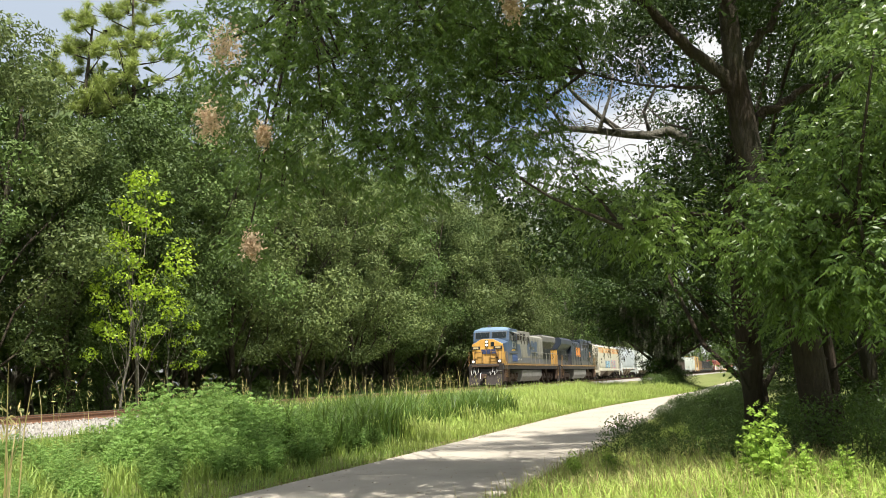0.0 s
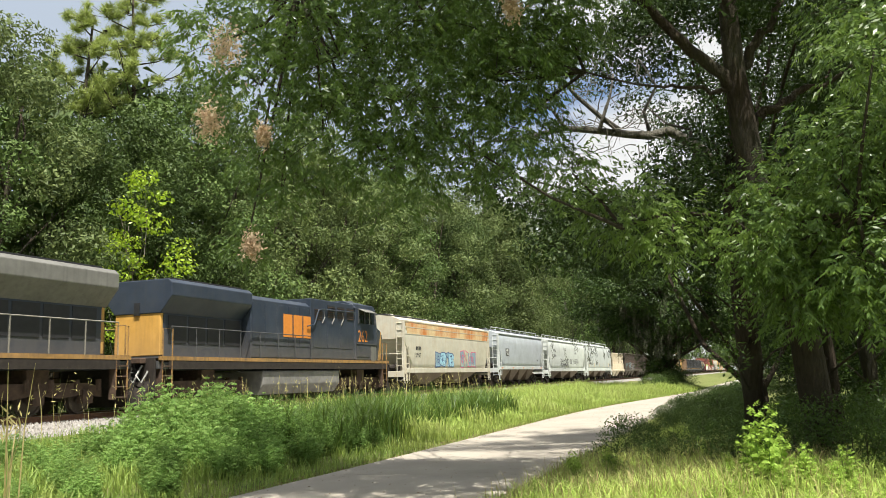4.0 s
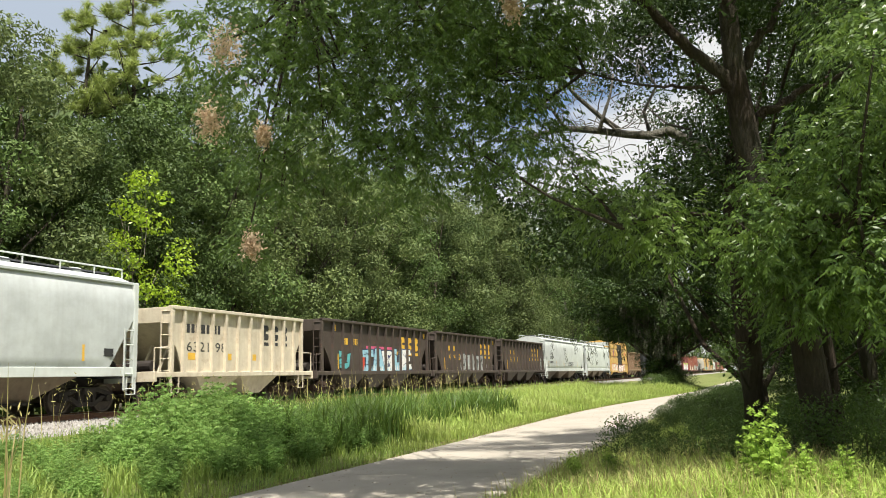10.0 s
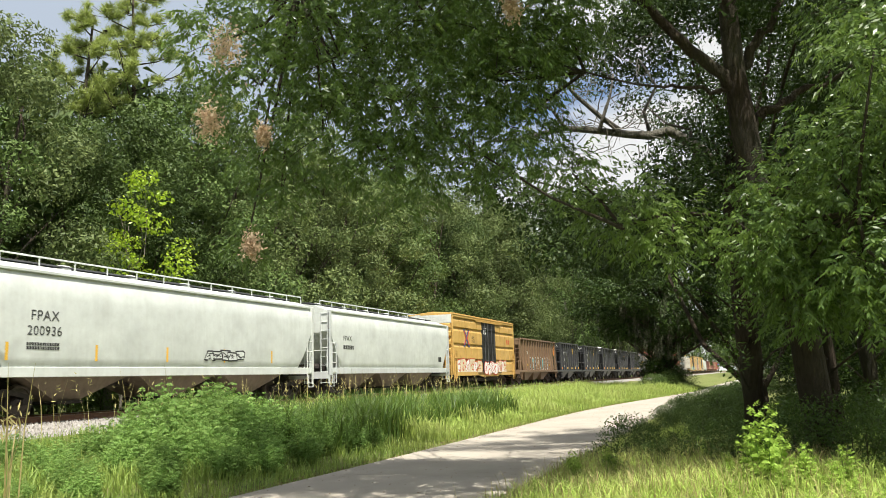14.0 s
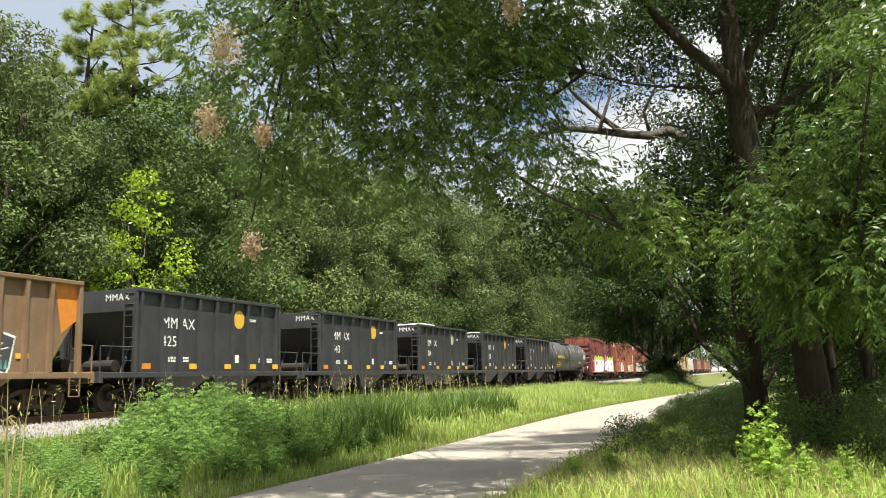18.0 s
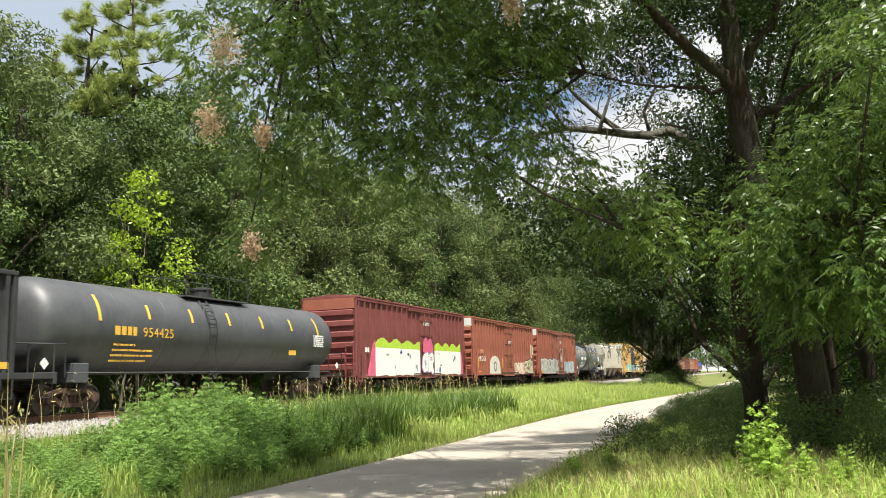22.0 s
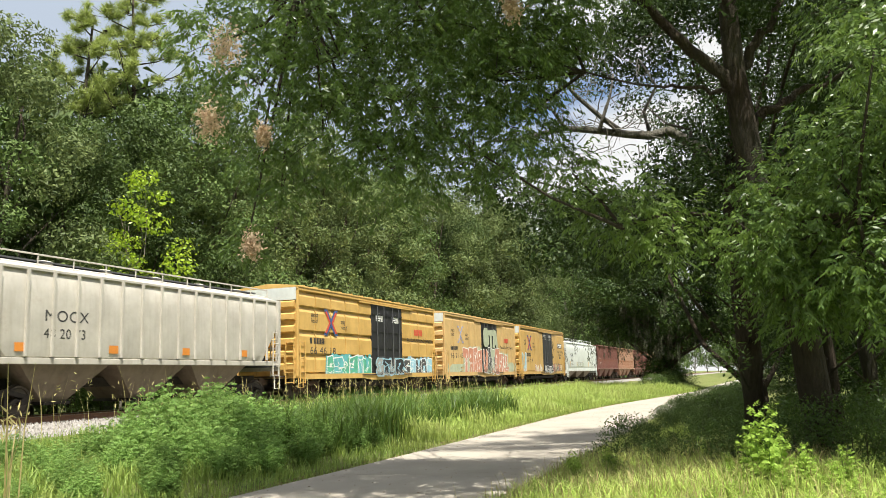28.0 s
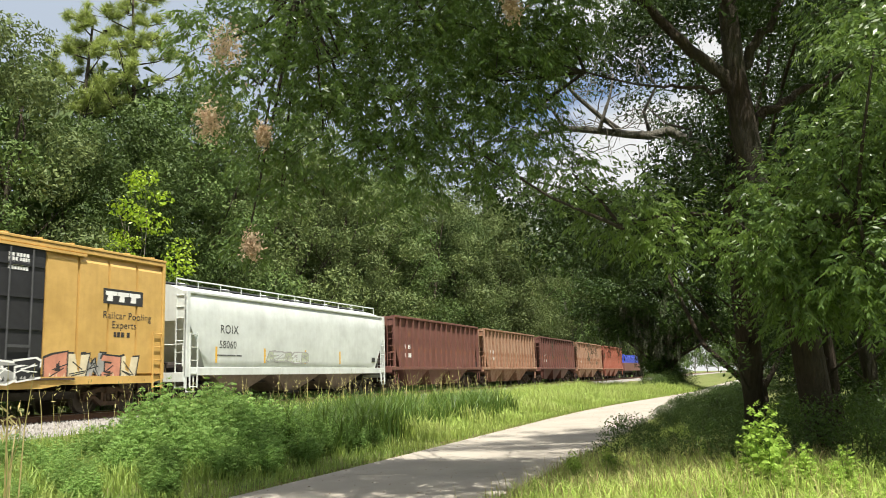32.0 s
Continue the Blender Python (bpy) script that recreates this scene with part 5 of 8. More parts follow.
def ladder(th, name, mat, x, y, z0, z1, w=0.42, along="x", n=None):
    m = Mesh()
    n = n or max(2, int((z1 - z0) / 0.38))
    a, b = (x, x + w) if along == "x" else (y, y + w)
    for q in (a, b):
        if along == "x":
            m.box(q - 0.02, q + 0.02, y - 0.02, y + 0.02, z0, z1)
        else:
            m.box(x - 0.02, x + 0.02, q - 0.02, q + 0.02, z0, z1)
    for i in range(n + 1):
        z = z0 + 0.05 + (z1 - z0 - 0.1) * i / n
        if along == "x":
            m.cyl((a, y, z), (b, y, z), 0.018, n=6)
        else:
            m.cyl((x, a, z), (x, b, z), 0.018, n=6)
    return part(name, m, mat, th)


def stirrup(th, mat, x, y):
    part("step", Mesh().tube([(x, y, 1.1), (x, y, 0.55), (x + 0.4, y, 0.55), (x + 0.4, y, 1.1)], 0.025, 6), mat, th)


FONT_MESH = {}


def text(parent, s, size, mat, x, z, y, name="lettering", flip=False, wide=1.0):
    """Painted lettering on a side that faces -y (flip: +y)."""
    key = (s, size, mat.name, wide)
    if key not in FONT_MESH:
        cu = bpy.data.curves.new("lettering", "FONT")
        cu.body, cu.size, cu.extrude = s, size * 1.38, 0.002
        cu.space_character = 1.1
        tmp = bpy.data.objects.new("tmp", cu)
        me = bpy.data.meshes.new_from_object(tmp)
        bpy.data.objects.remove(tmp)
        me.materials.clear()
        me.materials.append(mat)
        me.transform(Matrix.Diagonal((wide, 1, 1, 1)) @ Matrix.Identity(4))
        FONT_MESH[key] = me
    o = new(name, FONT_MESH[key])
    o.parent = parent
    o.matrix_basis = pose(x, y, z, 90, 0, 180 if flip else 0)
    return o


def bars(parent, mat, x, z, y, w, h, rows=2, name="stencil", s=1, seed=0, fill=0.8):
    """Small stencilled writing as plain bars."""
    r = random.Random(seed + int(x * 10) + int(z * 100))
    m = Mesh()
    rh = h / rows
    for i in range(rows):
        q = x
        while q < x + w:
            l = min(r.uniform(0.5, 0.75) * rh, x + w - q)
            if l > 0.02:
                m.box(q, q + l, min(y, y - 0.003 * s), max(y, y - 0.003 * s), z + i * rh + rh * (1 - fill) / 2, z + i * rh + rh * (1 + fill) / 2)
            q += l + rh * (0.2 if r.random() < 0.85 else 0.6)
    return tagged(part(name, m, mat, parent), kind="stuff")


def patch(parent, mat, x0, x1, z0, z1, y, name="painted_panel", label="", t=0.003):
    return part(name, Mesh().box(x0, x1, y - t, y, z0, z1), mat, parent, label)


def tangle(r, a, b, lo, hi, fat):
    """Curved and slanting spray strokes tangled in a box."""
    w, h = b - a, hi - lo
    quads = []

    def stroke(pts, t0, t1):
        n = len(pts)
        left, right = [], []
        for i, p in enumerate(pts):
            d = (Vector(pts[min(i + 1, n - 1)]) - Vector(pts[max(i - 1, 0)])).normalized()
            nn = Vector((-d.y, d.x))
            t = (t0 + (t1 - t0) * i / (n - 1)) / 2
            q = Vector(p)
            left.append(tuple(q + nn * t))
            right.append(tuple(q - nn * t))
        for i in range(n - 1):
            quads.append([right[i], right[i + 1], left[i + 1], left[i]])

    t = fat * min(w, h)
    for k in range(r.choice((2, 3))):
        cx, cz = a + w * r.uniform(0.35, 0.65), lo + h * r.uniform(0.35, 0.65)
        rx, rz = w * r.uniform(0.28, 0.46), h * r.uniform(0.28, 0.42)
        a0 = r.uniform(0, 6.28)
        span = r.choice((-1, 1)) * r.uniform(1.6, 3.6)
        stroke([(cx + rx * math.cos(a0 + span * i / 6), cz + rz * math.sin(a0 + span * i / 6)) for i in range(7)], t * r.uniform(0.8, 1.3), t * r.uniform(0.35, 1.0))
    for k in range(r.choice((1, 2))):
        x0, x1 = a + w * r.uniform(0.0, 0.45), a + w * r.uniform(0.55, 1.0)
        z0, z1 = r.choice(((lo, hi), (hi, lo)))
        stroke([(x0, z0 + (z1 - z0) * 0.06), ((x0 + x1) / 2 + w * r.uniform(-0.1, 0.1), (z0 + z1) / 2), (x1, z1 - (z1 - z0) * 0.06)], t * 1.1, t * r.uniform(0.3, 0.8))
    return quads


# Outlines of chunky sprayed letter forms in a unit square, and the holes in them
GLYPHS = {
    "A": ([(0, 0), (0.34, 0), (0.40, 0.22), (0.62, 0.22), (0.66, 0), (1, 0), (0.72, 1), (0.26, 1)], [(0.44, 0.42, 0.60, 0.66)]),
    "B": ([(0, 0), (0.8, 0.02), (1, 0.2), (0.96, 0.42), (0.82, 0.52), (0.95, 0.64), (0.94, 0.86), (0.76, 1), (0.02, 0.98)], [(0.42, 0.18, 0.64, 0.34), (0.42, 0.64, 0.60, 0.80)]),
    "E": ([(0.02, 0), (1, 0.04), (0.96, 0.30), (0.48, 0.27), (0.48, 0.40), (0.86, 0.42), (0.85, 0.62), (0.47, 0.62), (0.48, 0.74), (0.98, 0.76), (0.94, 1), (0, 0.97)], []),
    "U": ([(0.12, 0.1), (0.3, 0), (0.72, 0), (0.9, 0.12), (1, 1), (0.64, 0.96), (0.60, 0.36), (0.42, 0.36), (0.36, 1), (0, 0.94)], []),
    "S": ([(0.02, 0.06), (0.8, 0), (1, 0.2), (0.98, 0.5), (0.5, 0.64), (0.5, 0.74), (0.96, 0.72), (1, 0.94), (0.2, 1), (0, 0.82), (0.04, 0.5), (0.52, 0.38), (0.52, 0.28), (0.0, 0.30)], []),
    "T": ([(0.3, 0), (0.72, 0.02), (0.68, 0.66), (1, 0.68), (0.96, 1), (0.02, 0.96), (0, 0.64), (0.34, 0.66)], []),
    "R": ([(0, 0), (0.36, 0), (0.38, 0.26), (0.62, 0), (1, 0.02), (0.72, 0.38), (0.96, 0.56), (0.92, 0.88), (0.72, 1), (0.02, 0.98)], [(0.40, 0.60, 0.60, 0.76)]),
    "M": ([(0, 0), (0.28, 0), (0.30, 0.5), (0.46, 0.22), (0.56, 0.22), (0.70, 0.52), (0.72, 0), (1, 0.02), (0.98, 1), (0.7, 0.96), (0.51, 0.62), (0.32, 1), (0.02, 0.95)], []),
    "O": ([(0.2, 0), (0.82, 0.02), (1, 0.24), (0.98, 0.78), (0.78, 1), (0.22, 0.98), (0.02, 0.76), (0, 0.22)], [(0.40, 0.34, 0.60, 0.64)]),
}


def graffiti(parent, x0, x1, z0, z1, y, fills, line, n=5, seed=1, label="spray-painted graffiti", back=None, inner=True, kinds=""):
    """A row of fat sprayed letter forms: a ground behind, outlines, fills in two tones, and thin lines inside."""
    r = random.Random(seed)
    if back:
        m = Mesh()
        top = [(x0 + (x1 - x0) * i / 24, z1 + r.uniform(-0.10, 0.16)) for i in range(25)]
        m.prism([(x0 - 0.1, z0), (x1 + 0.1, z0)] + top[::-1], y - 0.002, y)
        part("graffiti_ground", m, back, parent)
    step = (x1 - x0) / n
    for i in range(n):
        a, b = x0 + step * i - step * r.uniform(0.0, 0.14), x0 + step * (i + 1) + step * r.uniform(0.0, 0.16)
        lo, hi = z0 + r.uniform(0, 0.07), z1 - r.uniform(0, 0.14)
        shape, holes = GLYPHS[kinds[i] if kinds else r.choice("ABEUSTRMO")]
        lean, wob = r.uniform(-0.08, 0.12), 0.03 if kinds else 0.085
        fx, fz = (False, False) if kinds else (r.random() < 0.5, r.random() < 0.5)
        if fx != fz:
            shape = shape[::-1]
        turned = lambda px, pz: (1 - px if fx else px, 1 - pz if fz else pz)
        pts = [(px + r.uniform(-wob, wob) + lean * pz, pz + r.uniform(-wob, wob)) for px, pz in (turned(*q) for q in shape)]
        holes = [(*turned(h0, v0), *turned(h1, v1)) for h0, v0, h1, v1 in holes]
        holes = [(min(h0, h1), min(v0, v1), max(h0, h1), max(v0, v1)) for h0, v0, h1, v1 in holes]
        yy = y - 0.003 - 0.006 * (i % 2)
        put = lambda q, g: (a + (b - a) * q[0] + g * (1 if q[0] > 0.5 else -1), lo + (hi - lo) * q[1] + g * (1 if q[1] > 0.5 else -1))
        om, fm, sm = Mesh(), Mesh(), Mesh()
        om.prism([put(q, 0.055) for q in pts], yy - 0.0012, yy)
        fm.prism([put(q, 0.0) for q in pts], yy - 0.0032, yy - 0.0022)
        for h0, v0, h1, v1 in holes:
            sm.prism([put((h0, v0), 0), put((h1, v0 + 0.04), 0), put((h1 - 0.04, v1), 0), put((h0 + 0.03, v1 - 0.03), 0)], yy - 0.0056, yy - 0.0048)
        for k in range(3):
            p, q = (r.uniform(0.08, 0.4), r.uniform(0.1, 0.9)), (r.uniform(0.5, 0.9), r.uniform(0.1, 0.9))
            p, q = put(p, 0), put(q, 0)
            d = Vector((p[1] - q[1], q[0] - p[0])).normalized() * 0.017
            sm.prism([(p[0] - d.x, p[1] - d.y), (q[0] - d.x, q[1] - d.y), (q[0] + d.x, q[1] + d.y), (p[0] + d.x, p[1] + d.y)], yy - 0.0060 - 0.0002 * k, yy - 0.0050)
        outer = tagged(part("graffiti_outline", om, line, parent, label), kind="stuff")
        fill = fills[i % len(fills)]
        tagged(part("graffiti_fill", fm, fill, outer), kind="stuff")
        if len(fills) > 1:
            # the second tone fades in over the lower part of the letter
            tone = Mesh()
            for q in range(5):
                c = 0.12 + 0.17 * q + r.uniform(-0.04, 0.04)
                if c < 0.9 and min(p[0] for p in pts) < c < max(p[0] for p in pts):
                    tone.prism([put((c - 0.06, 0.04), 0), put((c + 0.06, 0.04), 0), put((c + r.uniform(0, 0.05), r.uniform(0.18, 0.34)), 0)], yy - 0.0042 - 0.0001 * q, yy - 0.0034)
            tagged(part("graffiti_tone", tone, fills[(i + 1) % len(fills)], outer), kind="stuff")
        if inner:
            tagged(part("graffiti_linework", sm, line, outer), kind="stuff")


def scrawl(parent, mat, x0, x1, z0, z1, y, n=5, seed=1):
    """Thin sprayed scribbles."""
    r = random.Random(seed)
    step = (x1 - x0) / n
    for i in range(n):
        m = Mesh()
        for k, q in enumerate(tangle(r, x0 + step * i, x0 + step * (i + 0.95), z0, z1, 0.07)):
            m.prism(q, y - 0.002 - 0.00003 * k, y)
        tagged(part("graffiti_scrawl", m, mat, parent), kind="stuff")


def logo_blocks(parent, mat, x, z, h, w, y, under=None, gap=0.28):
    """The operator's mark as three plain blunt-cornered blocks, each with a notch."""
    for i in range(3):
        a = x + i * (w + gap * w)
        c = w * 0.2
        notch = [(a + w, z + h * 0.40), (a + w * 0.5, z + h * 0.44), (a + w * 0.5, z + h * 0.58), (a + w, z + h * 0.62)] if i < 2 else [(a + w * 0.94, z + h * 0.36), (a + w * 0.70, z + h * 0.5), (a + w * 0.94, z + h * 0.64)]
        poly = [(a + c, z), (a + w - c, z), (a + w, z + c)] + notch + [(a + w, z + h - c), (a + w - c, z + h), (a + c, z + h), (a, z + h - c), (a, z + c)]
        part("emblem_block", Mesh().prism(poly, y - 0.003, y), mat, parent)
        if under:
            patch(parent, under, a, a + w, z - h * 0.36, z - h * 0.14, y, "emblem_bar")


TRAIN = []


def new_car(name, label, category, front, turn=0.0, group="cars of the train"):
    th = thing(name, label, category, pose(front, TRACK_Y, RAIL_Z, 0, 0, turn), group)
    TRAIN.append((th, front, turn))
    return th


# ---------- covered hoppers ----------
def covered_hopper(front, length, label, body_mat, rail_mat=None, bays=3, top=4.55, sill=(1.13, 1.46), ribs=0, roof_mat=None, roof_rail=True, end_cut=1.35, rib_side=1.58, bay_mat=None):
    th = new_car("covered_hopper_car", label, "hopper car", front)
    L = length
    rail_mat = rail_mat or body_mat
    hs = 1.58 - (0.07 if ribs else 0)
    eave = top - 0.38
    prof = [(-hs + 0.16, sill[0] + 0.1), (-hs + 0.03, sill[1]), (-hs, sill[1] + 0.25), (-hs, eave - 0.75), (-hs + 0.05, eave - 0.3), (-hs + 0.16, eave), (-0.75, top - 0.1), (0, top),
            (0.75, top - 0.1), (hs - 0.16, eave), (hs - 0.05, eave - 0.3), (hs, eave - 0.75), (hs, sill[1] + 0.25), (hs - 0.03, sill[1]), (hs - 0.16, sill[0] + 0.1)]
    m = Mesh()
    st = [0.04, 0.10, 0.45, 0.85, end_cut, 1.7] + [1.7 + (L - 3.4) * i / 8 for i in range(1, 8)] + [L - 1.7, L - end_cut, L - 0.85, L - 0.45, L - 0.10, L - 0.04]
    vs, fs = [], []
    n = len(prof)
    for x in st:
        d = min(x, L - x)
        f = min(1.0, max(0.0, (d - 0.10) / (end_cut - 0.10)))
        zb = (eave - 1.05) * (1 - f) + (sill[0] + 0.1) * f
        for i, (py, pz) in enumerate(prof):
            if pz < zb:
                pz = zb
                py = math.copysign(hs - 0.02, py)
            vs.append((x, py, pz))
    for i in range(len(st) - 1):
        for k in range(n):
            fs.append((i * n + k, i * n + (k + 1) % n, (i + 1) * n + (k + 1) % n, (i + 1) * n + k))
    fs += [tuple(range(n)), tuple(range((len(st) - 1) * n, len(st) * n))]
    m.add(vs, fs)
    part("body", m, body_mat, th, smooth=True).data.set_sharp_from_angle(angle=radians(38))
    # roof edge ledge
    for s in (-1, 1):
        part("roof_ledge", Mesh().box(0.02, L - 0.02, s * (hs - 0.10) - 0.05, s * (hs - 0.10) + 0.05, eave - 0.06, eave + 0.03), roof_mat or body_mat, th, bevel=0.015)
        part("side_sill", Mesh().box(0.02, L - 0.02, s * hs - 0.055 * (1 + s), s * hs + 0.055 * (1 - s), sill[0], sill[1] - 0.04), rail_mat, th, bevel=0.015)
        for x in (0.0, L - 0.20):
            part("corner_post", Mesh().box(x, x + 0.20, min(s * 1.585, s * 1.44), max(s * 1.585, s * 1.44), sill[0] - 0.05, eave + 0.02), rail_mat, th, bevel=0.015)
    part("running_board", Mesh().box(0.1, L - 0.1, -0.38, 0.38, top + 0.02, top + 0.07), DARK_GREY, th)
    if roof_rail:
        for s in (-1, 1):
            m = Mesh()
            y = s * 0.98
            z0, z1 = top - 0.22, top + 0.13
            m.tube([(0.15, y, z0 - 0.05), (0.15, y, z1), (L - 0.15, y, z1), (L - 0.15, y, z0 - 0.05)], 0.028, 5)
            k = int(L / 1.35)
            for i in range(1, k):
                m.cyl((L * i / k, y, z0), (L * i / k, y, z1), 0.02, n=5)
            part("roof_rail", m, rail_mat, th)
    # hatches along the roof
    for i in range(6):
        part("roof_hatch", Mesh().lathe([(0, 0.36), (0.1, 0.36), (0.14, 0.28)], 12, "z", L * (i + 0.5) / 6, 0, top - 0.02), roof_mat or body_mat, th)
    # outlets
    x0, x1 = end_cut + 0.55, L - end_cut - 0.55
    w = (x1 - x0) / bays
    for i in range(bays):
        a, b = x0 + w * i + 0.03, x0 + w * (i + 1) - 0.03
        c = (a + b) / 2
        g = Mesh()
        g.add([(a, -1.28, sill[0] + 0.12), (b, -1.28, sill[0] + 0.12), (b, 1.28, sill[0] + 0.12), (a, 1.28, sill[0] + 0.12), (c - 0.45, -0.75, 0.42), (c + 0.45, -0.75, 0.42), (c + 0.45, 0.75, 0.42), (c - 0.45, 0.75, 0.42)],
              [(0, 1, 2, 3), (7, 6, 5, 4), (0, 4, 5, 1), (1, 5, 6, 2), (2, 6, 7, 3), (3, 7, 4, 0)])
        bay = part("hopper_bay", g, bay_mat or P_UNDER, th)
        part("outlet_gate", Mesh().box(c - 0.5, c + 0.5, -0.9, 0.9, 0.33, 0.42), STEEL, bay)
    # ends: sill, platform, ladders, slope sheet stiffeners
    part("centre_sill", Mesh().box(0.05, L - 0.05, -0.28, 0.28, 0.82, 1.12), STEEL, th)
    for s, x in ((-1, 0.0), (1, L)):
        xi = x - s * 0.55
        part("end_platform", Mesh().box(min(x, xi), max(x, xi), -1.5, 1.5, sill[0] - 0.06, sill[0] + 0.02), DARK_GREY, th)
        part("end_sill", Mesh().box(x - 0.06, x + 0.06, -1.5, 1.5, sill[0] - 0.22, sill[0] + 0.12), rail_mat, th, bevel=0.015)
        ladder(th, "ladder", rail_mat, x - 0.02 * s, -1.52, sill[0] - 0.45, eave - 0.1, 0.42, "y")
        xl = 0.02 if s < 0 else L - 0.62
        ladder(th, "side_ladder", rail_mat, xl + (0.18 if s < 0 else 0), -1.6, sill[0] - 0.45, sill[1] + 1.2, 0.42, "x", 4)
        part("end_rail", Mesh().tube([(x + s * 0.03, -1.45, sill[1]), (x + s * 0.03, -1.45, 2.25), (x + s * 0.03, 1.45, 2.25), (x + s * 0.03, 1.45, sill[1])], 0.022, 6), rail_mat, th)
        part("brake_gear", Mesh().box(min(x - s * 0.2, x - s * 0.8), max(x - s * 0.2, x - s * 0.8), -0.5, 0.3, sill[0], sill[0] + 0.5).cyl((x - s * 0.5, -1.0, sill[0] + 0.3), (x - s * 0.5, 0.2, sill[0] + 0.3), 0.22, n=12), STEEL, th, bevel=0.02)
        add_coupler(th, x, s)
        stirrup(th, rail_mat, 0.05 if s < 0 else L - 0.45, -1.56)
    if ribs:
        rm = Mesh().box(-0.04, 0.04, -rib_side, -hs - 0.002, sill[1], eave - 0.04).data("rib", body_mat)
        rm2 = Mesh().box(-0.04, 0.04, hs + 0.002, rib_side, sill[1], eave - 0.04).data("rib", body_mat)
        for i in range(ribs):
            x = end_cut * 0.75 + (L - 1.5 * end_cut) * i / (ribs - 1)
            part("rib", rm, None, th, loc=(x, 0, 0))
            part("rib", rm2, None, th, loc=(x, 0, 0))
    add_trucks(th, (1.55, L - 1.55))
    return th


NEAR = -1.586

# stained cream hopper with an orange rust band
h = covered_hopper(105.4, 16.2, "stained cream covered hopper car with orange rust and graffiti", P_CREAM_OLD, bays=2, roof_rail=False)
part("rust_band", Mesh().prism([(0.5, 3.42), (15.7, 3.42), (16.0, 4.05), (0.3, 4.05)], -1.584, -1.45), P_RUST_TOP, h, "orange rust running down from the roof")
for z in (3.38, 3.78):
    part("seam", Mesh().box(0.25, 15.95, -1.592, -1.57, z, z + 0.035), P_CREAM_OLD, h)
text(h, "10953", 0.28, M_BLACK, 1.5, 2.05, NEAR)
bars(h, M_BLACK, 1.75, 2.45, NEAR, 0.85, 0.28, 1)
graffiti(h, 4.9, 8.2, 1.5, 2.45, NEAR, [G_STEEL, G_SKY], M_BLUE, 4, 3)
graffiti(h, 9.6, 12.6, 1.5, 2.55, NEAR, [G_STEEL, G_PALE, G_STEEL], G_PINK, 4, 4)

# pale blue-grey four-bay hopper
h = covered_hopper(123.9, 14.2, "pale blue-grey covered hopper car with four discharge bays", P_PALE, P_GREY, bays=4, sill=(1.32, 1.62))
patch(h, M_BLACK, 1.95, 2.95, 2.4, 3.0, NEAR, "stencil_panel")
text(h, "13037", 0.24, M_WHITE, 2.0, 2.45, NEAR - 0.004)
bars(h, M_WHITE, 2.15, 2.74, NEAR - 0.004, 0.6, 0.22, 1)
patch(h, M_BLACK, 11.8, 12.1, 2.05, 2.2, NEAR)
for i in range(5):
    patch(h, M_ORANGE, 0.5 + i * 3.1, 0.95 + i * 3.1, 1.40, 1.48, NEAR - 0.055, "reflector")

# white hopper with black scrawl
h = covered_hopper(140.2, 17.7, "white covered hopper car with black scrawled graffiti", P_WHITE)
text(h, "FPAX", 0.30, M_BLACK, 2.3, 3.0, NEAR)
text(h, "200161", 0.28, M_BLACK, 2.15, 2.55, NEAR)
graffiti(h, 5.0, 9.0, 1.75, 2.35, NEAR, [P_WHITE], M_BLACK, 6, 7, "black outline graffiti")
scrawl(h, M_BLACK, 9.6, 14, 1.85, 2.45, NEAR, 7, 99)
scrawl(h, M_BLACK, 5, 8.8, 1.4, 1.97, NEAR - 0.055, 6, 53)

# white-grey hopper
h = covered_hopper(159.1, 16.8, "light grey covered hopper car with orange inspection marks", P_GREY, P_WHITE)
text(h, "CEFX", 0.30, M_BLACK, 1.6, 2.75, NEAR)
text(h, "51786", 0.30, M_BLACK, 1.5, 2.25, NEAR)
bars(h, M_BLACK, 1.5, 1.9, NEAR, 1.2, 0.2, 2)
for i in range(5):
    patch(h, M_YELLOW, 1.2 + i * 3.3, 1.3 + i * 3.3, 1.6, 2.1, NEAR)
patch(h, M_BLACK, 15.3, 15.7, 1.75, 2.0, NEAR)

# two white hoppers further back
h = covered_hopper(231.6, 18.0, "white covered hopper car with a rounded roof and faint graffiti", P_WHITE)
text(h, "FPAX", 0.30, M_BLACK, 2.0, 2.75, NEAR)
text(h, "200936", 0.28, M_BLACK, 1.9, 2.32, NEAR)
bars(h, M_BLACK, 1.9, 1.9, NEAR, 1.2, 0.22, 2)
graffiti(h, 10.0, 12.4, 1.7, 2.1, NEAR, [P_WHITE], M_BLACK, 5, 9, "black outline graffiti")
for i in range(5):
    patch(h, M_YELLOW, 1.2 + i * 3.3, 1.3 + i * 3.3, 1.6, 2.1, NEAR)
h = covered_hopper(251.1, 16.3, "dusty white covered hopper car with small stencils", P_WHITE, P_GREY)
text(h, "FPAX", 0.26, M_BLACK, 1.4, 2.75, NEAR)
bars(h, M_BLACK, 1.4, 2.3, NEAR, 1.1, 0.25, 1)
patch(h, M_BLACK, 14.3, 14.8, 1.8, 2.1, NEAR)

# ribbed off-white hopper
h = covered_hopper(450.0, 15.2, "dusty off-white covered hopper car with many vertical ribs", P_OFFWHITE, ribs=15, sill=(1.5, 1.72), top=4.62, bays=3)
text(h, "MOCX", 0.34, M_BLACK, 2.6, 2.75, -1.514, wide=1.15)
text(h, "48 20 73", 0.30, M_BLACK, 2.6, 2.25, -1.514, wide=1.0)
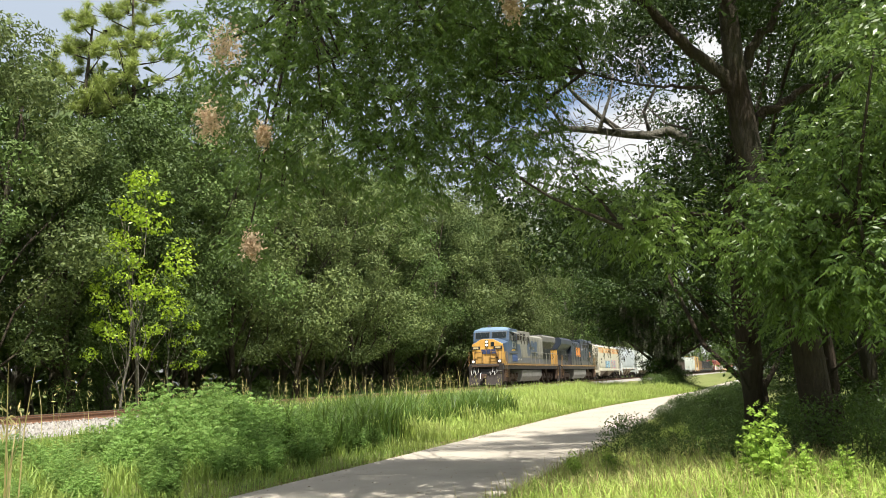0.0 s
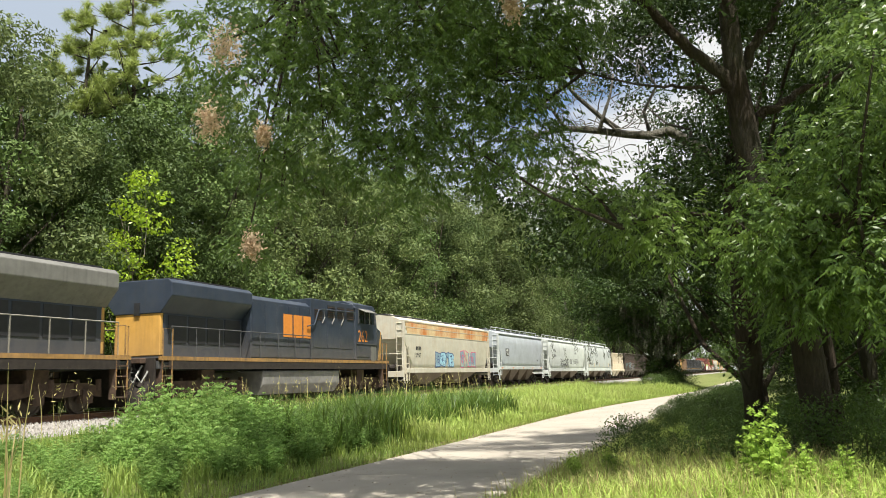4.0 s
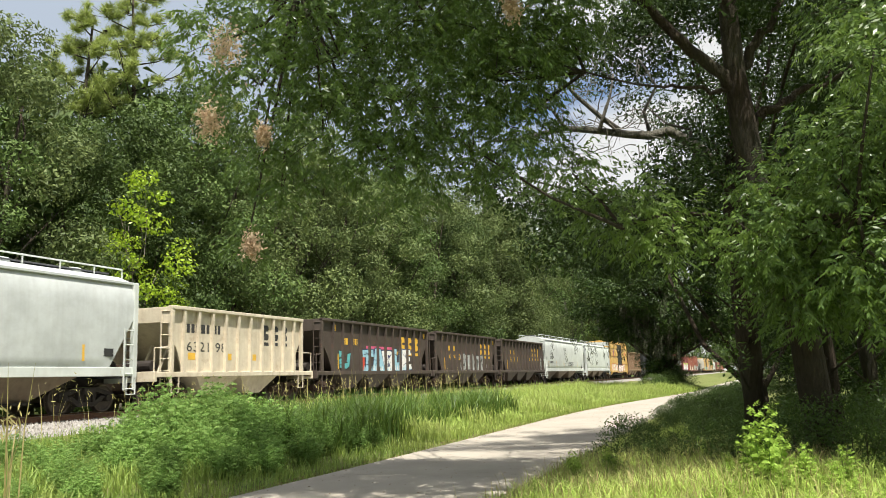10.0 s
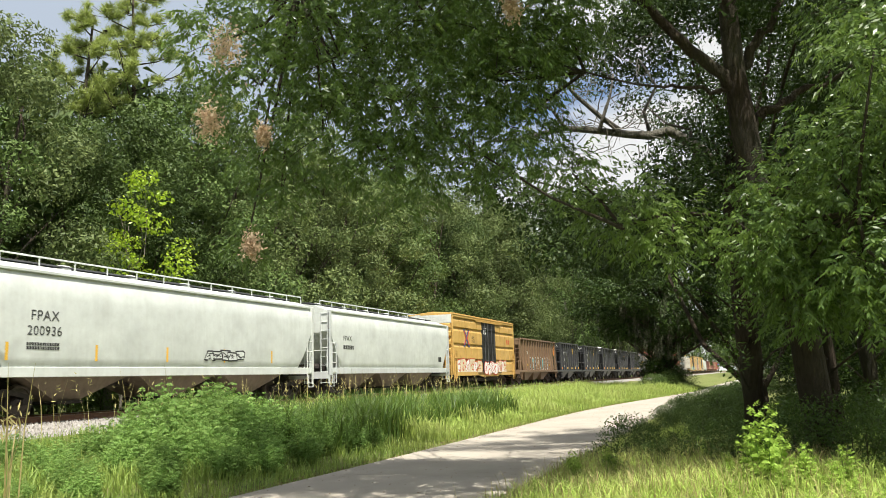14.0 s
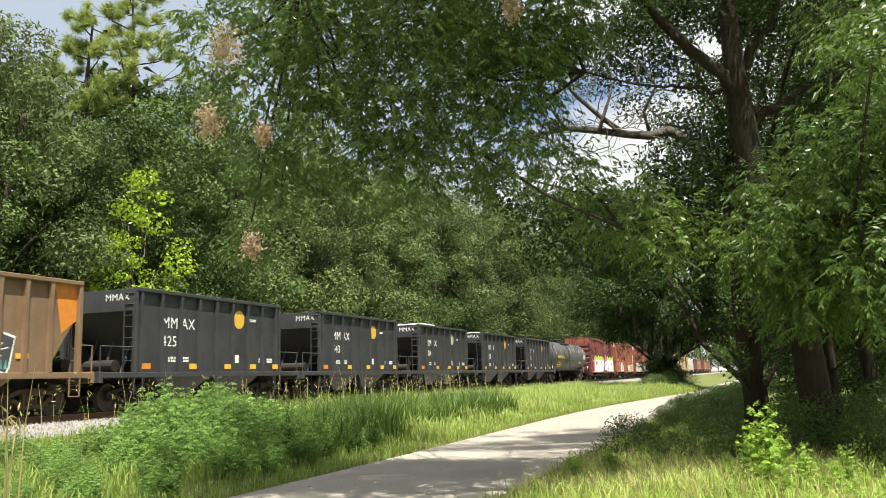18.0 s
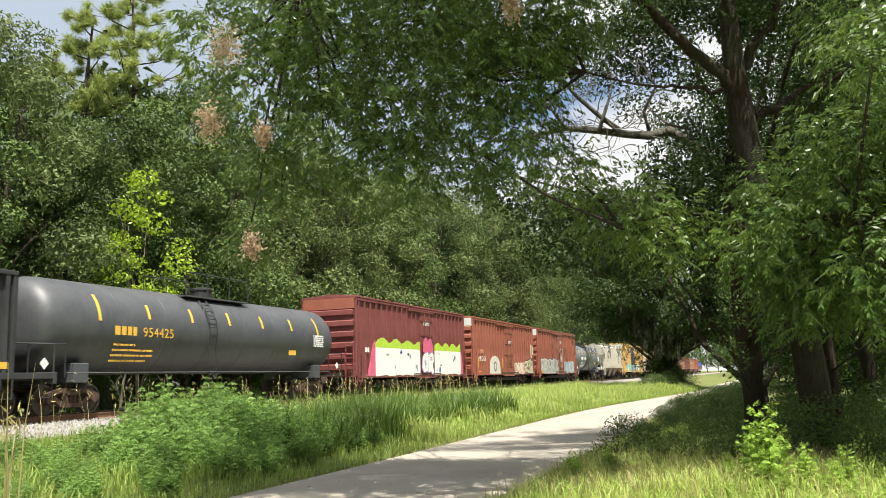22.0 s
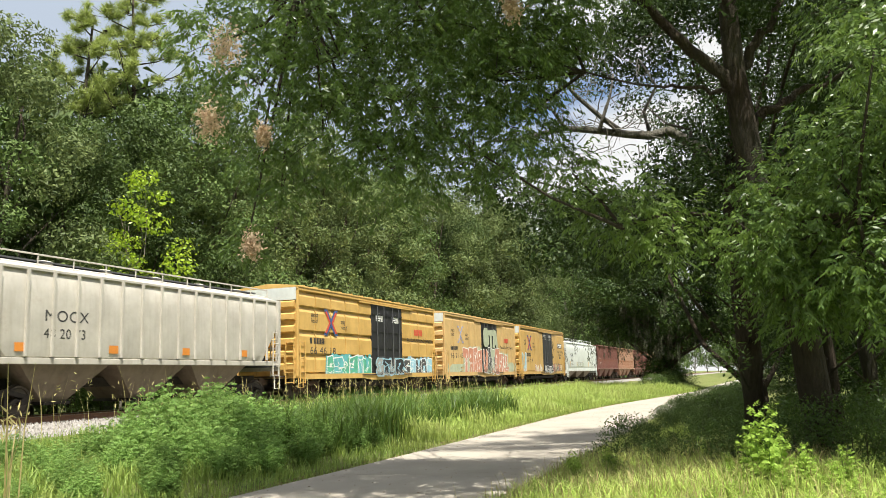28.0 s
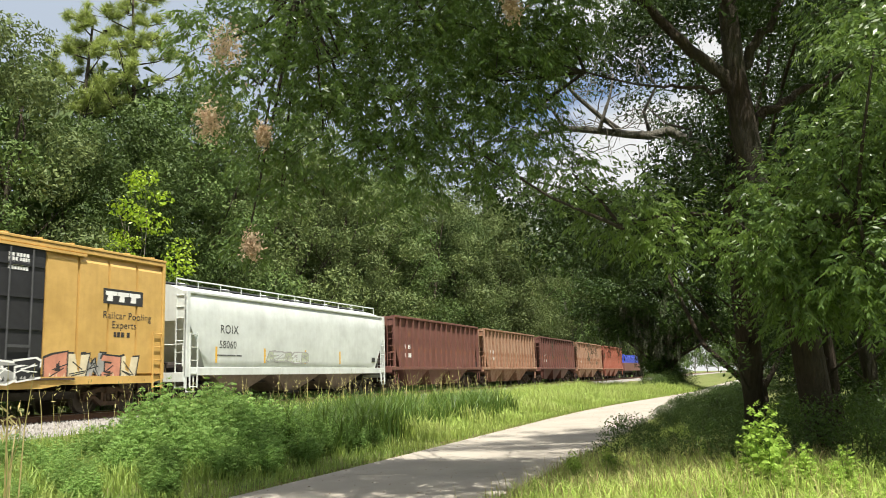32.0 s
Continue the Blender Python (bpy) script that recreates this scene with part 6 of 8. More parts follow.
for i in range(4):
    patch(h, M_ORANGE, 1.6 + i * 3.6, 2.0 + i * 3.6, 1.85, 2.1, -1.514, "reflector")

# clean white hopper
h = covered_hopper(521.4, 16.9, "clean white covered hopper car with a railed roof", P_WHITE)
text(h, "ROIX", 0.34, M_BLACK, 2.0, 2.72, NEAR)
text(h, "58060", 0.30, M_BLACK, 1.95, 2.15, NEAR)
bars(h, M_BLACK, 1.8, 1.8, NEAR, 1.6, 0.15, 1, fill=0.4)
graffiti(h, 5.2, 8.6, 1.65, 2.1, NEAR, [G_PALE, P_WHITE], G_SILVER, 5, 12, "faint grey graffiti")
for i in range(4):
    patch(h, M_YELLOW, 1.7 + i * 3.3, 1.82 + i * 3.3, 1.6, 2.2, NEAR)
patch(h, M_BLACK, 15.2, 15.6, 1.7, 1.95, NEAR)


# ---------- open hoppers ----------
def open_hopper(front, length, label, mat, top=3.7, bottom=1.13, posts=12, end=1.35, load=None, overhang=0.55, deep_post=0.13, heap=0.0, end_mat=None, end_panel=0.55, trucks_rust=True, name="open_hopper_car"):
    """An open-top hopper: ribbed sides, sloped ends over open platforms."""
    th = new_car(name, label, "hopper car", front)
    L = length
    yo = 1.60
    yi = yo - deep_post
    for s in (-1, 1):
        poly = [(end, bottom), (L - end, bottom), (L - end * 0.55, bottom + 0.9), (L - 0.02, top - end_panel - 0.35), (L - 0.02, top - 0.02), (0.02, top - 0.02), (0.02, top - end_panel - 0.35), (end * 0.55, bottom + 0.9)]
        y0, y1 = sorted((s * yi, s * (yi - 0.05)))
        part("side_sheet", Mesh().prism(poly, y0, y1), mat, th)
        y0, y1 = sorted((s * (yi - 0.06), s * (yo + 0.02)))
        part("top_chord", Mesh().box(0, L, y0, y1, top - 0.09, top + 0.04), mat, th, bevel=0.02)
        y0, y1 = sorted((s * (yi - 0.06), s * yo))
        part("side_sill", Mesh().box(-overhang, L + overhang, y0, y1, bottom - 0.05, bottom + 0.13), mat, th, bevel=0.02)
        y0, y1 = sorted((s * (yi + 0.002), s * yo))
        pm = Mesh().prism([(-0.07, bottom + 0.13), (0.07, bottom + 0.13), (0.045, top - 0.55), (0.07, top - 0.09), (-0.07, top - 0.09), (-0.045, top - 0.55)], y0, y1).data("side_post", mat)
        for i in range(posts):
            x = end * 0.9 + (L - 1.8 * end) * i / (posts - 1)
            part("side_post", pm, None, th, loc=(x, 0, 0))
        for x in (0.0, L - 0.14):
            y0, y1 = sorted((s * (yo - 0.16), s * yo))
            part("corner_post", Mesh().box(x, x + 0.14, y0, y1, bottom, top), end_mat or mat, th, bevel=0.015)
    for s, x in ((-1, 0.0), (1, L)):
        xi = x - s * 0.06
        part("end_panel", Mesh().box(min(x, xi), max(x, xi), -yo + 0.14, yo - 0.14, top - end_panel, top), end_mat or mat, th, bevel=0.015)
        a, b = (x - s * 0.06, top - end_panel), (x - s * (end + 1.5), bottom + 0.1)
        part("slope_sheet", Mesh().prism([a, b, (b[0] - s * 0.06, b[1]), (a[0] - s * 0.06, a[1])], -yi + 0.05, yi - 0.05), mat, th)
        for y in (-0.75, 0.0, 0.75):
            part("slope_strut", Mesh().cyl((x - s * 0.25, y, bottom), (x - s * 0.9, y, top - end_panel - 0.75), 0.05, n=6), mat, th)
        e0, e1 = sorted((x + s * overhang, x - s * 0.7))
        part("end_platform", Mesh().box(e0, e1, -yo + 0.1, yo - 0.1, bottom - 0.08, bottom), STEEL, th)
        part("end_sill", Mesh().box(x + s * overhang - 0.07, x + s * overhang + 0.07, -yo, yo, bottom - 0.2, bottom + 0.15), end_mat or mat, th, bevel=0.015)
        ladder(th, "ladder", end_mat or mat, x + s * 0.02, -yo + 0.06, bottom - 0.3, top - 0.1, 0.4, "y")
        part("end_rail", Mesh().tube([(x + s * overhang, -yo + 0.08, bottom), (x + s * overhang, -yo + 0.08, bottom + 0.95), (x + s * 0.02, -yo + 0.08, bottom + 0.95)], 0.025, 6), end_mat or mat, th)
        part("brake_cylinder", Mesh().cyl((x + s * 0.1, -0.9, bottom + 0.35), (x + s * 0.1, 0.3, bottom + 0.35), 0.2, n=12), STEEL, th)
        part("brake_valve", Mesh().box(min(x, x - s * 0.5), max(x, x - s * 0.5), 0.3, 0.9, bottom, bottom + 0.45), STEEL_BROWN, th, bevel=0.02)
        add_coupler(th, x + s * overhang, s)
        stirrup(th, end_mat or mat, x + 0.02 if s < 0 else x - 0.42, -1.58)
    part("centre_sill", Mesh().box(-overhang, L + overhang, -0.28, 0.28, 0.82, bottom - 0.06), STEEL, th)
    bays = 3 if L > 11 else 2
    x0, x1 = end + 0.9, L - end - 0.9
    w = (x1 - x0) / bays
    for i in range(bays):
        a, b = x0 + w * i, x0 + w * (i + 1)
        c = (a + b) / 2
        g = Mesh().add([(a, -1.35, bottom), (b, -1.35, bottom), (b, 1.35, bottom), (a, 1.35, bottom), (c - 0.5, -1.0, 0.40), (c + 0.5, -1.0, 0.40), (c + 0.5, 1.0, 0.40), (c - 0.5, 1.0, 0.40)],
                       [(0, 1, 2, 3), (7, 6, 5, 4), (0, 4, 5, 1), (1, 5, 6, 2), (2, 6, 7, 3), (3, 7, 4, 0)])
        part("hopper_bay", g, mat, th)
    if load:
        r = np.random.default_rng(int(front))
        nx, ny = 18, 7
        m = Mesh()
        vs = [(0.3 + (L - 0.6) * i / nx, -yi + 0.08 + (2 * yi - 0.16) * j / ny, top - 0.12 + heap * math.sin(math.pi * i / nx) ** 0.6 * math.sin(math.pi * j / ny) + float(r.normal()) * 0.025) for i in range(nx + 1) for j in range(ny + 1)]
        fs = [(i * (ny + 1) + j, (i + 1) * (ny + 1) + j, (i + 1) * (ny + 1) + j + 1, i * (ny + 1) + j + 1) for i in range(nx) for j in range(ny)]
        part("load", m.add(vs, fs), load, th, "crushed stone heaped in the hopper", smooth=True)
    xo = (0.55, L - 0.55) if L < 11 else (1.2, L - 1.2)
    add_trucks(th, xo, trucks_rust)
    return th


SIDE = -1.472


def end_posts(length, bay, posts=12, end=1.3):
    """x just behind a side post."""
    return end * 0.9 + (length - 1.8 * end) * bay / (posts - 1) + 0.12


h = open_hopper(177.6, 8.95, "faded cream open hopper car with rust stains", P_CREAM, 3.55, 1.13, 10, 0.8, AGGREGATE, 0.8)
logo_blocks(h, M_BLACK, 5.9, 2.55, 0.62, 0.42, SIDE, M_BLACK, 0.75)
bars(h, M_BLACK, 0.95, 2.65, SIDE, 2.0, 0.36, 1, fill=0.9)
text(h, "6321 98", 0.36, M_BLACK, 0.95, 2.0, SIDE, wide=1.35)
for x in (1.05, 3.3, 5.0):
    patch(h, M_YELLOW, x, x + 0.4, 1.7, 1.95, SIDE, "reflector")

for front, length, num, seed in ((188.3, 13.35, None, 1), (203.0, 12.8, "34 94 42", 2), (217.4, 13.2, "34 93 21", 3)):
    lab = {1: "brown open hopper car with pale blue graffiti and yellow marks", 2: "brown open hopper car with silver graffiti and yellow marks", 3: "dull brown open hopper car with yellow marks"}[seed]
    h = open_hopper(front, length, lab, P_BROWN, 3.72, 1.13, 12, 1.3, None, 0.45)
    logo_blocks(h, M_YELLOW, end_posts(length, 8) + 0.02, 2.4, 0.78, 0.64, SIDE, M_YELLOW, (length - 1.8 * 1.3) / 11 / 0.64 - 1)
    bars(h, M_YELLOW, end_posts(length, 1), 2.55, SIDE, 0.6, 0.36, 1, fill=0.9)
    bars(h, M_YELLOW, end_posts(length, 2), 2.55, SIDE, 0.6, 0.36, 1, fill=0.9)
    if num:
        for k, pair in enumerate(num.split()):
            text(h, pair, 0.40, M_YELLOW, end_posts(length, 1 + k), 1.98, SIDE, wide=1.15)
    patch(h, M_YELLOW, 1.2, 1.6, 3.2, 3.5, SIDE, "reflector")
    patch(h, M_YELLOW, length - 0.55, length - 0.3, 3.2, 3.5, SIDE, "reflector")
    patch(h, M_YELLOW, 1.75, 1.85, 1.35, 2.1, SIDE)
    patch(h, M_YELLOW, length - 1.15, length - 1.05, 1.35, 2.1, SIDE)
    patch(h, M_WHITE, length - 2.2, length - 1.9, 1.4, 1.7, SIDE)
    bars(h, M_YELLOW, length - 4.8, 2.05, SIDE, 0.5, 0.3, 2)
    if seed == 1:
        graffiti(h, 1.75, 2.9, 1.3, 2.25, SIDE - 0.01, [G_TEAL], M_BLACK, 1, 21)
        graffiti(h, 4.55, 10.75, 1.22, 2.5, SIDE - 0.01, [G_SKY, G_SKY, M_WHITE, G_SKY, M_WHITE], M_NAVY, 5, 22, kinds="TABUE")
        patch(h, M_RED, 4.3, 4.7, 1.3, 2.0, SIDE - 0.01, "spray_patch")
        patch(h, G_PINK, 4.9, 8.3, 2.42, 2.56, SIDE - 0.004, "spray_patch")
    if seed == 2:
        graffiti(h, 4.85, 10.0, 1.22, 2.4, SIDE - 0.01, [G_SILVER, P_GREY, G_SILVER], DARK_GREY, 6, 23)

h = open_hopper(284.8, 13.0, "tan brown open hopper car with an orange end and graffiti", P_TAN, 3.97, 1.13, 13, 1.3, None, 0.5)
for x in (12.15,):
    part("orange_end", Mesh().prism([(12.3, 2.4), (12.98, 2.9), (12.98, 3.9), (12.0, 3.9)], -1.478, -1.4725), M_ORANGE, h, "orange painted corner")
patch(h, M_WHITE, 2.2, 2.75, 2.65, 2.95, SIDE, "stencil_panel")
graffiti(h, 3.6, 10.5, 1.3, 2.45, SIDE - 0.01, [DARK_GREY, G_TEAL, DARK_GREY, P_TAN], M_WHITE, 9, 25)
for x in (2.3, 6.4, 10.7):
    patch(h, M_YELLOW, x, x + 0.45, 1.65, 1.8, SIDE - 0.02, "reflector")

for k, (front, num, heap) in enumerate(((300.1, "425", 0.25), (312.4, "543", 0.12), (324.5, "204", 0.45), (336.8, "528", 0.38), (348.9, "541", 0.1))):
    h = open_hopper(front, 8.9, ("black open hopper car heaped with pale crushed stone" if heap > 0.2 else "black open hopper car with a yellow disc"), P_BLACK, 4.03, 1.13, 9, 0.35, AGGREGATE, 1.45, 0.12, heap, None, 0.75, False)
    text(h, "MM", 0.40, M_WHITE, 1.44, 2.78, SIDE - 0.012, wide=0.95)
    text(h, "AX", 0.40, M_WHITE, 2.48, 2.78, SIDE - 0.012, wide=0.95)
    text(h, num, 0.38, M_WHITE, 1.44, 2.15, SIDE - 0.012, wide=0.95)
    d = Mesh().lathe([(0, 0.36), (0.004, 0.36)], 20, "y", 6.0, SIDE - 0.014, 3.3)
    part("disc", d, G_PALE if num == "204" else M_YELLOW, h, "plain painted disc")
    bars(h, M_WHITE, 6.7, 3.25, SIDE - 0.012, 0.5, 0.12, 2)
    for x in (0.35, 2.8, 4.9, 6.6, 8.25):
        patch(h, M_YELLOW if x != 0.35 else M_ORANGE, x, x + 0.42, 1.36, 1.55, -1.602, "reflector")
    for x in (1.8, 2.5, 7.4, 8.0):
        bars(h, M_WHITE, x, 1.6, SIDE - 0.012, 0.4, 0.2, 2)
    patch(h, M_WHITE, 5.75, 6.0, 1.6, 1.9, SIDE - 0.012, "stencil_panel")
    text(h, "MMAX", 0.24, M_WHITE, 0.0, 0.0, 0.0).matrix_basis = pose(-0.005, -0.3, 3.65, 90, 0, -90)


# rust-brown hoppers at the tail
for k, (front, length, mat, lab) in enumerate(((539.6, 14.9, P_RUSTY, "rust brown open hopper car with ribbed sides"), (556.0, 14.6, P_RUSTY2, "hopper car streaked with rust over cream paint"),
                                               (572.8, 14.8, P_RUSTY, "rust brown open hopper car in the train's tail"), (589.6, 14.8, P_RUSTY2, "rust streaked hopper car near the train's tail"), (606.4, 14.8, P_ORANGE_RED, "orange brown hopper car near the train's tail"))):
    h = open_hopper(front, length, lab, mat, 4.35, 1.36, 15, 1.0, None, 0.5)
    bars(h, M_WHITE, 1.7, 2.5, SIDE, 0.8, 0.3, 1)
    bars(h, M_WHITE, 1.7, 2.0, SIDE, 1.0, 0.3, 1)


# ---------- boxcars ----------
def boxcar(front, length, label, mat, style, door_mat, top=5.08, bottom=0.92, doors=None, end_top=None, roof_mat=None, n_ribs=22):
    th = new_car("boxcar", label, "boxcar", front)
    L = length
    ys = 1.50
    part("body", Mesh().box(0.06, L - 0.06, -ys + (0.03 if style != "ribs" else 0), ys - (0.03 if style != "ribs" else 0), bottom + 0.05, top - 0.04), mat, th)
    roof = Mesh().prism([(-1.62, top - 0.06), (-1.62, top + 0.02), (0, top + 0.16), (1.62, top + 0.02), (1.62, top - 0.06)], 0, L, "x")
    part("roof", roof, roof_mat or mat, th, bevel=0.015)
    rr = Mesh().prism([(-1.58, top + 0.026), (0, top + 0.166), (1.58, top + 0.026), (1.58, top + 0.07), (0, top + 0.21), (-1.58, top + 0.07)], -0.04, 0.04, "x").data("roof_rib", roof_mat or mat)
    for i in range(14):
        part("roof_rib", rr, None, th, loc=(L * (i + 0.5) / 14, 0, 0))
    d0, d1 = doors
    for s in (-1, 1):
        y0, y1 = sorted((s * (ys + 0.002), s * 1.60))
        part("side_sill", Mesh().prism([(0.0, bottom + 0.12), (0.6, bottom - 0.02), (d0 - 0.8, bottom - 0.02), (d0, bottom - 0.12), (d1, bottom - 0.12), (d1 + 0.8, bottom - 0.02), (L - 0.6, bottom - 0.02), (L, bottom + 0.12), (L, bottom + 0.22), (0, bottom + 0.22)], y0, y1), mat, th)
        part("top_chord", Mesh().box(0, L, y0, y1, top - 0.20, top - 0.07), mat, th, bevel=0.015)
        for x in (0.0, L - 0.12):
            part("corner_post", Mesh().box(x, x + 0.12, y0, y1, bottom + 0.2, top - 0.1), mat, th, bevel=0.015)
        if style == "ribs":
            y0, y1 = sorted((s * (ys + 0.002), s * 1.585))
            rm = Mesh().prism([(-0.055, bottom + 0.22), (0.055, bottom + 0.22), (0.055, top - 0.45), (0.075, top - 0.2), (-0.075, top - 0.2), (-0.055, top - 0.45)], y0, y1).data("side_post", mat)
            for i in range(n_ribs):
                x = 0.35 + (L - 0.7) * i / (n_ribs - 1)
                if not (d0 - 0.1 < x < d1 + 0.1):
                    part("side_post", rm, None, th, loc=(x, 0, 0))
        else:
            # wide panels with stamped, outward sloping steps
            n = 11
            edges = [0.12 + (d0 - 0.12) * i / 5 for i in range(6)], [d1 + (L - 0.12 - d1) * i / 4 for i in range(5)]
            rows = ((bottom + 0.24, 2.02), (2.02, 3.06), (3.06, 4.16), (4.16, top - 0.22)) if style == "waffle" else ((bottom + 0.24, top - 0.22),)
            for es in edges:
                for a, b in zip(es, es[1:]):
                    for z0, z1 in rows:
                        pm = Mesh()
                        q = [(s * (ys - 0.02), z0 + 0.04), (s * (ys + 0.078), z0 + 0.06), (s * (ys + 0.072), z1 - 0.24), (s * (ys - 0.02), z1 - 0.03)]
                        pm.prism(q, a + 0.05, b - 0.05, "x")
                        part("side_panel", pm, mat, th)
        # doors
        n = 2 if d1 - d0 > 3 else 1
        w = (d1 - d0) / n
        for i in range(n):
            a, b = d0 + w * i + 0.015, d0 + w * (i + 1) - 0.015
            y0, y1 = sorted((s * (ys + 0.01), s * 1.575))
            dr = part("door", Mesh().box(a, b, y0, y1, bottom + 0.2, top - 0.28), door_mat, th, "heavy sliding door with locking rods", bevel=0.012)
            y2, y3 = sorted((s * 1.577, s * 1.61))
            for z in (1.55, 2.45, 3.35, 4.25):
                part("door_rib", Mesh().box(a + 0.04, b - 0.04, y2, y3, z, z + 0.08), door_mat, dr)
            yr = s * 1.635
            for fx in (0.3, 0.72):
                part("locking_rod", Mesh().cyl((a + w * fx, yr, bottom + 0.15), (a + w * fx, yr, top - 0.35), 0.025, n=6), door_mat if style == "ribs" else DARK_GREY, dr)
            part("door_handle", Mesh().box(a + w * 0.3, a + w * 0.72, min(yr, yr + s * 0.03), max(yr, yr + s * 0.03), 1.95, 2.03), DARK_GREY, dr)
        y0, y1 = sorted((s * 1.52, s * 1.64))
        part("door_track", Mesh().box(d0 - (d1 - d0) * 0.9 if n == 1 else d0 - 1.5, d1 + (0.1 if n == 1 else 1.5), y0, y1, top - 0.30, top - 0.22), mat, th)
        part("lower_door_track", Mesh().box(d0 - 1.2, d1 + 1.2, y0, y1, bottom + 0.12, bottom + 0.18), STEEL_BROWN, th)
    # corrugated ends
    for s, x in ((-1, 0.06), (1, L - 0.06)):
        for i in range(6):
            z = bottom + 0.35 + i * 0.56
            part("end_corrugation", Mesh().prism([(x, z), (x + s * 0.13, z + 0.08), (x + s * 0.13, z + 0.30), (x, z + 0.38)], -ys + 0.06, ys - 0.06), mat, th)
        if end_top:
            part("end_cap_panel", Mesh().box(min(x, x + s * 0.07), max(x, x + s * 0.07), -ys + 0.01, ys - 0.01, top - 0.62, top - 0.06), end_top, th, "pale reflective end panel")
        ladder(th, "end_ladder", mat, x + s * 0.16, -ys + 0.05, bottom - 0.2, 2.6, 0.42, "y", 4)
        ladder(th, "side_ladder", mat, (0.15 if s < 0 else L - 0.6), -1.64, bottom - 0.2, 2.6, 0.42, "x", 4)
        e0, e1 = sorted((x, x + s * 0.45))
        part("end_platform", Mesh().box(e0, e1, -0.9, 0.9, 1.02, 1.08), STEEL_BROWN, th)
        part("brake_rail", Mesh().tube([(x + s * 0.4, -1.1, 1.1), (x + s * 0.4, -1.1, 2.0), (x + s * 0.4, 0.4, 2.0), (x + s * 0.4, 0.4, 1.1)], 0.022, 6), mat, th)
        add_coupler(th, x + s * 0.1, s)
        stirrup(th, mat, 0.1 if s < 0 else L - 0.5, -1.57)
    part("centre_sill", Mesh().box(-0.1, L + 0.1, -0.3, 0.3, 0.72, bottom + 0.04), STEEL, th)
    for x in (L * 0.32, L * 0.5, L * 0.68):
        part("cross_bearer", Mesh().box(x - 0.12, x + 0.12, -1.4, 1.4, 0.75, bottom + 0.04), STEEL, th)
    part("underframe", Mesh().box(3.4, L - 3.4, -1.05, 1.05, 0.48, 0.715).box(3.9, L - 3.9, -1.35, 1.35, 0.60, 0.712), STEEL, th, "grimy dark underframe")
    part("brake_reservoir", Mesh().cyl((L * 0.42, -0.9, 0.75), (L * 0.42 + 1.1, -0.9, 0.75), 0.18, n=10), STEEL, th)
    add_trucks(th, (1.9, L - 1.9), True)
    return th


RIB = -1.588
PAN = -1.562
h = boxcar(378.6, 16.6, "oxide red boxcar with white and lime green graffiti", P_RED, "ribs", P_RED, doors=(8.6, 10.6), end_top=P_ORANGE_RED, n_ribs=24)
for a, b, sd in ((2.2, 8.4, 31), (10.8, 15.6, 32)):
    r_ = random.Random(sd)
    low_ = [(a + (b - a) * i / 14, 1.0 + r_.uniform(-0.03, 0.06)) for i in range(15)]
    part("graffiti_ground", Mesh().prism(low_ + [(b, 2.5), (a, 2.5)], RIB - 0.03, RIB - 0.012), M_WHITE, h, "thick white sprayed letters run together")
    for k in range(7):
        x_, z_ = r_.uniform(a + 0.2, b - 0.5), r_.uniform(1.2, 2.3)
        w_, h_ = r_.uniform(0.08, 0.4), r_.uniform(0.12, 0.45)
        part("graffiti_mark", Mesh().prism([(x_, z_), (x_ + w_ * 0.5, z_ - h_ * 0.3), (x_ + w_, z_ + h_ * 0.2), (x_ + w_ * 0.7, z_ + h_ * 0.7), (x_ + w_ * 0.2, z_ + h_ * 0.6)], RIB - 0.036 - 0.001 * k, RIB - 0.0305), (M_BLUE, G_SILVER, DARK_GREY)[k % 3], h)
for a, b, sd in ((2.2, 8.4, 5), (10.8, 15.6, 6)):
    r_ = random.Random(sd)
    top_ = [(a + (b - a) * i / 18, 2.72 + 0.30 * abs(math.sin(i * 0.62)) + r_.uniform(-0.05, 0.05)) for i in range(19)]
    part("graffiti_crest", Mesh().prism([(a, 2.35), (b, 2.35)] + top_[::-1], RIB - 0.0285, RIB - 0.02), G_LIME, h, "lime green sprayed crest")
part("graffiti_glow", Mesh().prism([(1.2, 1.0), (2.2, 1.0), (2.2, 2.9), (1.9, 2.7)], RIB - 0.02, RIB - 0.012), G_PINK, h, "pink sprayed edge")
part("graffiti_glow", Mesh().prism([(15.6, 1.0), (16.2, 1.0), (15.9, 2.2), (15.6, 2.7)], RIB - 0.02, RIB - 0.012), G_PINK, h, "pink sprayed edge")
part("graffiti_glow", Mesh().prism([(8.75, 2.35), (10.45, 2.35), (10.4, 2.9), (10.0, 3.25), (9.6, 3.05), (9.3, 3.3), (8.8, 3.0)], -1.66, -1.652), G_PINK, h, "pink sprayed patch")
graffiti(h, 8.7, 10.5, 1.1, 2.35, -1.66, [M_WHITE], G_PURPLE, 2, 33)
bars(h, M_WHITE, 9.1, 4.0, -1.58, 1.0, 0.35, 3)
bars(h, M_WHITE, 1.0, 2.2, RIB, 0.5, 0.3, 1)

h = boxcar(397.1, 16.8, "faded orange-red boxcar with a rounded white tag", P_ORANGE_RED, "ribs", P_ORANGE_RED, doors=(7.9, 10.2), end_top=P_WHITE, n_ribs=24)
text(h, "18 265", 0.36, M_WHITE, 1.15, 1.95, RIB, wide=1.1)
bars(h, G_SALMON, 1.1, 2.5, RIB, 1.2, 0.3, 1, fill=0.9)
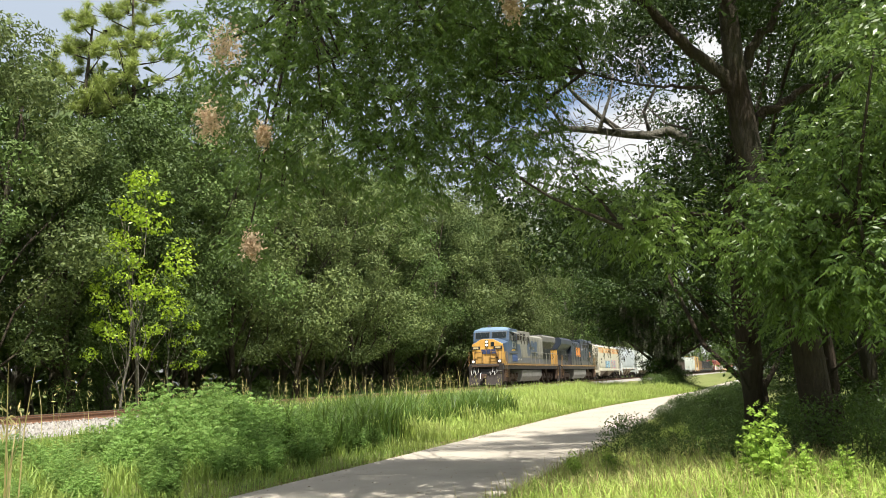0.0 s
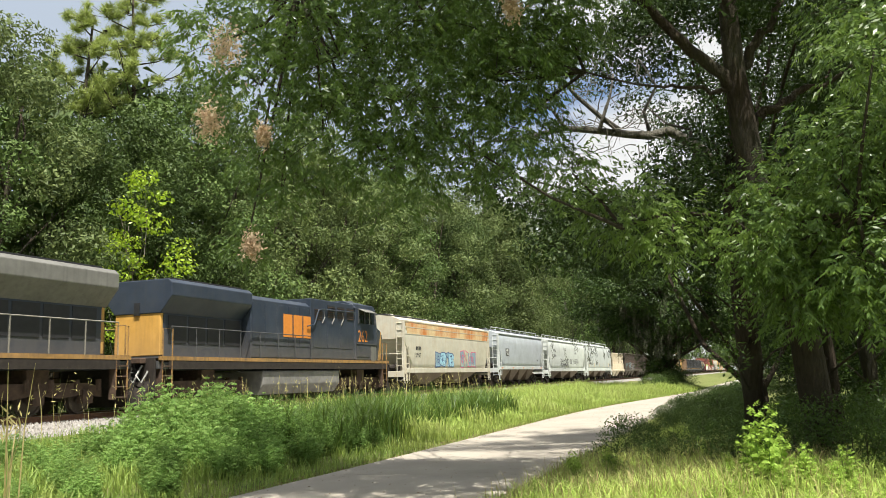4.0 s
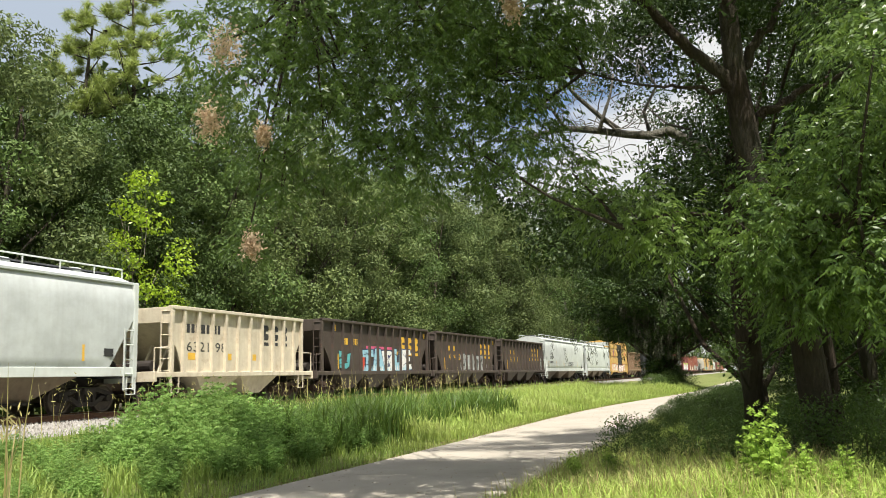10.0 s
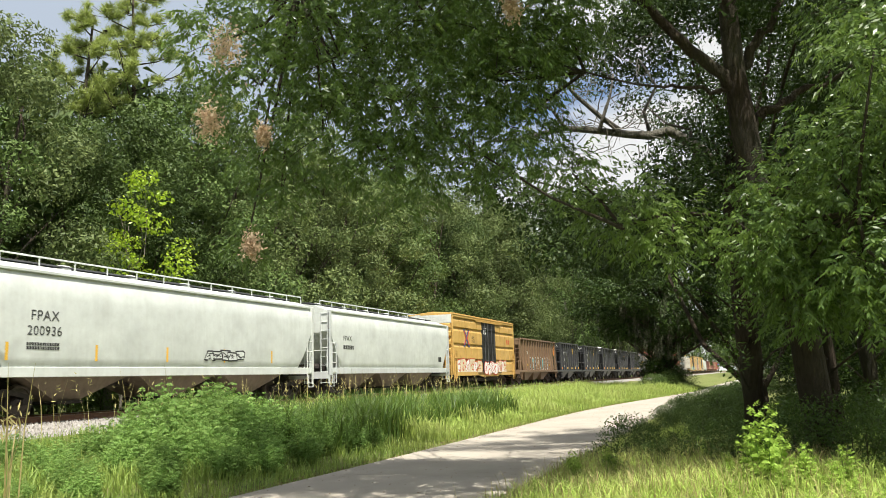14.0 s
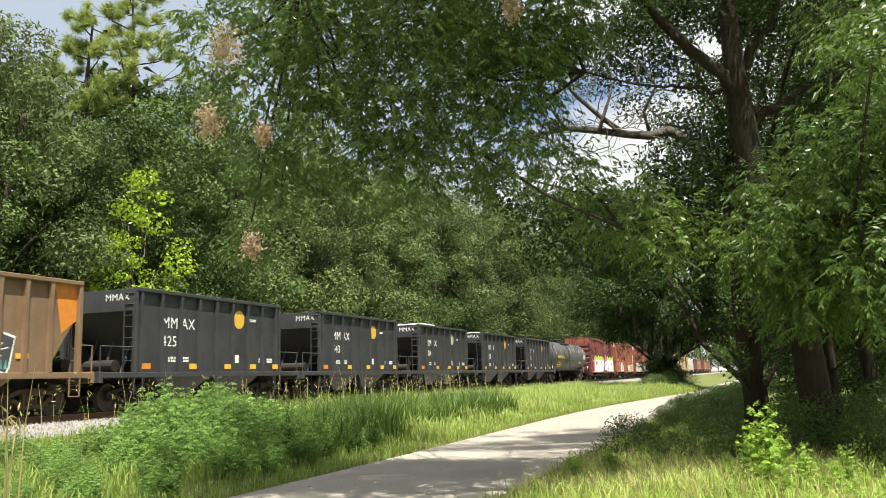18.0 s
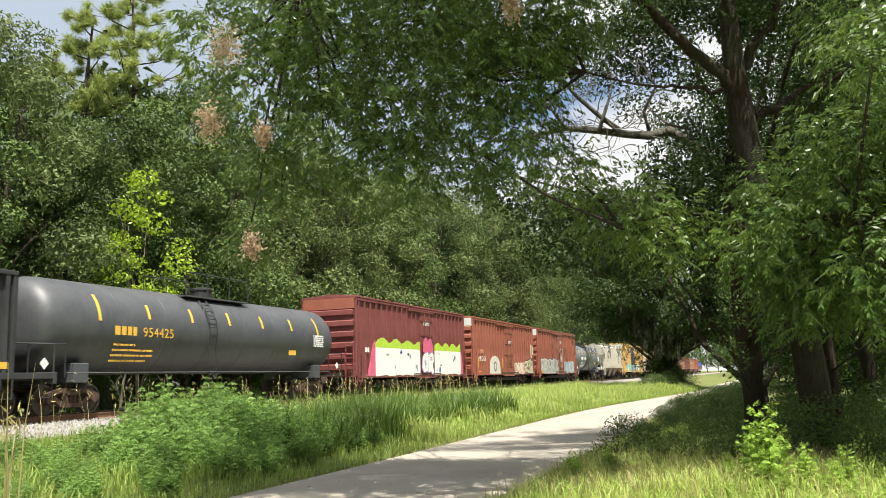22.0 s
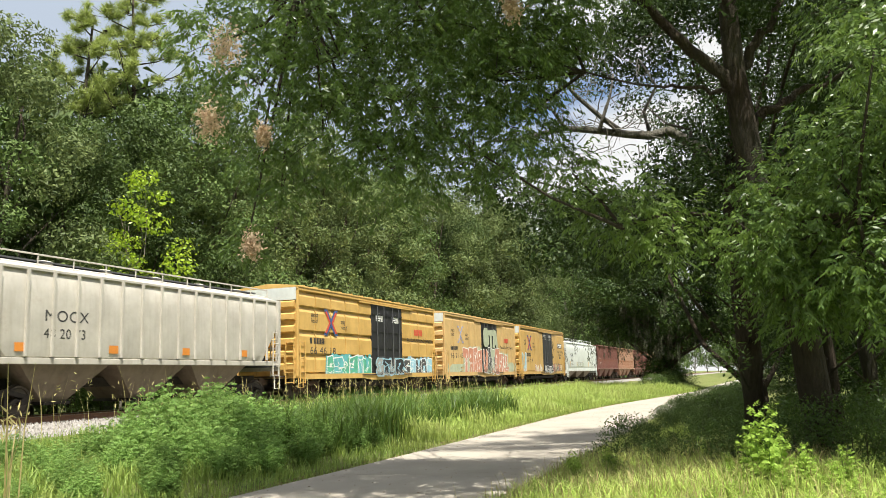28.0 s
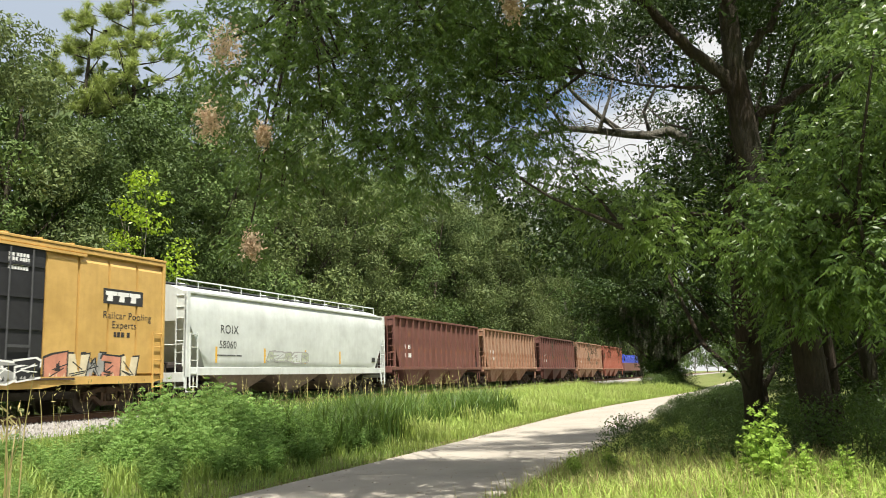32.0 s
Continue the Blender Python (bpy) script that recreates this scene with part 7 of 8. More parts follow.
part("graffiti_dome", Mesh().prism([(3.7 + 1.35 * (1 - math.cos(math.pi * i / 12)), 1.0 + 1.35 * math.sin(math.pi * i / 12) ** 0.6) for i in range(13)][::-1], RIB - 0.02, RIB - 0.004), G_WHITEWASH, h, "pale dome-shaped tag")
part("graffiti_ring", Mesh().lathe([(0, 0.38), (0.004, 0.38)], 18, "y", 5.05, RIB - 0.026, 1.55), DARK_GREY, h)
part("graffiti_core", Mesh().lathe([(0, 0.26), (0.004, 0.26)], 14, "y", 5.05, RIB - 0.031, 1.55), G_WHITEWASH, h)
graffiti(h, 10.4, 13.4, 0.98, 1.9, RIB - 0.02, [G_SALMON, G_CREAM], M_WHITE, 5, 35)
graffiti(h, 13.7, 16.4, 1.0, 2.2, RIB - 0.02, [G_CREAM, G_PALE], M_BLACK, 3, 36)
part("graffiti_fingers", Mesh().box(15.7, 16.05, RIB - 0.02, RIB - 0.012, 2.3, 3.5).box(16.2, 16.5, RIB - 0.02, RIB - 0.012, 2.3, 3.4), G_CREAM, h)
for x in (1.0, 7.0):
    patch(h, M_YELLOW, x, x + 0.14, 1.4, 2.2, RIB, "reflector")
patch(h, M_YELLOW, 1.05, 1.6, 1.0, 1.2, RIB)
bars(h, M_WHITE, 8.9, 3.3, -1.58, 1.0, 0.35, 3)

h = boxcar(415.6, 16.7, "orange-red boxcar with a long band of silver graffiti", P_ORANGE_RED, "ribs", P_ORANGE_RED, doors=(8.0, 10.3), end_top=P_WHITE, n_ribs=24)
graffiti(h, 0.9, 7.8, 0.98, 2.3, RIB - 0.02, [G_SILVER, G_PALE, G_SILVER], M_WHITE, 7, 37, back=DARK_GREY)
graffiti(h, 10.5, 15.0, 0.98, 2.1, RIB - 0.02, [G_SILVER, G_SKY], G_SILVER, 6, 38, back=G_SILVER)
graffiti(h, 8.5, 9.9, 1.6, 3.3, -1.66, [P_ORANGE_RED], M_WHITE, 1, 39)
patch(h, M_YELLOW, 0.95, 1.5, 1.0, 1.2, RIB - 0.04)
bars(h, M_WHITE, 8.9, 3.9, -1.58, 0.9, 0.3, 2)


def crossed_mark(h, x, z, s, y, arm=M_BLUE, chevron=M_RED):
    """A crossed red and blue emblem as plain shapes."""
    for sg, d in ((1, 0.0), (-1, 0.004)):
        part("emblem_arm", Mesh().prism([(x - s * 1.15, z - sg * s), (x - s * 0.6, z - sg * s), (x + s * 1.15, z + sg * s), (x + s * 0.6, z + sg * s)][::sg], y - 0.006 - d, y - d), arm, h)
    for sg in (-1, 1):
        pts = [(x + sg * s * 0.95, z + s * 0.78), (x + sg * s * 0.30, z + s * 0.0), (x + sg * s * 0.95, z - s * 0.78), (x + sg * s * 0.70, z - s * 0.85), (x + sg * s * 0.08, z), (x + sg * s * 0.70, z + s * 0.85)]
        part("emblem_chevron", Mesh().prism(pts[::-sg], y - 0.016, y - 0.0105), chevron, h)


h = boxcar(466.6, 16.7, "yellow boxcar with black double doors and a crossed emblem", P_YELLOW, "waffle", BLACK, doors=(7.6, 11.6), end_top=P_WHITE)
crossed_mark(h, 3.1, 3.55, 0.62, -1.578)
text(h, "next", 0.24, M_BLACK, 1.2, 3.75, -1.58)
text(h, "load", 0.24, M_BLACK, 1.2, 3.47, -1.58)
text(h, "any", 0.24, M_BLACK, 4.1, 3.55, -1.58)
text(h, "road", 0.24, M_BLACK, 4.1, 3.27, -1.58)
bars(h, M_BLACK, 1.1, 2.5, -1.58, 1.4, 0.3, 1, fill=0.9)
text(h, "66 46 18", 0.34, M_BLACK, 1.1, 2.05, -1.58, wide=1.35)
bars(h, M_RED, 13.4, 3.3, -1.58, 1.2, 0.4, 1, fill=0.9)
text(h, "RAILCAR POOLING EXPERTS", 0.20, M_BLACK, 12.3, 2.95, -1.58)
graffiti(h, 2.6, 7.4, 0.98, 2.0, -1.585, [G_GREEN, G_TEAL, G_GREEN], M_WHITE, 6, 41, back=G_TEAL)
graffiti(h, 11.7, 16.2, 0.98, 2.0, -1.585, [DARK_GREY, G_SKY, DARK_GREY], M_WHITE, 5, 42, back=G_SKY)
graffiti(h, 7.9, 11.4, 1.0, 2.0, -1.66, [G_SILVER, BLACK], G_SKY, 4, 43)
for a in (8.1, 10.2):
    bars(h, M_WHITE, a, 3.9, -1.585, 0.9, 0.45, 4)

h = boxcar(485.1, 16.7, "faded yellow boxcar covered in salmon and sage graffiti", P_YELLOW_FADED, "panel", BLACK, doors=(7.7, 11.6), end_top=P_WHITE)
crossed_mark(h, 3.1, 3.7, 0.58, -1.578, G_FADED, P_YELLOW_FADED)
text(h, "next", 0.24, M_BLACK, 1.2, 3.85, -1.58)
text(h, "load", 0.24, M_BLACK, 1.2, 3.57, -1.58)
text(h, "any", 0.24, M_BLACK, 4.1, 3.65, -1.58)
text(h, "road", 0.24, M_BLACK, 4.1, 3.37, -1.58)
bars(h, M_BLACK, 1.1, 2.6, -1.58, 1.4, 0.3, 1, fill=0.9)
text(h, "66 21 45", 0.34, M_BLACK, 1.1, 2.1, -1.58, wide=1.35)
graffiti(h, 3.6, 7.6, 0.98, 2.9, -1.585, [G_SALMON], M_WHITE, 4, 45, back=G_PALE)
graffiti(h, 7.8, 11.5, 0.98, 2.9, -1.66, [G_SALMON, DARK_GREY, G_PALE], M_WHITE, 4, 46)
graffiti(h, 8.0, 11.3, 2.9, 4.4, -1.66, [G_PALE], G_PALE, 3, 47, inner=False)
graffiti(h, 11.7, 14.4, 0.98, 2.6, -1.585, [G_SALMON], M_WHITE, 3, 48, back=G_PALE)
graffiti(h, 14.4, 16.4, 0.98, 1.9, -1.585, [G_PALE], G_PALE, 2, 49, inner=False)
graffiti(h, 0.4, 3.4, 0.98, 1.7, -1.585, [G_PALE], G_PALE, 3, 50, inner=False)
bars(h, M_RED, 13.4, 3.4, -1.58, 1.2, 0.4, 1, fill=0.9)
text(h, "Railcar Pooling Experts", 0.24, M_BLACK, 12.4, 2.95, -1.58)

h = boxcar(503.4, 16.8, "yellow boxcar with black doors and a black and white nameplate", P_YELLOW, "panel", BLACK, doors=(7.9, 11.6), end_top=P_WHITE)
crossed_mark(h, 3.0, 3.65, 0.66, -1.578)
text(h, "next", 0.24, M_BLACK, 1.15, 3.75, -1.58)
text(h, "load", 0.24, M_BLACK, 1.15, 3.47, -1.58)
text(h, "any", 0.24, M_BLACK, 4.1, 3.55, -1.58)
text(h, "road", 0.24, M_BLACK, 4.1, 3.27, -1.58)
bars(h, M_BLACK, 2.0, 2.45, -1.58, 1.3, 0.34, 1, fill=0.9)
text(h, "6 65 72 9", 0.34, M_BLACK, 1.4, 1.95, -1.58, wide=1.3)
patch(h, M_BLACK, 13.9, 15.7, 3.42, 3.9, -1.575, "nameplate", t=0.006)
for i in range(3):
    part("nameplate_shape", Mesh().prism([(14.05 + i * 0.53, 3.5), (14.3 + i * 0.53, 3.5), (14.3 + i * 0.53, 3.68), (14.5 + i * 0.53, 3.7), (14.5 + i * 0.53, 3.82), (14.0 + i * 0.53, 3.82), (14.0 + i * 0.53, 3.7), (14.1 + i * 0.53, 3.68)], -1.588, -1.582), M_WHITE, h)
text(h, "Railcar Pooling", 0.24, M_BLACK, 13.9, 2.95, -1.58)
text(h, "Experts", 0.24, M_BLACK, 14.3, 2.65, -1.58)
bars(h, M_BLACK, 14.4, 2.35, -1.58, 0.8, 0.2, 1)
graffiti(h, 0.4, 1.6, 1.0, 2.9, -1.585, [G_SKY, G_SALMON], M_WHITE, 1, 51)
graffiti(h, 4.6, 7.2, 0.98, 1.75, -1.585, [G_SALMON, G_CREAM], M_WHITE, 4, 52)
graffiti(h, 11.8, 15.4, 0.98, 1.9, -1.585, [G_SALMON, G_CREAM, G_SILVER], M_BLACK, 5, 53)
graffiti(h, 8.1, 11.4, 1.0, 1.7, -1.66, [G_SILVER, BLACK], M_WHITE, 4, 54)
for a in (8.3, 10.3):
    bars(h, M_WHITE, a, 4.1, -1.585, 0.7, 0.5, 4)

h = boxcar(268.2, 14.7, "yellow boxcar with a black door and white graffiti", P_YELLOW, "waffle", BLACK, doors=(6.3, 9.6), end_top=P_WHITE)
text(h, "any", 0.24, M_BLACK, 3.9, 3.5, -1.58)
text(h, "road", 0.24, M_BLACK, 3.9, 3.22, -1.58)
crossed_mark(h, 2.8, 3.5, 0.6, -1.578)
graffiti(h, 0.6, 5.9, 0.98, 2.05, -1.585, [M_WHITE, G_CREAM], M_RED, 6, 55)
graffiti(h, 6.5, 9.4, 0.98, 1.9, -1.66, [M_WHITE], M_RED, 4, 56)
graffiti(h, 9.8, 12.2, 0.98, 2.0, -1.585, [M_WHITE, G_CREAM], M_RED, 4, 57)
bars(h, M_RED, 12.6, 3.3, -1.58, 0.8, 0.4, 1, fill=0.9)
for a in (6.6,):
    bars(h, M_WHITE, a, 3.9, -1.585, 0.7, 0.5, 4)


# ---------- tank cars ----------
def tank_car(front, length, label, mat, r=1.50, band=None, num="954425"):
    th = new_car("tank_car", label, "tank car", front)
    L = length
    zc = 1.22 + r
    prof = [(0.0, 0.02), (0.03, r * 0.45), (0.14, r * 0.75), (0.32, r * 0.92), (0.6, r * 0.99), (0.85, r)]
    prof = prof + [(L - a, q) for a, q in prof[::-1]]
    part("shell", Mesh().lathe(prof, 36, "x", 0, 0, zc), mat, th, smooth=True)
    for i in range(1, 7):
        x = 0.85 + (L - 1.7) * i / 7
        part("weld_seam", Mesh().lathe([(x - 0.02, r + 0.002), (x - 0.015, r + 0.008), (x + 0.015, r + 0.008), (x + 0.02, r + 0.002)], 36, "x", 0, 0, zc), mat, th, smooth=True)
    if band:
        part("band", Mesh().lathe([(L * 0.38, r + 0.003), (L * 0.38, r + 0.010), (L * 0.60, r + 0.010), (L * 0.60, r + 0.003)], 36, "x", 0, 0, zc), band, th, "darker painted band", smooth=True)
    c = L / 2
    part("manway", Mesh().lathe([(0, 0.42), (0.30, 0.42), (0.34, 0.46), (0.40, 0.46), (0.46, 0.30)], 16, "z", c + 0.3, 0, zc + r - 0.06), BLACK, th)
    part("roof_platform", Mesh().box(c - 1.9, c + 2.1, -1.0, 1.0, zc + r - 0.16, zc + r - 0.10), DARK_GREY, th)
    m = Mesh()
    for y in (-0.98, 0.98):
        m.tube([(c - 1.9, y, zc + r - 0.1), (c - 1.9, y, zc + r + 0.75), (c + 2.1, y, zc + r + 0.75), (c + 2.1, y, zc + r - 0.1)], 0.025, 6)
        for q in (-0.6, 0.8):
            m.cyl((c + q, y, zc + r - 0.1), (c + q, y, zc + r + 0.75), 0.02, n=6)
    part("platform_rail", m, BLACK, th)
    # bowed ladder up the side
    lad = Mesh()
    for dx in (-0.22, 0.22):
        lad.tube([(c - 1.0 + dx, -math.sin(a) * (r + 0.10), zc + math.cos(a) * (r + 0.10)) for a in (0.7, 1.0, 1.3, 1.6, 1.9)] + [(c - 1.0 + dx, -1.58, 1.0)], 0.022, 6)
    for a in (0.85, 1.05, 1.25, 1.45, 1.65, 1.85):
        lad.cyl((c - 1.22, -math.sin(a) * (r + 0.10), zc + math.cos(a) * (r + 0.10)), (c - 0.78, -math.sin(a) * (r + 0.10), zc + math.cos(a) * (r + 0.10)), 0.018, n=6)
    part("ladder", lad, BLACK, th)
    part("side_handrail", Mesh().tube([(0.9, -1.55, 1.25), (L - 0.9, -1.55, 1.25)], 0.022, 6), DARK_GREY, th)
    for s, x in ((-1, 0.0), (1, L)):
        q0, q1 = sorted((x + s * 0.55, x - s * 2.6))
        part("stub_sill", Mesh().box(q0, q1, -0.32, 0.32, 0.80, 1.12), STEEL, th, bevel=0.02)
        q0, q1 = sorted((x - s * 1.4, x - s * 2.0))
        part("saddle", Mesh().box(q0, q1, -1.35, 1.35, 0.95, 1.55), mat, th, bevel=0.03)
        q0, q1 = sorted((x + s * 0.5, x - s * 0.5))
        part("end_platform", Mesh().box(q0, q1, -1.5, 1.5, 1.08, 1.15), STEEL, th)
        part("end_rail", Mesh().tube([(x + s * 0.45, -1.5, 1.12), (x + s * 0.45, -1.5, 2.1), (x - s * 0.9, -1.5, 2.1), (x - s * 0.9, -1.5, 1.12)], 0.024, 6), BLACK, th)
        part("warning_placard", Mesh().prism([(x - s * 0.1, 1.35), (x - s * 0.1 + 0.16, 1.52), (x - s * 0.1, 1.69), (x - s * 0.1 - 0.16, 1.52)], -1.53, -1.515), M_WHITE, th, "small white diamond placard")
        add_coupler(th, x + s * 0.5, s)
        stirrup(th, BLACK, x + 0.05, -1.5)
    for i in range(7):
        x = 2.2 + (L - 3.2) * i / 6.4
        m = Mesh()
        long = i in (0, 6)
        arc = [(0.85 if long else 1.0) + (0.62 if long else 0.36) * k / 6 for k in range(7)]
        vs = [(x + dx, -math.sin(a) * (r + d), zc + math.cos(a) * (r + d)) for a in arc for d in (-0.01, 0.012) for dx in (0.0, 0.11)]
        m.add(vs, [f for k in range(6) for b in (4 * k,) for f in ((b + 2, b + 3, b + 7, b + 6), (b, b + 2, b + 6, b + 4), (b + 1, b + 5, b + 7, b + 3))] + [(0, 1, 3, 2), (24, 26, 27, 25)])
        part("reflector", m, M_YELLOW, th)
    yw = -r - 0.004
    for k in range(4):
        bars(th, M_YELLOW if num == "954425" else M_WHITE, 2.9, zc - 0.62 - 0.17 * k, -r * (0.965 - 0.045 * k) - 0.012, (1.0, 1.9, 2.0, 1.7)[k], 0.09, 1, fill=0.7)
    text(th, num, 0.32, M_YELLOW if num == "954425" else M_WHITE, 4.2, zc - 0.28, yw, wide=1.1)
    bars(th, M_YELLOW if num == "954425" else M_WHITE, 2.9, zc - 0.28, yw, 1.0, 0.32, 1, fill=0.9)
    bars(th, M_WHITE, L - 2.3, zc - 0.35, yw - 0.01, 0.9, 0.55, 6)
    patch(th, M_YELLOW, L - 4.3, L - 3.7, zc - 0.75, zc - 0.5, -r * 0.93, "stencil_panel")
    add_trucks(th, (1.7, L - 1.7), True)
    return th


tank_car(358.8, 17.9, "long charcoal tank car with yellow reflector marks", P_TANK, 1.50)
tank_car(432.9, 15.3, "grey tank car with a darker band round its middle", P_TANK2, 1.47, P_TANK, "105266")

# blue-covered gondola at the very end
h = new_car("gondola_car", "gondola car with a bright blue covered load", "gondola car", 624.0)
part("body", Mesh().box(0, 16.5, -1.5, 1.5, 1.1, 2.3), P_RUSTY, h, bevel=0.02)
gm = Mesh()
rg = random.Random(2)
for i in range(9):
    x = 0.4 + i * 1.75
    gm.prism([(x, 2.3), (x + 1.7, 2.3), (x + 1.5, 3.2 + rg.uniform(-0.2, 0.3)), (x + 0.3, 3.3 + rg.uniform(-0.2, 0.3))], -1.35, 1.35)
part("covered_load", gm, P_BLUE_TARP, h, "lumpy bright blue cover")
part("centre_sill", Mesh().box(0, 16.5, -0.3, 0.3, 0.8, 1.09), STEEL, h)
add_trucks(h, (1.8, 14.7))


# ---------- locomotives ----------
def locomotive(front, turn, label, hood_mat, cab_mat, nose_mat, roof_mat, sill_mat, rad_mat, end_mat, number, logo_mat, near):
    """A six-axle diesel, cab at x = 0; near: the side (-1 or 1) that faces the path."""
    th = new_car("locomotive", label, "locomotive", front, turn)
    L = 19.6
    part("frame", Mesh().box(0.7, L - 0.1, -1.5, 1.5, 1.36, 1.62), DARK_GREY, th, bevel=0.02)
    for s in (-1, 1):
        y0, y1 = sorted((s * 1.50, s * 1.56))
        part("sill_stripe", Mesh().box(0.7, L - 0.1, y0, y1, 1.66, 1.80), sill_mat, th)
        y0, y1 = sorted((s * 1.46, s * 1.55))
        part("lower_sill", Mesh().box(0.8, L - 0.6, y0, y1, 1.36, 1.655), STEEL, th)
    part("walkway", Mesh().box(0.7, L - 0.1, -1.5, 1.5, 1.74, 1.80), DARK_GREY, th)
    # nose: a peaked front face, yellow back to a slanted line on the sides
    front = [(-1.22, 1.8), (1.22, 1.8), (1.30, 3.38), (0.50, 3.80), (-0.50, 3.80), (-1.30, 3.38)]
    rear = [(-1.53, 1.8), (1.53, 1.8), (1.53, 3.60), (0.60, 3.92), (-0.60, 3.92), (-1.53, 3.60)]
    cut = (0.66, 0.66, 0.10, 0.05, 0.05, 0.10)
    ring0 = [(1.04 + (z - 1.8) * 0.03, y_, z) for y_, z in front]
    ring2 = [(2.25, y_, z) for y_, z in rear]
    ring1 = [tuple(np.array(p_) + (np.array(q_) - np.array(p_)) * k_) for p_, q_, k_ in zip(ring0, ring2, cut)]
    sides = [(i, (i + 1) % 6, 6 + (i + 1) % 6, 6 + i) for i in range(6)]
    caps = [(5, 4, 3, 2, 1, 0), (6, 7, 8, 9, 10, 11)]
    part("nose", Mesh().add(ring0 + ring1, sides + caps), nose_mat, th, "yellow nose with a peaked top", bevel=0.03)
    part("nose_shoulder", Mesh().add([(p_[0] + 0.003, p_[1], p_[2]) for p_ in ring1] + ring2, sides + caps), cab_mat, th, bevel=0.02)
    part("nose_door", Mesh().box(1.015, 1.07, 0.25, 0.85, 1.86, 3.05), nose_mat, th, bevel=0.02)
    part("nose_window", Mesh().box(1.05, 1.09, -0.62, -0.32, 3.22, 3.56), GLASS, th, "small dark nose window", bevel=0.03)
    hl = part("headlight_housing", Mesh().box(1.02, 1.10, -0.13, 0.13, 3.18, 3.74), BLACK, th, bevel=0.015)
    for zz in (3.33, 3.59):
        part("headlight", Mesh().lathe([(-0.04, 0.095), (0.012, 0.095), (0.012, 0.02)], 14, "x", 1.02, 0.0, zz), LAMP_ON, hl, "lit round headlamp")
    for yy in (-1.12, 1.12):
        dl = part("ditch_light_box", Mesh().box(0.80, 1.04, yy - 0.15, yy + 0.15, 1.84, 2.18), STEEL_BROWN, th, bevel=0.02)
        part("ditch_light", Mesh().lathe([(-0.05, 0.10), (0.03, 0.10), (0.03, 0.02)], 14, "x", 0.79, yy, 2.0), LAMP_ON, dl, "lit ditch light")
        nb = part("number_board", Mesh().box(1.01, 1.10, yy * 0.84 - 0.36, yy * 0.84 + 0.36, 2.98, 3.24), BLACK, th, bevel=0.015)
        part("number_plate", Mesh().box(1.004, 1.01, yy * 0.84 - 0.22, yy * 0.84 + 0.22, 3.04, 3.18), M_TAN, nb)
    marks = Mesh()
    for i in range(3):
        y_ = 0.42 - i * 0.42
        marks.prism([(y_ - 0.36, 2.62), (y_, 2.62), (y_ + 0.06, 2.98), (y_ - 0.30, 2.98)], 1.000, 1.05, "x")
    part("nose_emblem", marks, M_NAVY, th)
    for yy in (-1.0, -0.35, 0.35, 1.0):
        part("nose_handrail", Mesh().tube([(0.86, yy, 1.75), (0.86, yy, 2.78), (1.05, yy * 0.95, 2.84)], 0.022, 6), STEEL_BROWN, th)
    for y0, y1 in ((-1.0, -0.35), (0.35, 1.0)):
        part("front_rail", Mesh().cyl((0.86, y0, 2.76), (0.86, y1, 2.76), 0.02, n=6), STEEL_BROWN, th)
    part("nose_latch", Mesh().tube([(1.0, -0.78, 2.75), (0.96, -0.80, 2.4), (1.0, -0.86, 2.1), (0.96, -0.9, 1.85)], 0.03, 6).box(0.96, 1.04, -0.95, -0.72, 2.28, 2.36), STEEL_BROWN, th)
    # cab
    cab = Mesh().prism([(2.10, 1.8), (4.7, 1.8), (4.7, 4.70), (2.62, 4.70), (2.32, 4.52), (2.12, 3.75)], -1.54, 1.54)
    part("cab", cab, cab_mat, th, "wide cab with a sloped windscreen", bevel=0.06)
    part("cab_roof", Mesh().add([(2.28, -1.57, 4.44), (2.28, 1.57, 4.44), (4.78, 1.57, 4.44), (4.78, -1.57, 4.44), (2.50, -1.42, 4.66), (2.50, 1.42, 4.66), (4.78, 1.42, 4.66), (4.78, -1.42, 4.66),
                                 (2.75, -0.85, 4.86), (2.75, 0.85, 4.86), (4.78, 0.85, 4.86), (4.78, -0.85, 4.86)],
                                [(0, 3, 2, 1), (0, 1, 5, 4), (1, 2, 6, 5), (2, 3, 7, 6), (3, 0, 4, 7), (4, 5, 9, 8), (5, 6, 10, 9), (6, 7, 11, 10), (7, 4, 8, 11), (8, 9, 10, 11)]), roof_mat, th, "faded blue faceted cab roof", bevel=0.03)
    for y0, y1 in ((-1.30, -0.14), (0.14, 1.30)):
        for grow, dx, mat_, nm in ((0.05, 0.0, DARK_GREY, "windscreen_frame"), (0.0, -0.012, GLASS, "windscreen")):
            za, zb = 3.93 - grow, 4.40 + grow
            xa, xb = 2.12 + (za - 3.75) * 0.26 - 0.02 + dx, 2.12 + (zb - 3.75) * 0.26 - 0.02 + dx
            q0, q1 = y0 - grow, y1 + grow
            part(nm, Mesh().add([(xa, q0, za), (xa, q1, za), (xb, q1, zb), (xb, q0, zb), (xa + 0.06, q0, za), (xa + 0.06, q1, za), (xb + 0.06, q1, zb), (xb + 0.06, q0, zb)],
                                [(0, 3, 2, 1), (7, 4, 5, 6), (0, 1, 5, 4), (1, 2, 6, 5), (2, 3, 7, 6), (3, 0, 4, 7)]), mat_, th, "" if grow else "dark windscreen")
        for q in (0.3, 0.7):
            yw = y0 + (y1 - y0) * q
            part("wiper", Mesh().cyl((2.24, yw, 4.45), (2.14, yw - 0.18, 4.05), 0.014, n=5), BLACK, th)
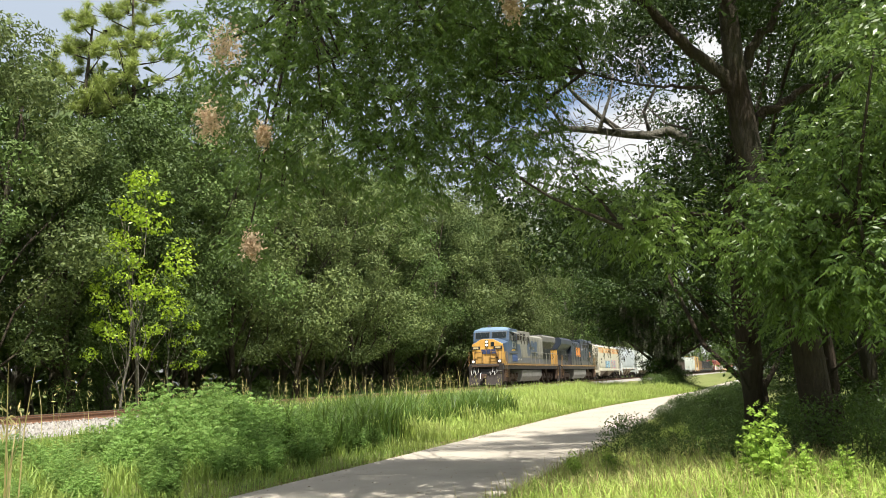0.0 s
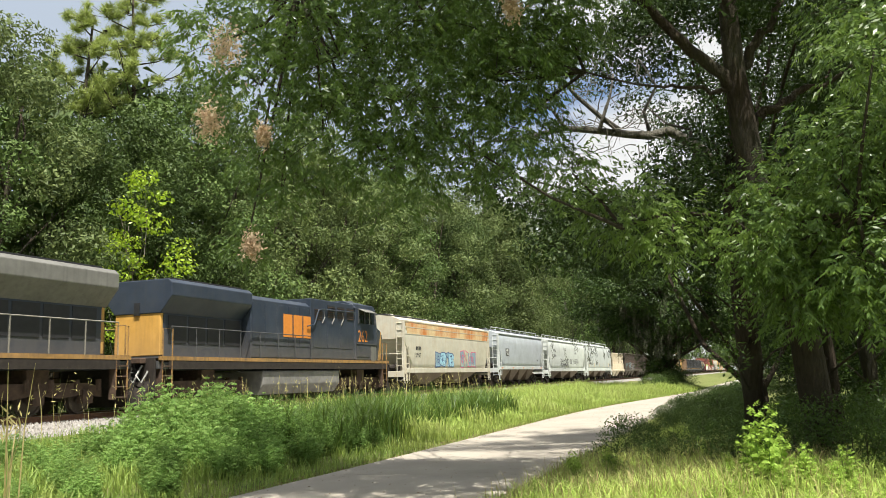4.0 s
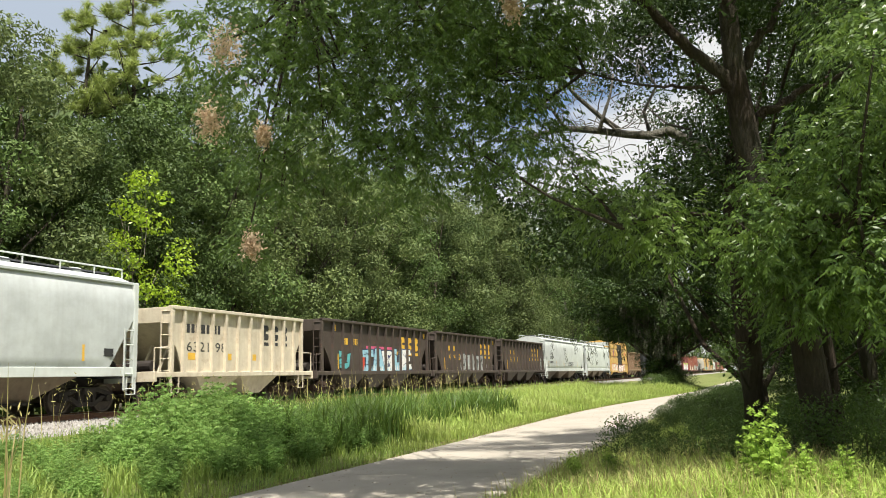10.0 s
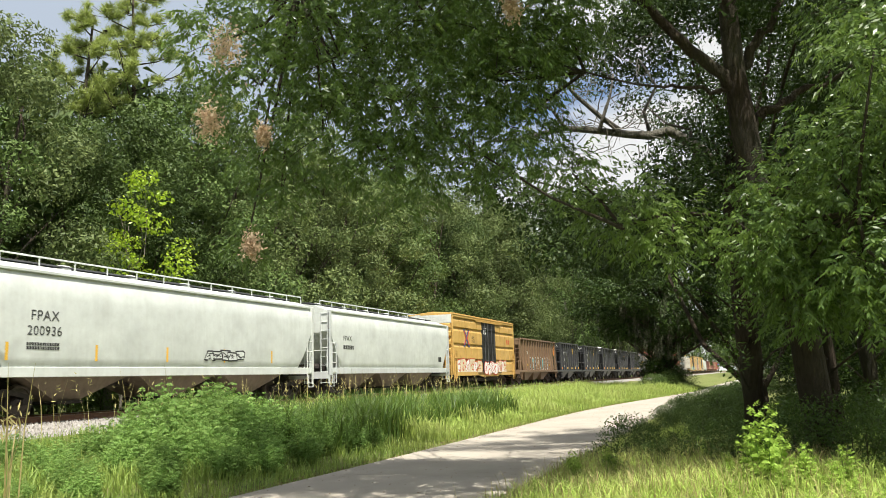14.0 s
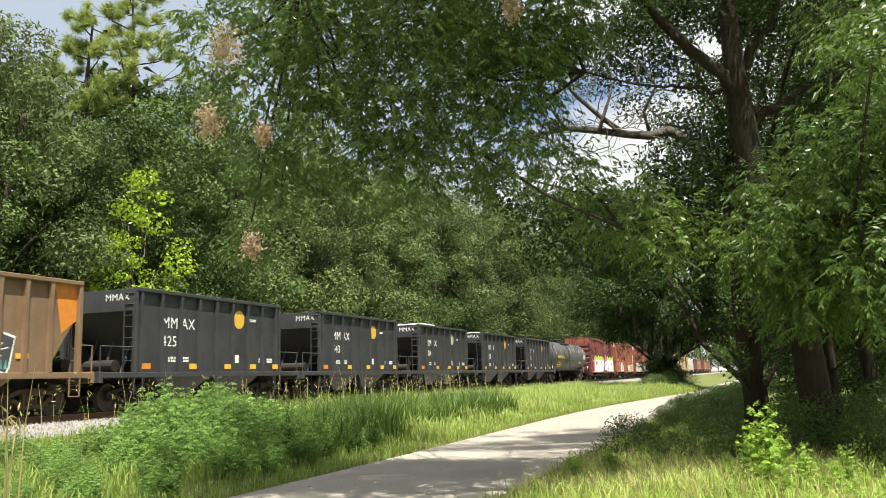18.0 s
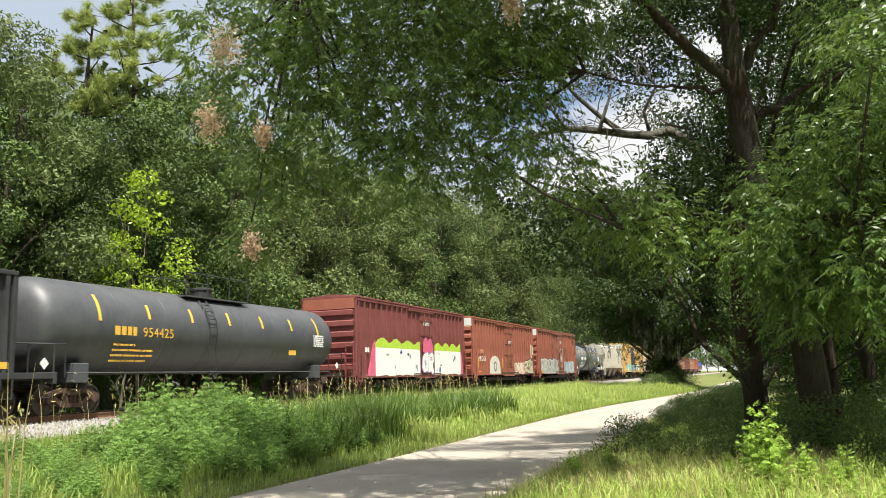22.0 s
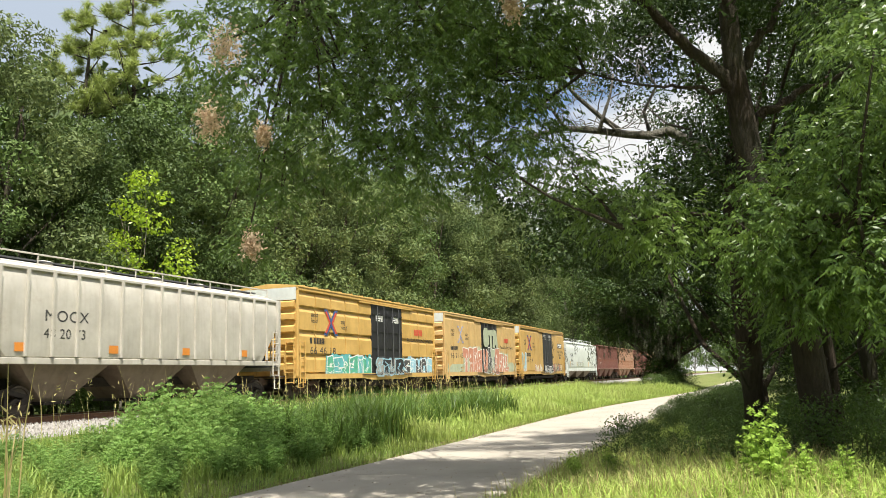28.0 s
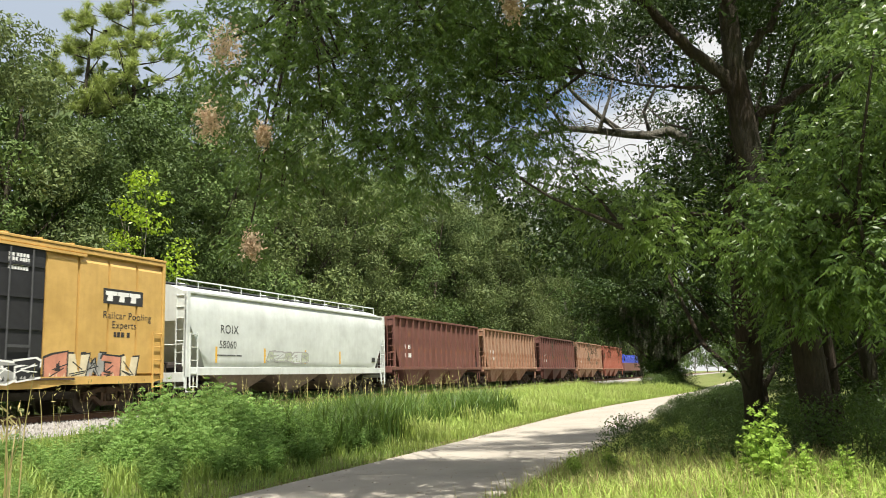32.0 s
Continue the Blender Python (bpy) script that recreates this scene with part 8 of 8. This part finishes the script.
    for s in (-1, 1):
        w = part("side_window", Mesh().box(2.42, 4.35, *sorted((s * 1.545, s * 1.558)), 3.70, 4.38), GLASS, th, "dark cab side window")
        for xf in (2.40, 3.05, 3.62, 4.33):
            part("window_frame", Mesh().box(xf, xf + 0.07, *sorted((s * 1.545, s * 1.585)), 3.68, 4.40), P_LOCO_GREY if xf == 3.05 else DARK_GREY, w)
        part("sunshade", Mesh().prism([(s * 1.55, 4.42), (s * 1.95, 4.24), (s * 1.95, 4.27), (s * 1.55, 4.45)][::s], 2.95, 4.35, "x"), P_LOCO_RAD, th, "dusty grey sunshade")
        part("cab_locker", Mesh().box(3.05, 4.55, *sorted((s * 1.545, s * 1.562)), 1.98, 2.58), M_BLUE if hood_mat is P_LOCO_GREY else cab_mat, th, "bright blue locker door", bevel=0.008)
        part("drip_ledge", Mesh().box(2.2, 4.62, *sorted((s * 1.545, s * 1.59)), 2.62, 2.68), DARK_GREY, th)
        part("step_box", Mesh().box(2.35, 2.95, *sorted((s * 1.545, s * 1.56)), 1.70, 2.55), P_LOCO_RAD, th, "dusty step locker")
    part("horn", Mesh().cyl((3.2, 0.3, 4.95), (2.7, 0.3, 4.95), 0.05, 0.10, 8).cyl((3.2, 0.3, 4.80), (3.2, 0.3, 4.95), 0.03, n=6), DARK_GREY, th)
    # equipment block behind the cab
    part("equipment_block", Mesh().box(4.72, 9.1, -1.48, 1.48, 1.8, 4.62), hood_mat, th, "tall panelled equipment block", bevel=0.03)
    for s in (-1, 1):
        for i in range(4):
            x = 4.82 + i * 1.0 + (0.25 if i == 3 else 0)
            z0, z1 = (3.80, 4.40) if i < 3 else (3.62, 4.12)
            gr = part("louvre", Mesh().box(x, x + 0.70, *sorted((s * 1.482, s * 1.50)), z0, z1), BLACK, th, "dark louvred intake")
            for q in range(5):
                part("louvre_slat", Mesh().box(x, x + 0.70, *sorted((s * 1.50, s * 1.52)), z0 + 0.03 + q * 0.115, z0 + 0.06 + q * 0.115), STEEL_BROWN, gr)
        part("air_pipe", Mesh().tube([(4.75, s * 1.56, 4.22), (8.2, s * 1.56, 4.16), (8.5, s * 1.56, 4.10), (8.9, s * 1.56, 3.4), (9.5, s * 1.53, 3.3)], 0.03, 7), hood_mat, th)
        for q in range(3):
            part("pipe_bracket", Mesh().tube([(6.1 + q * 0.95, s * 1.55, 4.1), (6.0 + q * 0.95, s * 1.55, 3.8), (6.2 + q * 0.95, s * 1.52, 3.5)], 0.03, 5), P_LOCO_RAD, th)
        y0, y1 = sorted((s * 1.482, s * 1.50))
        for i in range(3):
            x = 5.0 + i * 1.35
            part("access_door", Mesh().box(x, x + 1.2, y0, y1, 2.35, 3.6), hood_mat, th, bevel=0.008)
        part("lower_band", Mesh().box(4.72, 9.1, *sorted((s * 1.482, s * 1.494)), 1.86, 2.3), cab_mat, th)
    # engine hood
    part("engine_hood", Mesh().prism([(-1.44, 1.8), (1.44, 1.8), (1.44, 4.22), (1.2, 4.40), (-1.2, 4.40), (-1.44, 4.22)], 9.102, 13.9, "x"), hood_mat, th, "engine hood with access doors", bevel=0.02)
    for s in (-1, 1):
        y0, y1 = sorted((s * 1.442, s * 1.458))
        for i in range(5):
            x = 9.2 + i * 0.93
            part("hood_door", Mesh().box(x, x + 0.86, y0, y1, 2.35, 4.1), hood_mat, th, bevel=0.008)
        part("lower_band", Mesh().box(9.1, 13.9, y0, y1, 1.86, 2.3), cab_mat, th)
    for i in range(2):
        part("exhaust_stack", Mesh().box(10.3 + i * 1.6, 11.2 + i * 1.6, -0.35, 0.35, 4.4, 4.55), BLACK, th, bevel=0.02)
    # radiator end
    part("radiator_hood", Mesh().box(13.92, 18.7, -1.03, 1.03, 1.8, 4.35), rad_mat, th, bevel=0.02)
    part("radiator_wing", Mesh().prism([(-1.03, 3.35), (-1.52, 3.95), (-1.52, 4.42), (-1.35, 4.56), (1.35, 4.56), (1.52, 4.42), (1.52, 3.95), (1.03, 3.35)], 13.9, 18.9, "x"), rad_mat if hood_mat is not P_LOCO_GREY else P_LOCO_RAD, th, "flared radiator housing", bevel=0.03)
    for s in (-1, 1):
        y0, y1 = sorted((s * 1.033, s * 1.05))
        for i in range(4):
            x = 14.1 + i * 1.12
            part("radiator_grille", Mesh().box(x, x + 1.0, y0, y1, 2.3, 3.3), BLACK, th)
    part("radiator_top", Mesh().box(14.2, 18.5, -1.2, 1.2, 4.57, 4.64), BLACK, th)
    part("rear_end", Mesh().box(18.702, 18.86, -1.0, 1.0, 1.85, 3.9), end_mat, th, "yellow rear end", bevel=0.03)
    part("rear_headlight", Mesh().box(18.86, 18.93, -0.12, 0.12, 3.3, 3.75), BLACK, th)
    # handrails
    for s in (-1, 1):
        yy = s * 1.54
        m = Mesh()
        m.tube([(9.2, yy, 1.8), (9.2, yy, 2.85), (18.9, yy, 2.85), (18.9, yy, 1.8)], 0.022, 6)
        for i in range(1, 7):
            m.cyl((9.2 + 9.7 * i / 7, yy, 1.8), (9.2 + 9.7 * i / 7, yy, 2.85), 0.018, n=6)
        part("handrail", m, hood_mat if hood_mat is P_LOCO_GREY else DARK_GREY, th)
        for x in (1.0, L - 0.75):
            st = Mesh()
            for q in range(4):
                st.box(x, x + 0.5, min(s * 1.3, s * 1.56), max(s * 1.3, s * 1.56), 0.45 + q * 0.33, 0.49 + q * 0.33)
            st.box(x - 0.03, x, min(s * 1.3, s * 1.56), max(s * 1.3, s * 1.56), 0.4, 1.8).box(x + 0.5, x + 0.53, min(s * 1.3, s * 1.56), max(s * 1.3, s * 1.56), 0.4, 1.8)
            part("stairs", st, STEEL_BROWN, th)
            part("stair_rail", Mesh().tube([(x, s * 1.55, 0.7), (x, s * 1.55, 2.75), (x + 0.5, s * 1.55, 2.75), (x + 0.5, s * 1.55, 0.7)], 0.024, 6), sill_mat, th)
    # pilots, tank, trucks
    for x, sg in ((0.65, -1), (L, 1)):
        part("pilot_plate", Mesh().box(x - 0.05, x + 0.05, -1.45, 1.45, 0.5, 1.75), STEEL, th, bevel=0.02)
        part("plow", Mesh().prism([(x, 0.15), (x + sg * 0.55, 0.12), (x + sg * 0.12, 0.95), (x, 0.95)][::-sg], -1.35, 1.35), STEEL, th)
        xo = x + sg * 0.05
        part("anticlimber", Mesh().box(*sorted((xo, xo + sg * 0.28)), -1.1, 1.1, 1.56, 1.74), STEEL_BROWN, th, bevel=0.02)
        for yb in (-0.75, 0.75):
            part("pilot_bracket", Mesh().prism([(xo, 0.9), (xo + sg * 0.25, 1.56), (xo, 1.56)][::-sg], yb - 0.06, yb + 0.06), BLACK, th)
        part("drawbar_pocket", Mesh().box(*sorted((xo, xo + sg * 0.12)), -0.42, 0.42, 0.62, 1.4), BLACK, th, bevel=0.03)
        part("cut_lever", Mesh().tube([(xo + sg * 0.1, -1.4, 1.25), (xo + sg * 0.12, -0.6, 1.2), (xo + sg * 0.2, -0.2, 1.05)], 0.022, 5), P_LOCO_RAD, th)
        for yb in (-0.95, -0.6, 0.62, 0.98):
            part("air_hose", Mesh().tube([(xo + sg * 0.05, yb, 1.5), (xo + sg * 0.28, yb - 0.05, 1.15), (xo + sg * 0.26, yb + 0.16, 0.92), (xo + sg * 0.06, yb + 0.26, 1.3)], 0.032, 6), G_SILVER, th)
        part("end_handrail", Mesh().tube([(x - sg * 0.1, -1.3, 1.8), (x - sg * 0.1, -1.3, 2.8), (x - sg * 0.1, -0.4, 2.8), (x - sg * 0.1, -0.4, 1.8)], 0.022, 6), sill_mat, th)
        for k in range(3):
            part("brake_hose", Mesh().tube([(x + sg * 0.06, 0.4 + k * 0.2, 1.2), (x + sg * 0.3, 0.4 + k * 0.2, 0.9), (x + sg * 0.28, 0.42 + k * 0.2, 0.6), (x + sg * 0.12, 0.45 + k * 0.2, 0.8)], 0.03, 6), M_WHITE if k < 1 else BLACK, th)
        add_coupler(th, x, sg)
    part("fuel_tank", Mesh().prism([(-1.45, 1.3), (-1.45, 0.7), (-1.15, 0.3), (1.15, 0.3), (1.45, 0.7), (1.45, 1.3)], 6.3, 13.0, "x"), plain("dusty_tank_grey", (0.20, 0.195, 0.18), 0.7, 0.1, 0.3, 3), th, "dusty grey fuel tank", bevel=0.05)
    for c in (3.3, 16.2):
        t = Mesh()
        for yy in (-1.12, 0.94):
            t.prism([(c - 2.5, 0.5), (c - 2.5, 0.8), (c - 1.9, 0.95), (c + 1.9, 0.95), (c + 2.5, 0.8), (c + 2.5, 0.5), (c + 1.9, 0.62), (c + 0.9, 0.5), (c, 0.62), (c - 0.9, 0.5), (c - 1.9, 0.62)], yy, yy + 0.18)
            for q in (-1.9, 0.0, 1.9):
                t.box(c + q - 0.2, c + q + 0.2, yy - 0.05, yy + 0.2, 0.32, 0.75)
                t.cyl((c + q - 0.45, yy, 0.7), (c + q - 0.45, yy, 1.05), 0.09, n=8).cyl((c + q + 0.45, yy, 0.7), (c + q + 0.45, yy, 1.05), 0.09, n=8)
        t.box(c - 0.4, c + 0.4, -1.1, 1.1, 0.9, 1.34)
        tr = part("truck", t, STEEL_BROWN, th, "six-wheel cast truck")
        for q in (-1.9, 0.0, 1.9):
            part("wheelset", WHEELSET, None, tr, loc=(c + q, 0, 0.46))
    # markings on the side towards the path
    fl = near > 0
    if not fl:
        text(th, number, 0.60, M_WHITE, 3.08, 3.06, -1.545, wide=0.85)
        part("lightning_stripe", Mesh().prism([(2.95, 2.84), (3.5, 2.90), (3.42, 2.82), (4.35, 2.95), (3.72, 2.96), (3.80, 3.02), (2.95, 2.96)], -1.548, -1.544), M_YELLOW, th)
        part("blue_panel", Mesh().prism([(4.722, 2.30), (6.1, 2.30), (5.65, 3.45), (4.722, 3.45)], -1.5045, -1.501), cab_mat, th, "blue paint running back from the cab")
        logo_blocks(th, logo_mat, 8.0, 2.5, 1.35, 1.12, -1.503, None, 0.10)
        for k in range(3):
            patch(th, M_WHITE, 5.0 + k * 0.42, 5.12 + k * 0.42, 2.12, 2.24, -1.4945, "placard")
    else:
        text(th, number, 0.62, M_ORANGE, 4.4, 2.75, 1.545, flip=True, wide=0.8)
        patch(th, M_ORANGE, 3.2, 4.2, 2.45, 2.55, 1.546, "stripe", t=0.001)
        for i in range(3):
            part("emblem_block", Mesh().box(9.0 + i * 0.85, 9.74 + i * 0.85, 1.461, 1.466, 2.75, 3.75), logo_mat, th)
    return th


loco = locomotive(63.6, 0, "grey and blue diesel locomotive with a yellow nose", P_LOCO_GREY, P_LOCO_BLUE, P_LOCO_YELLOW, P_LOCO_ROOF, P_SILL, P_LOCO_DARK, P_LOCO_YELLOW, "133", P_LOCO_BLUE, -1)
locomotive(104.0, 180, "dark blue diesel locomotive with yellow ends", P_LOCO_DARK, P_LOCO_DARK, P_LOCO_YELLOW, P_LOCO_DARK, P_SILL, P_LOCO_DARK, P_LOCO_YELLOW, "262", M_ORANGE, 1)


# ---------- motion ----------
def travel(t):
    """Metres gone by the train t seconds after the start."""
    return 15.256 * t + 0.01397 * t * t - 0.0001745 * t ** 3


def motions():
    for th, x0, turn in TRAIN:
        walk(th, [(t, pose(x0 - travel(t), TRACK_Y, RAIL_Z, 0, 0, turn)) for t in (0.0, 4.0, 8.0, 12.0, 16.0, 20.0, 24.0, 28.0, 32.0)])


motions()
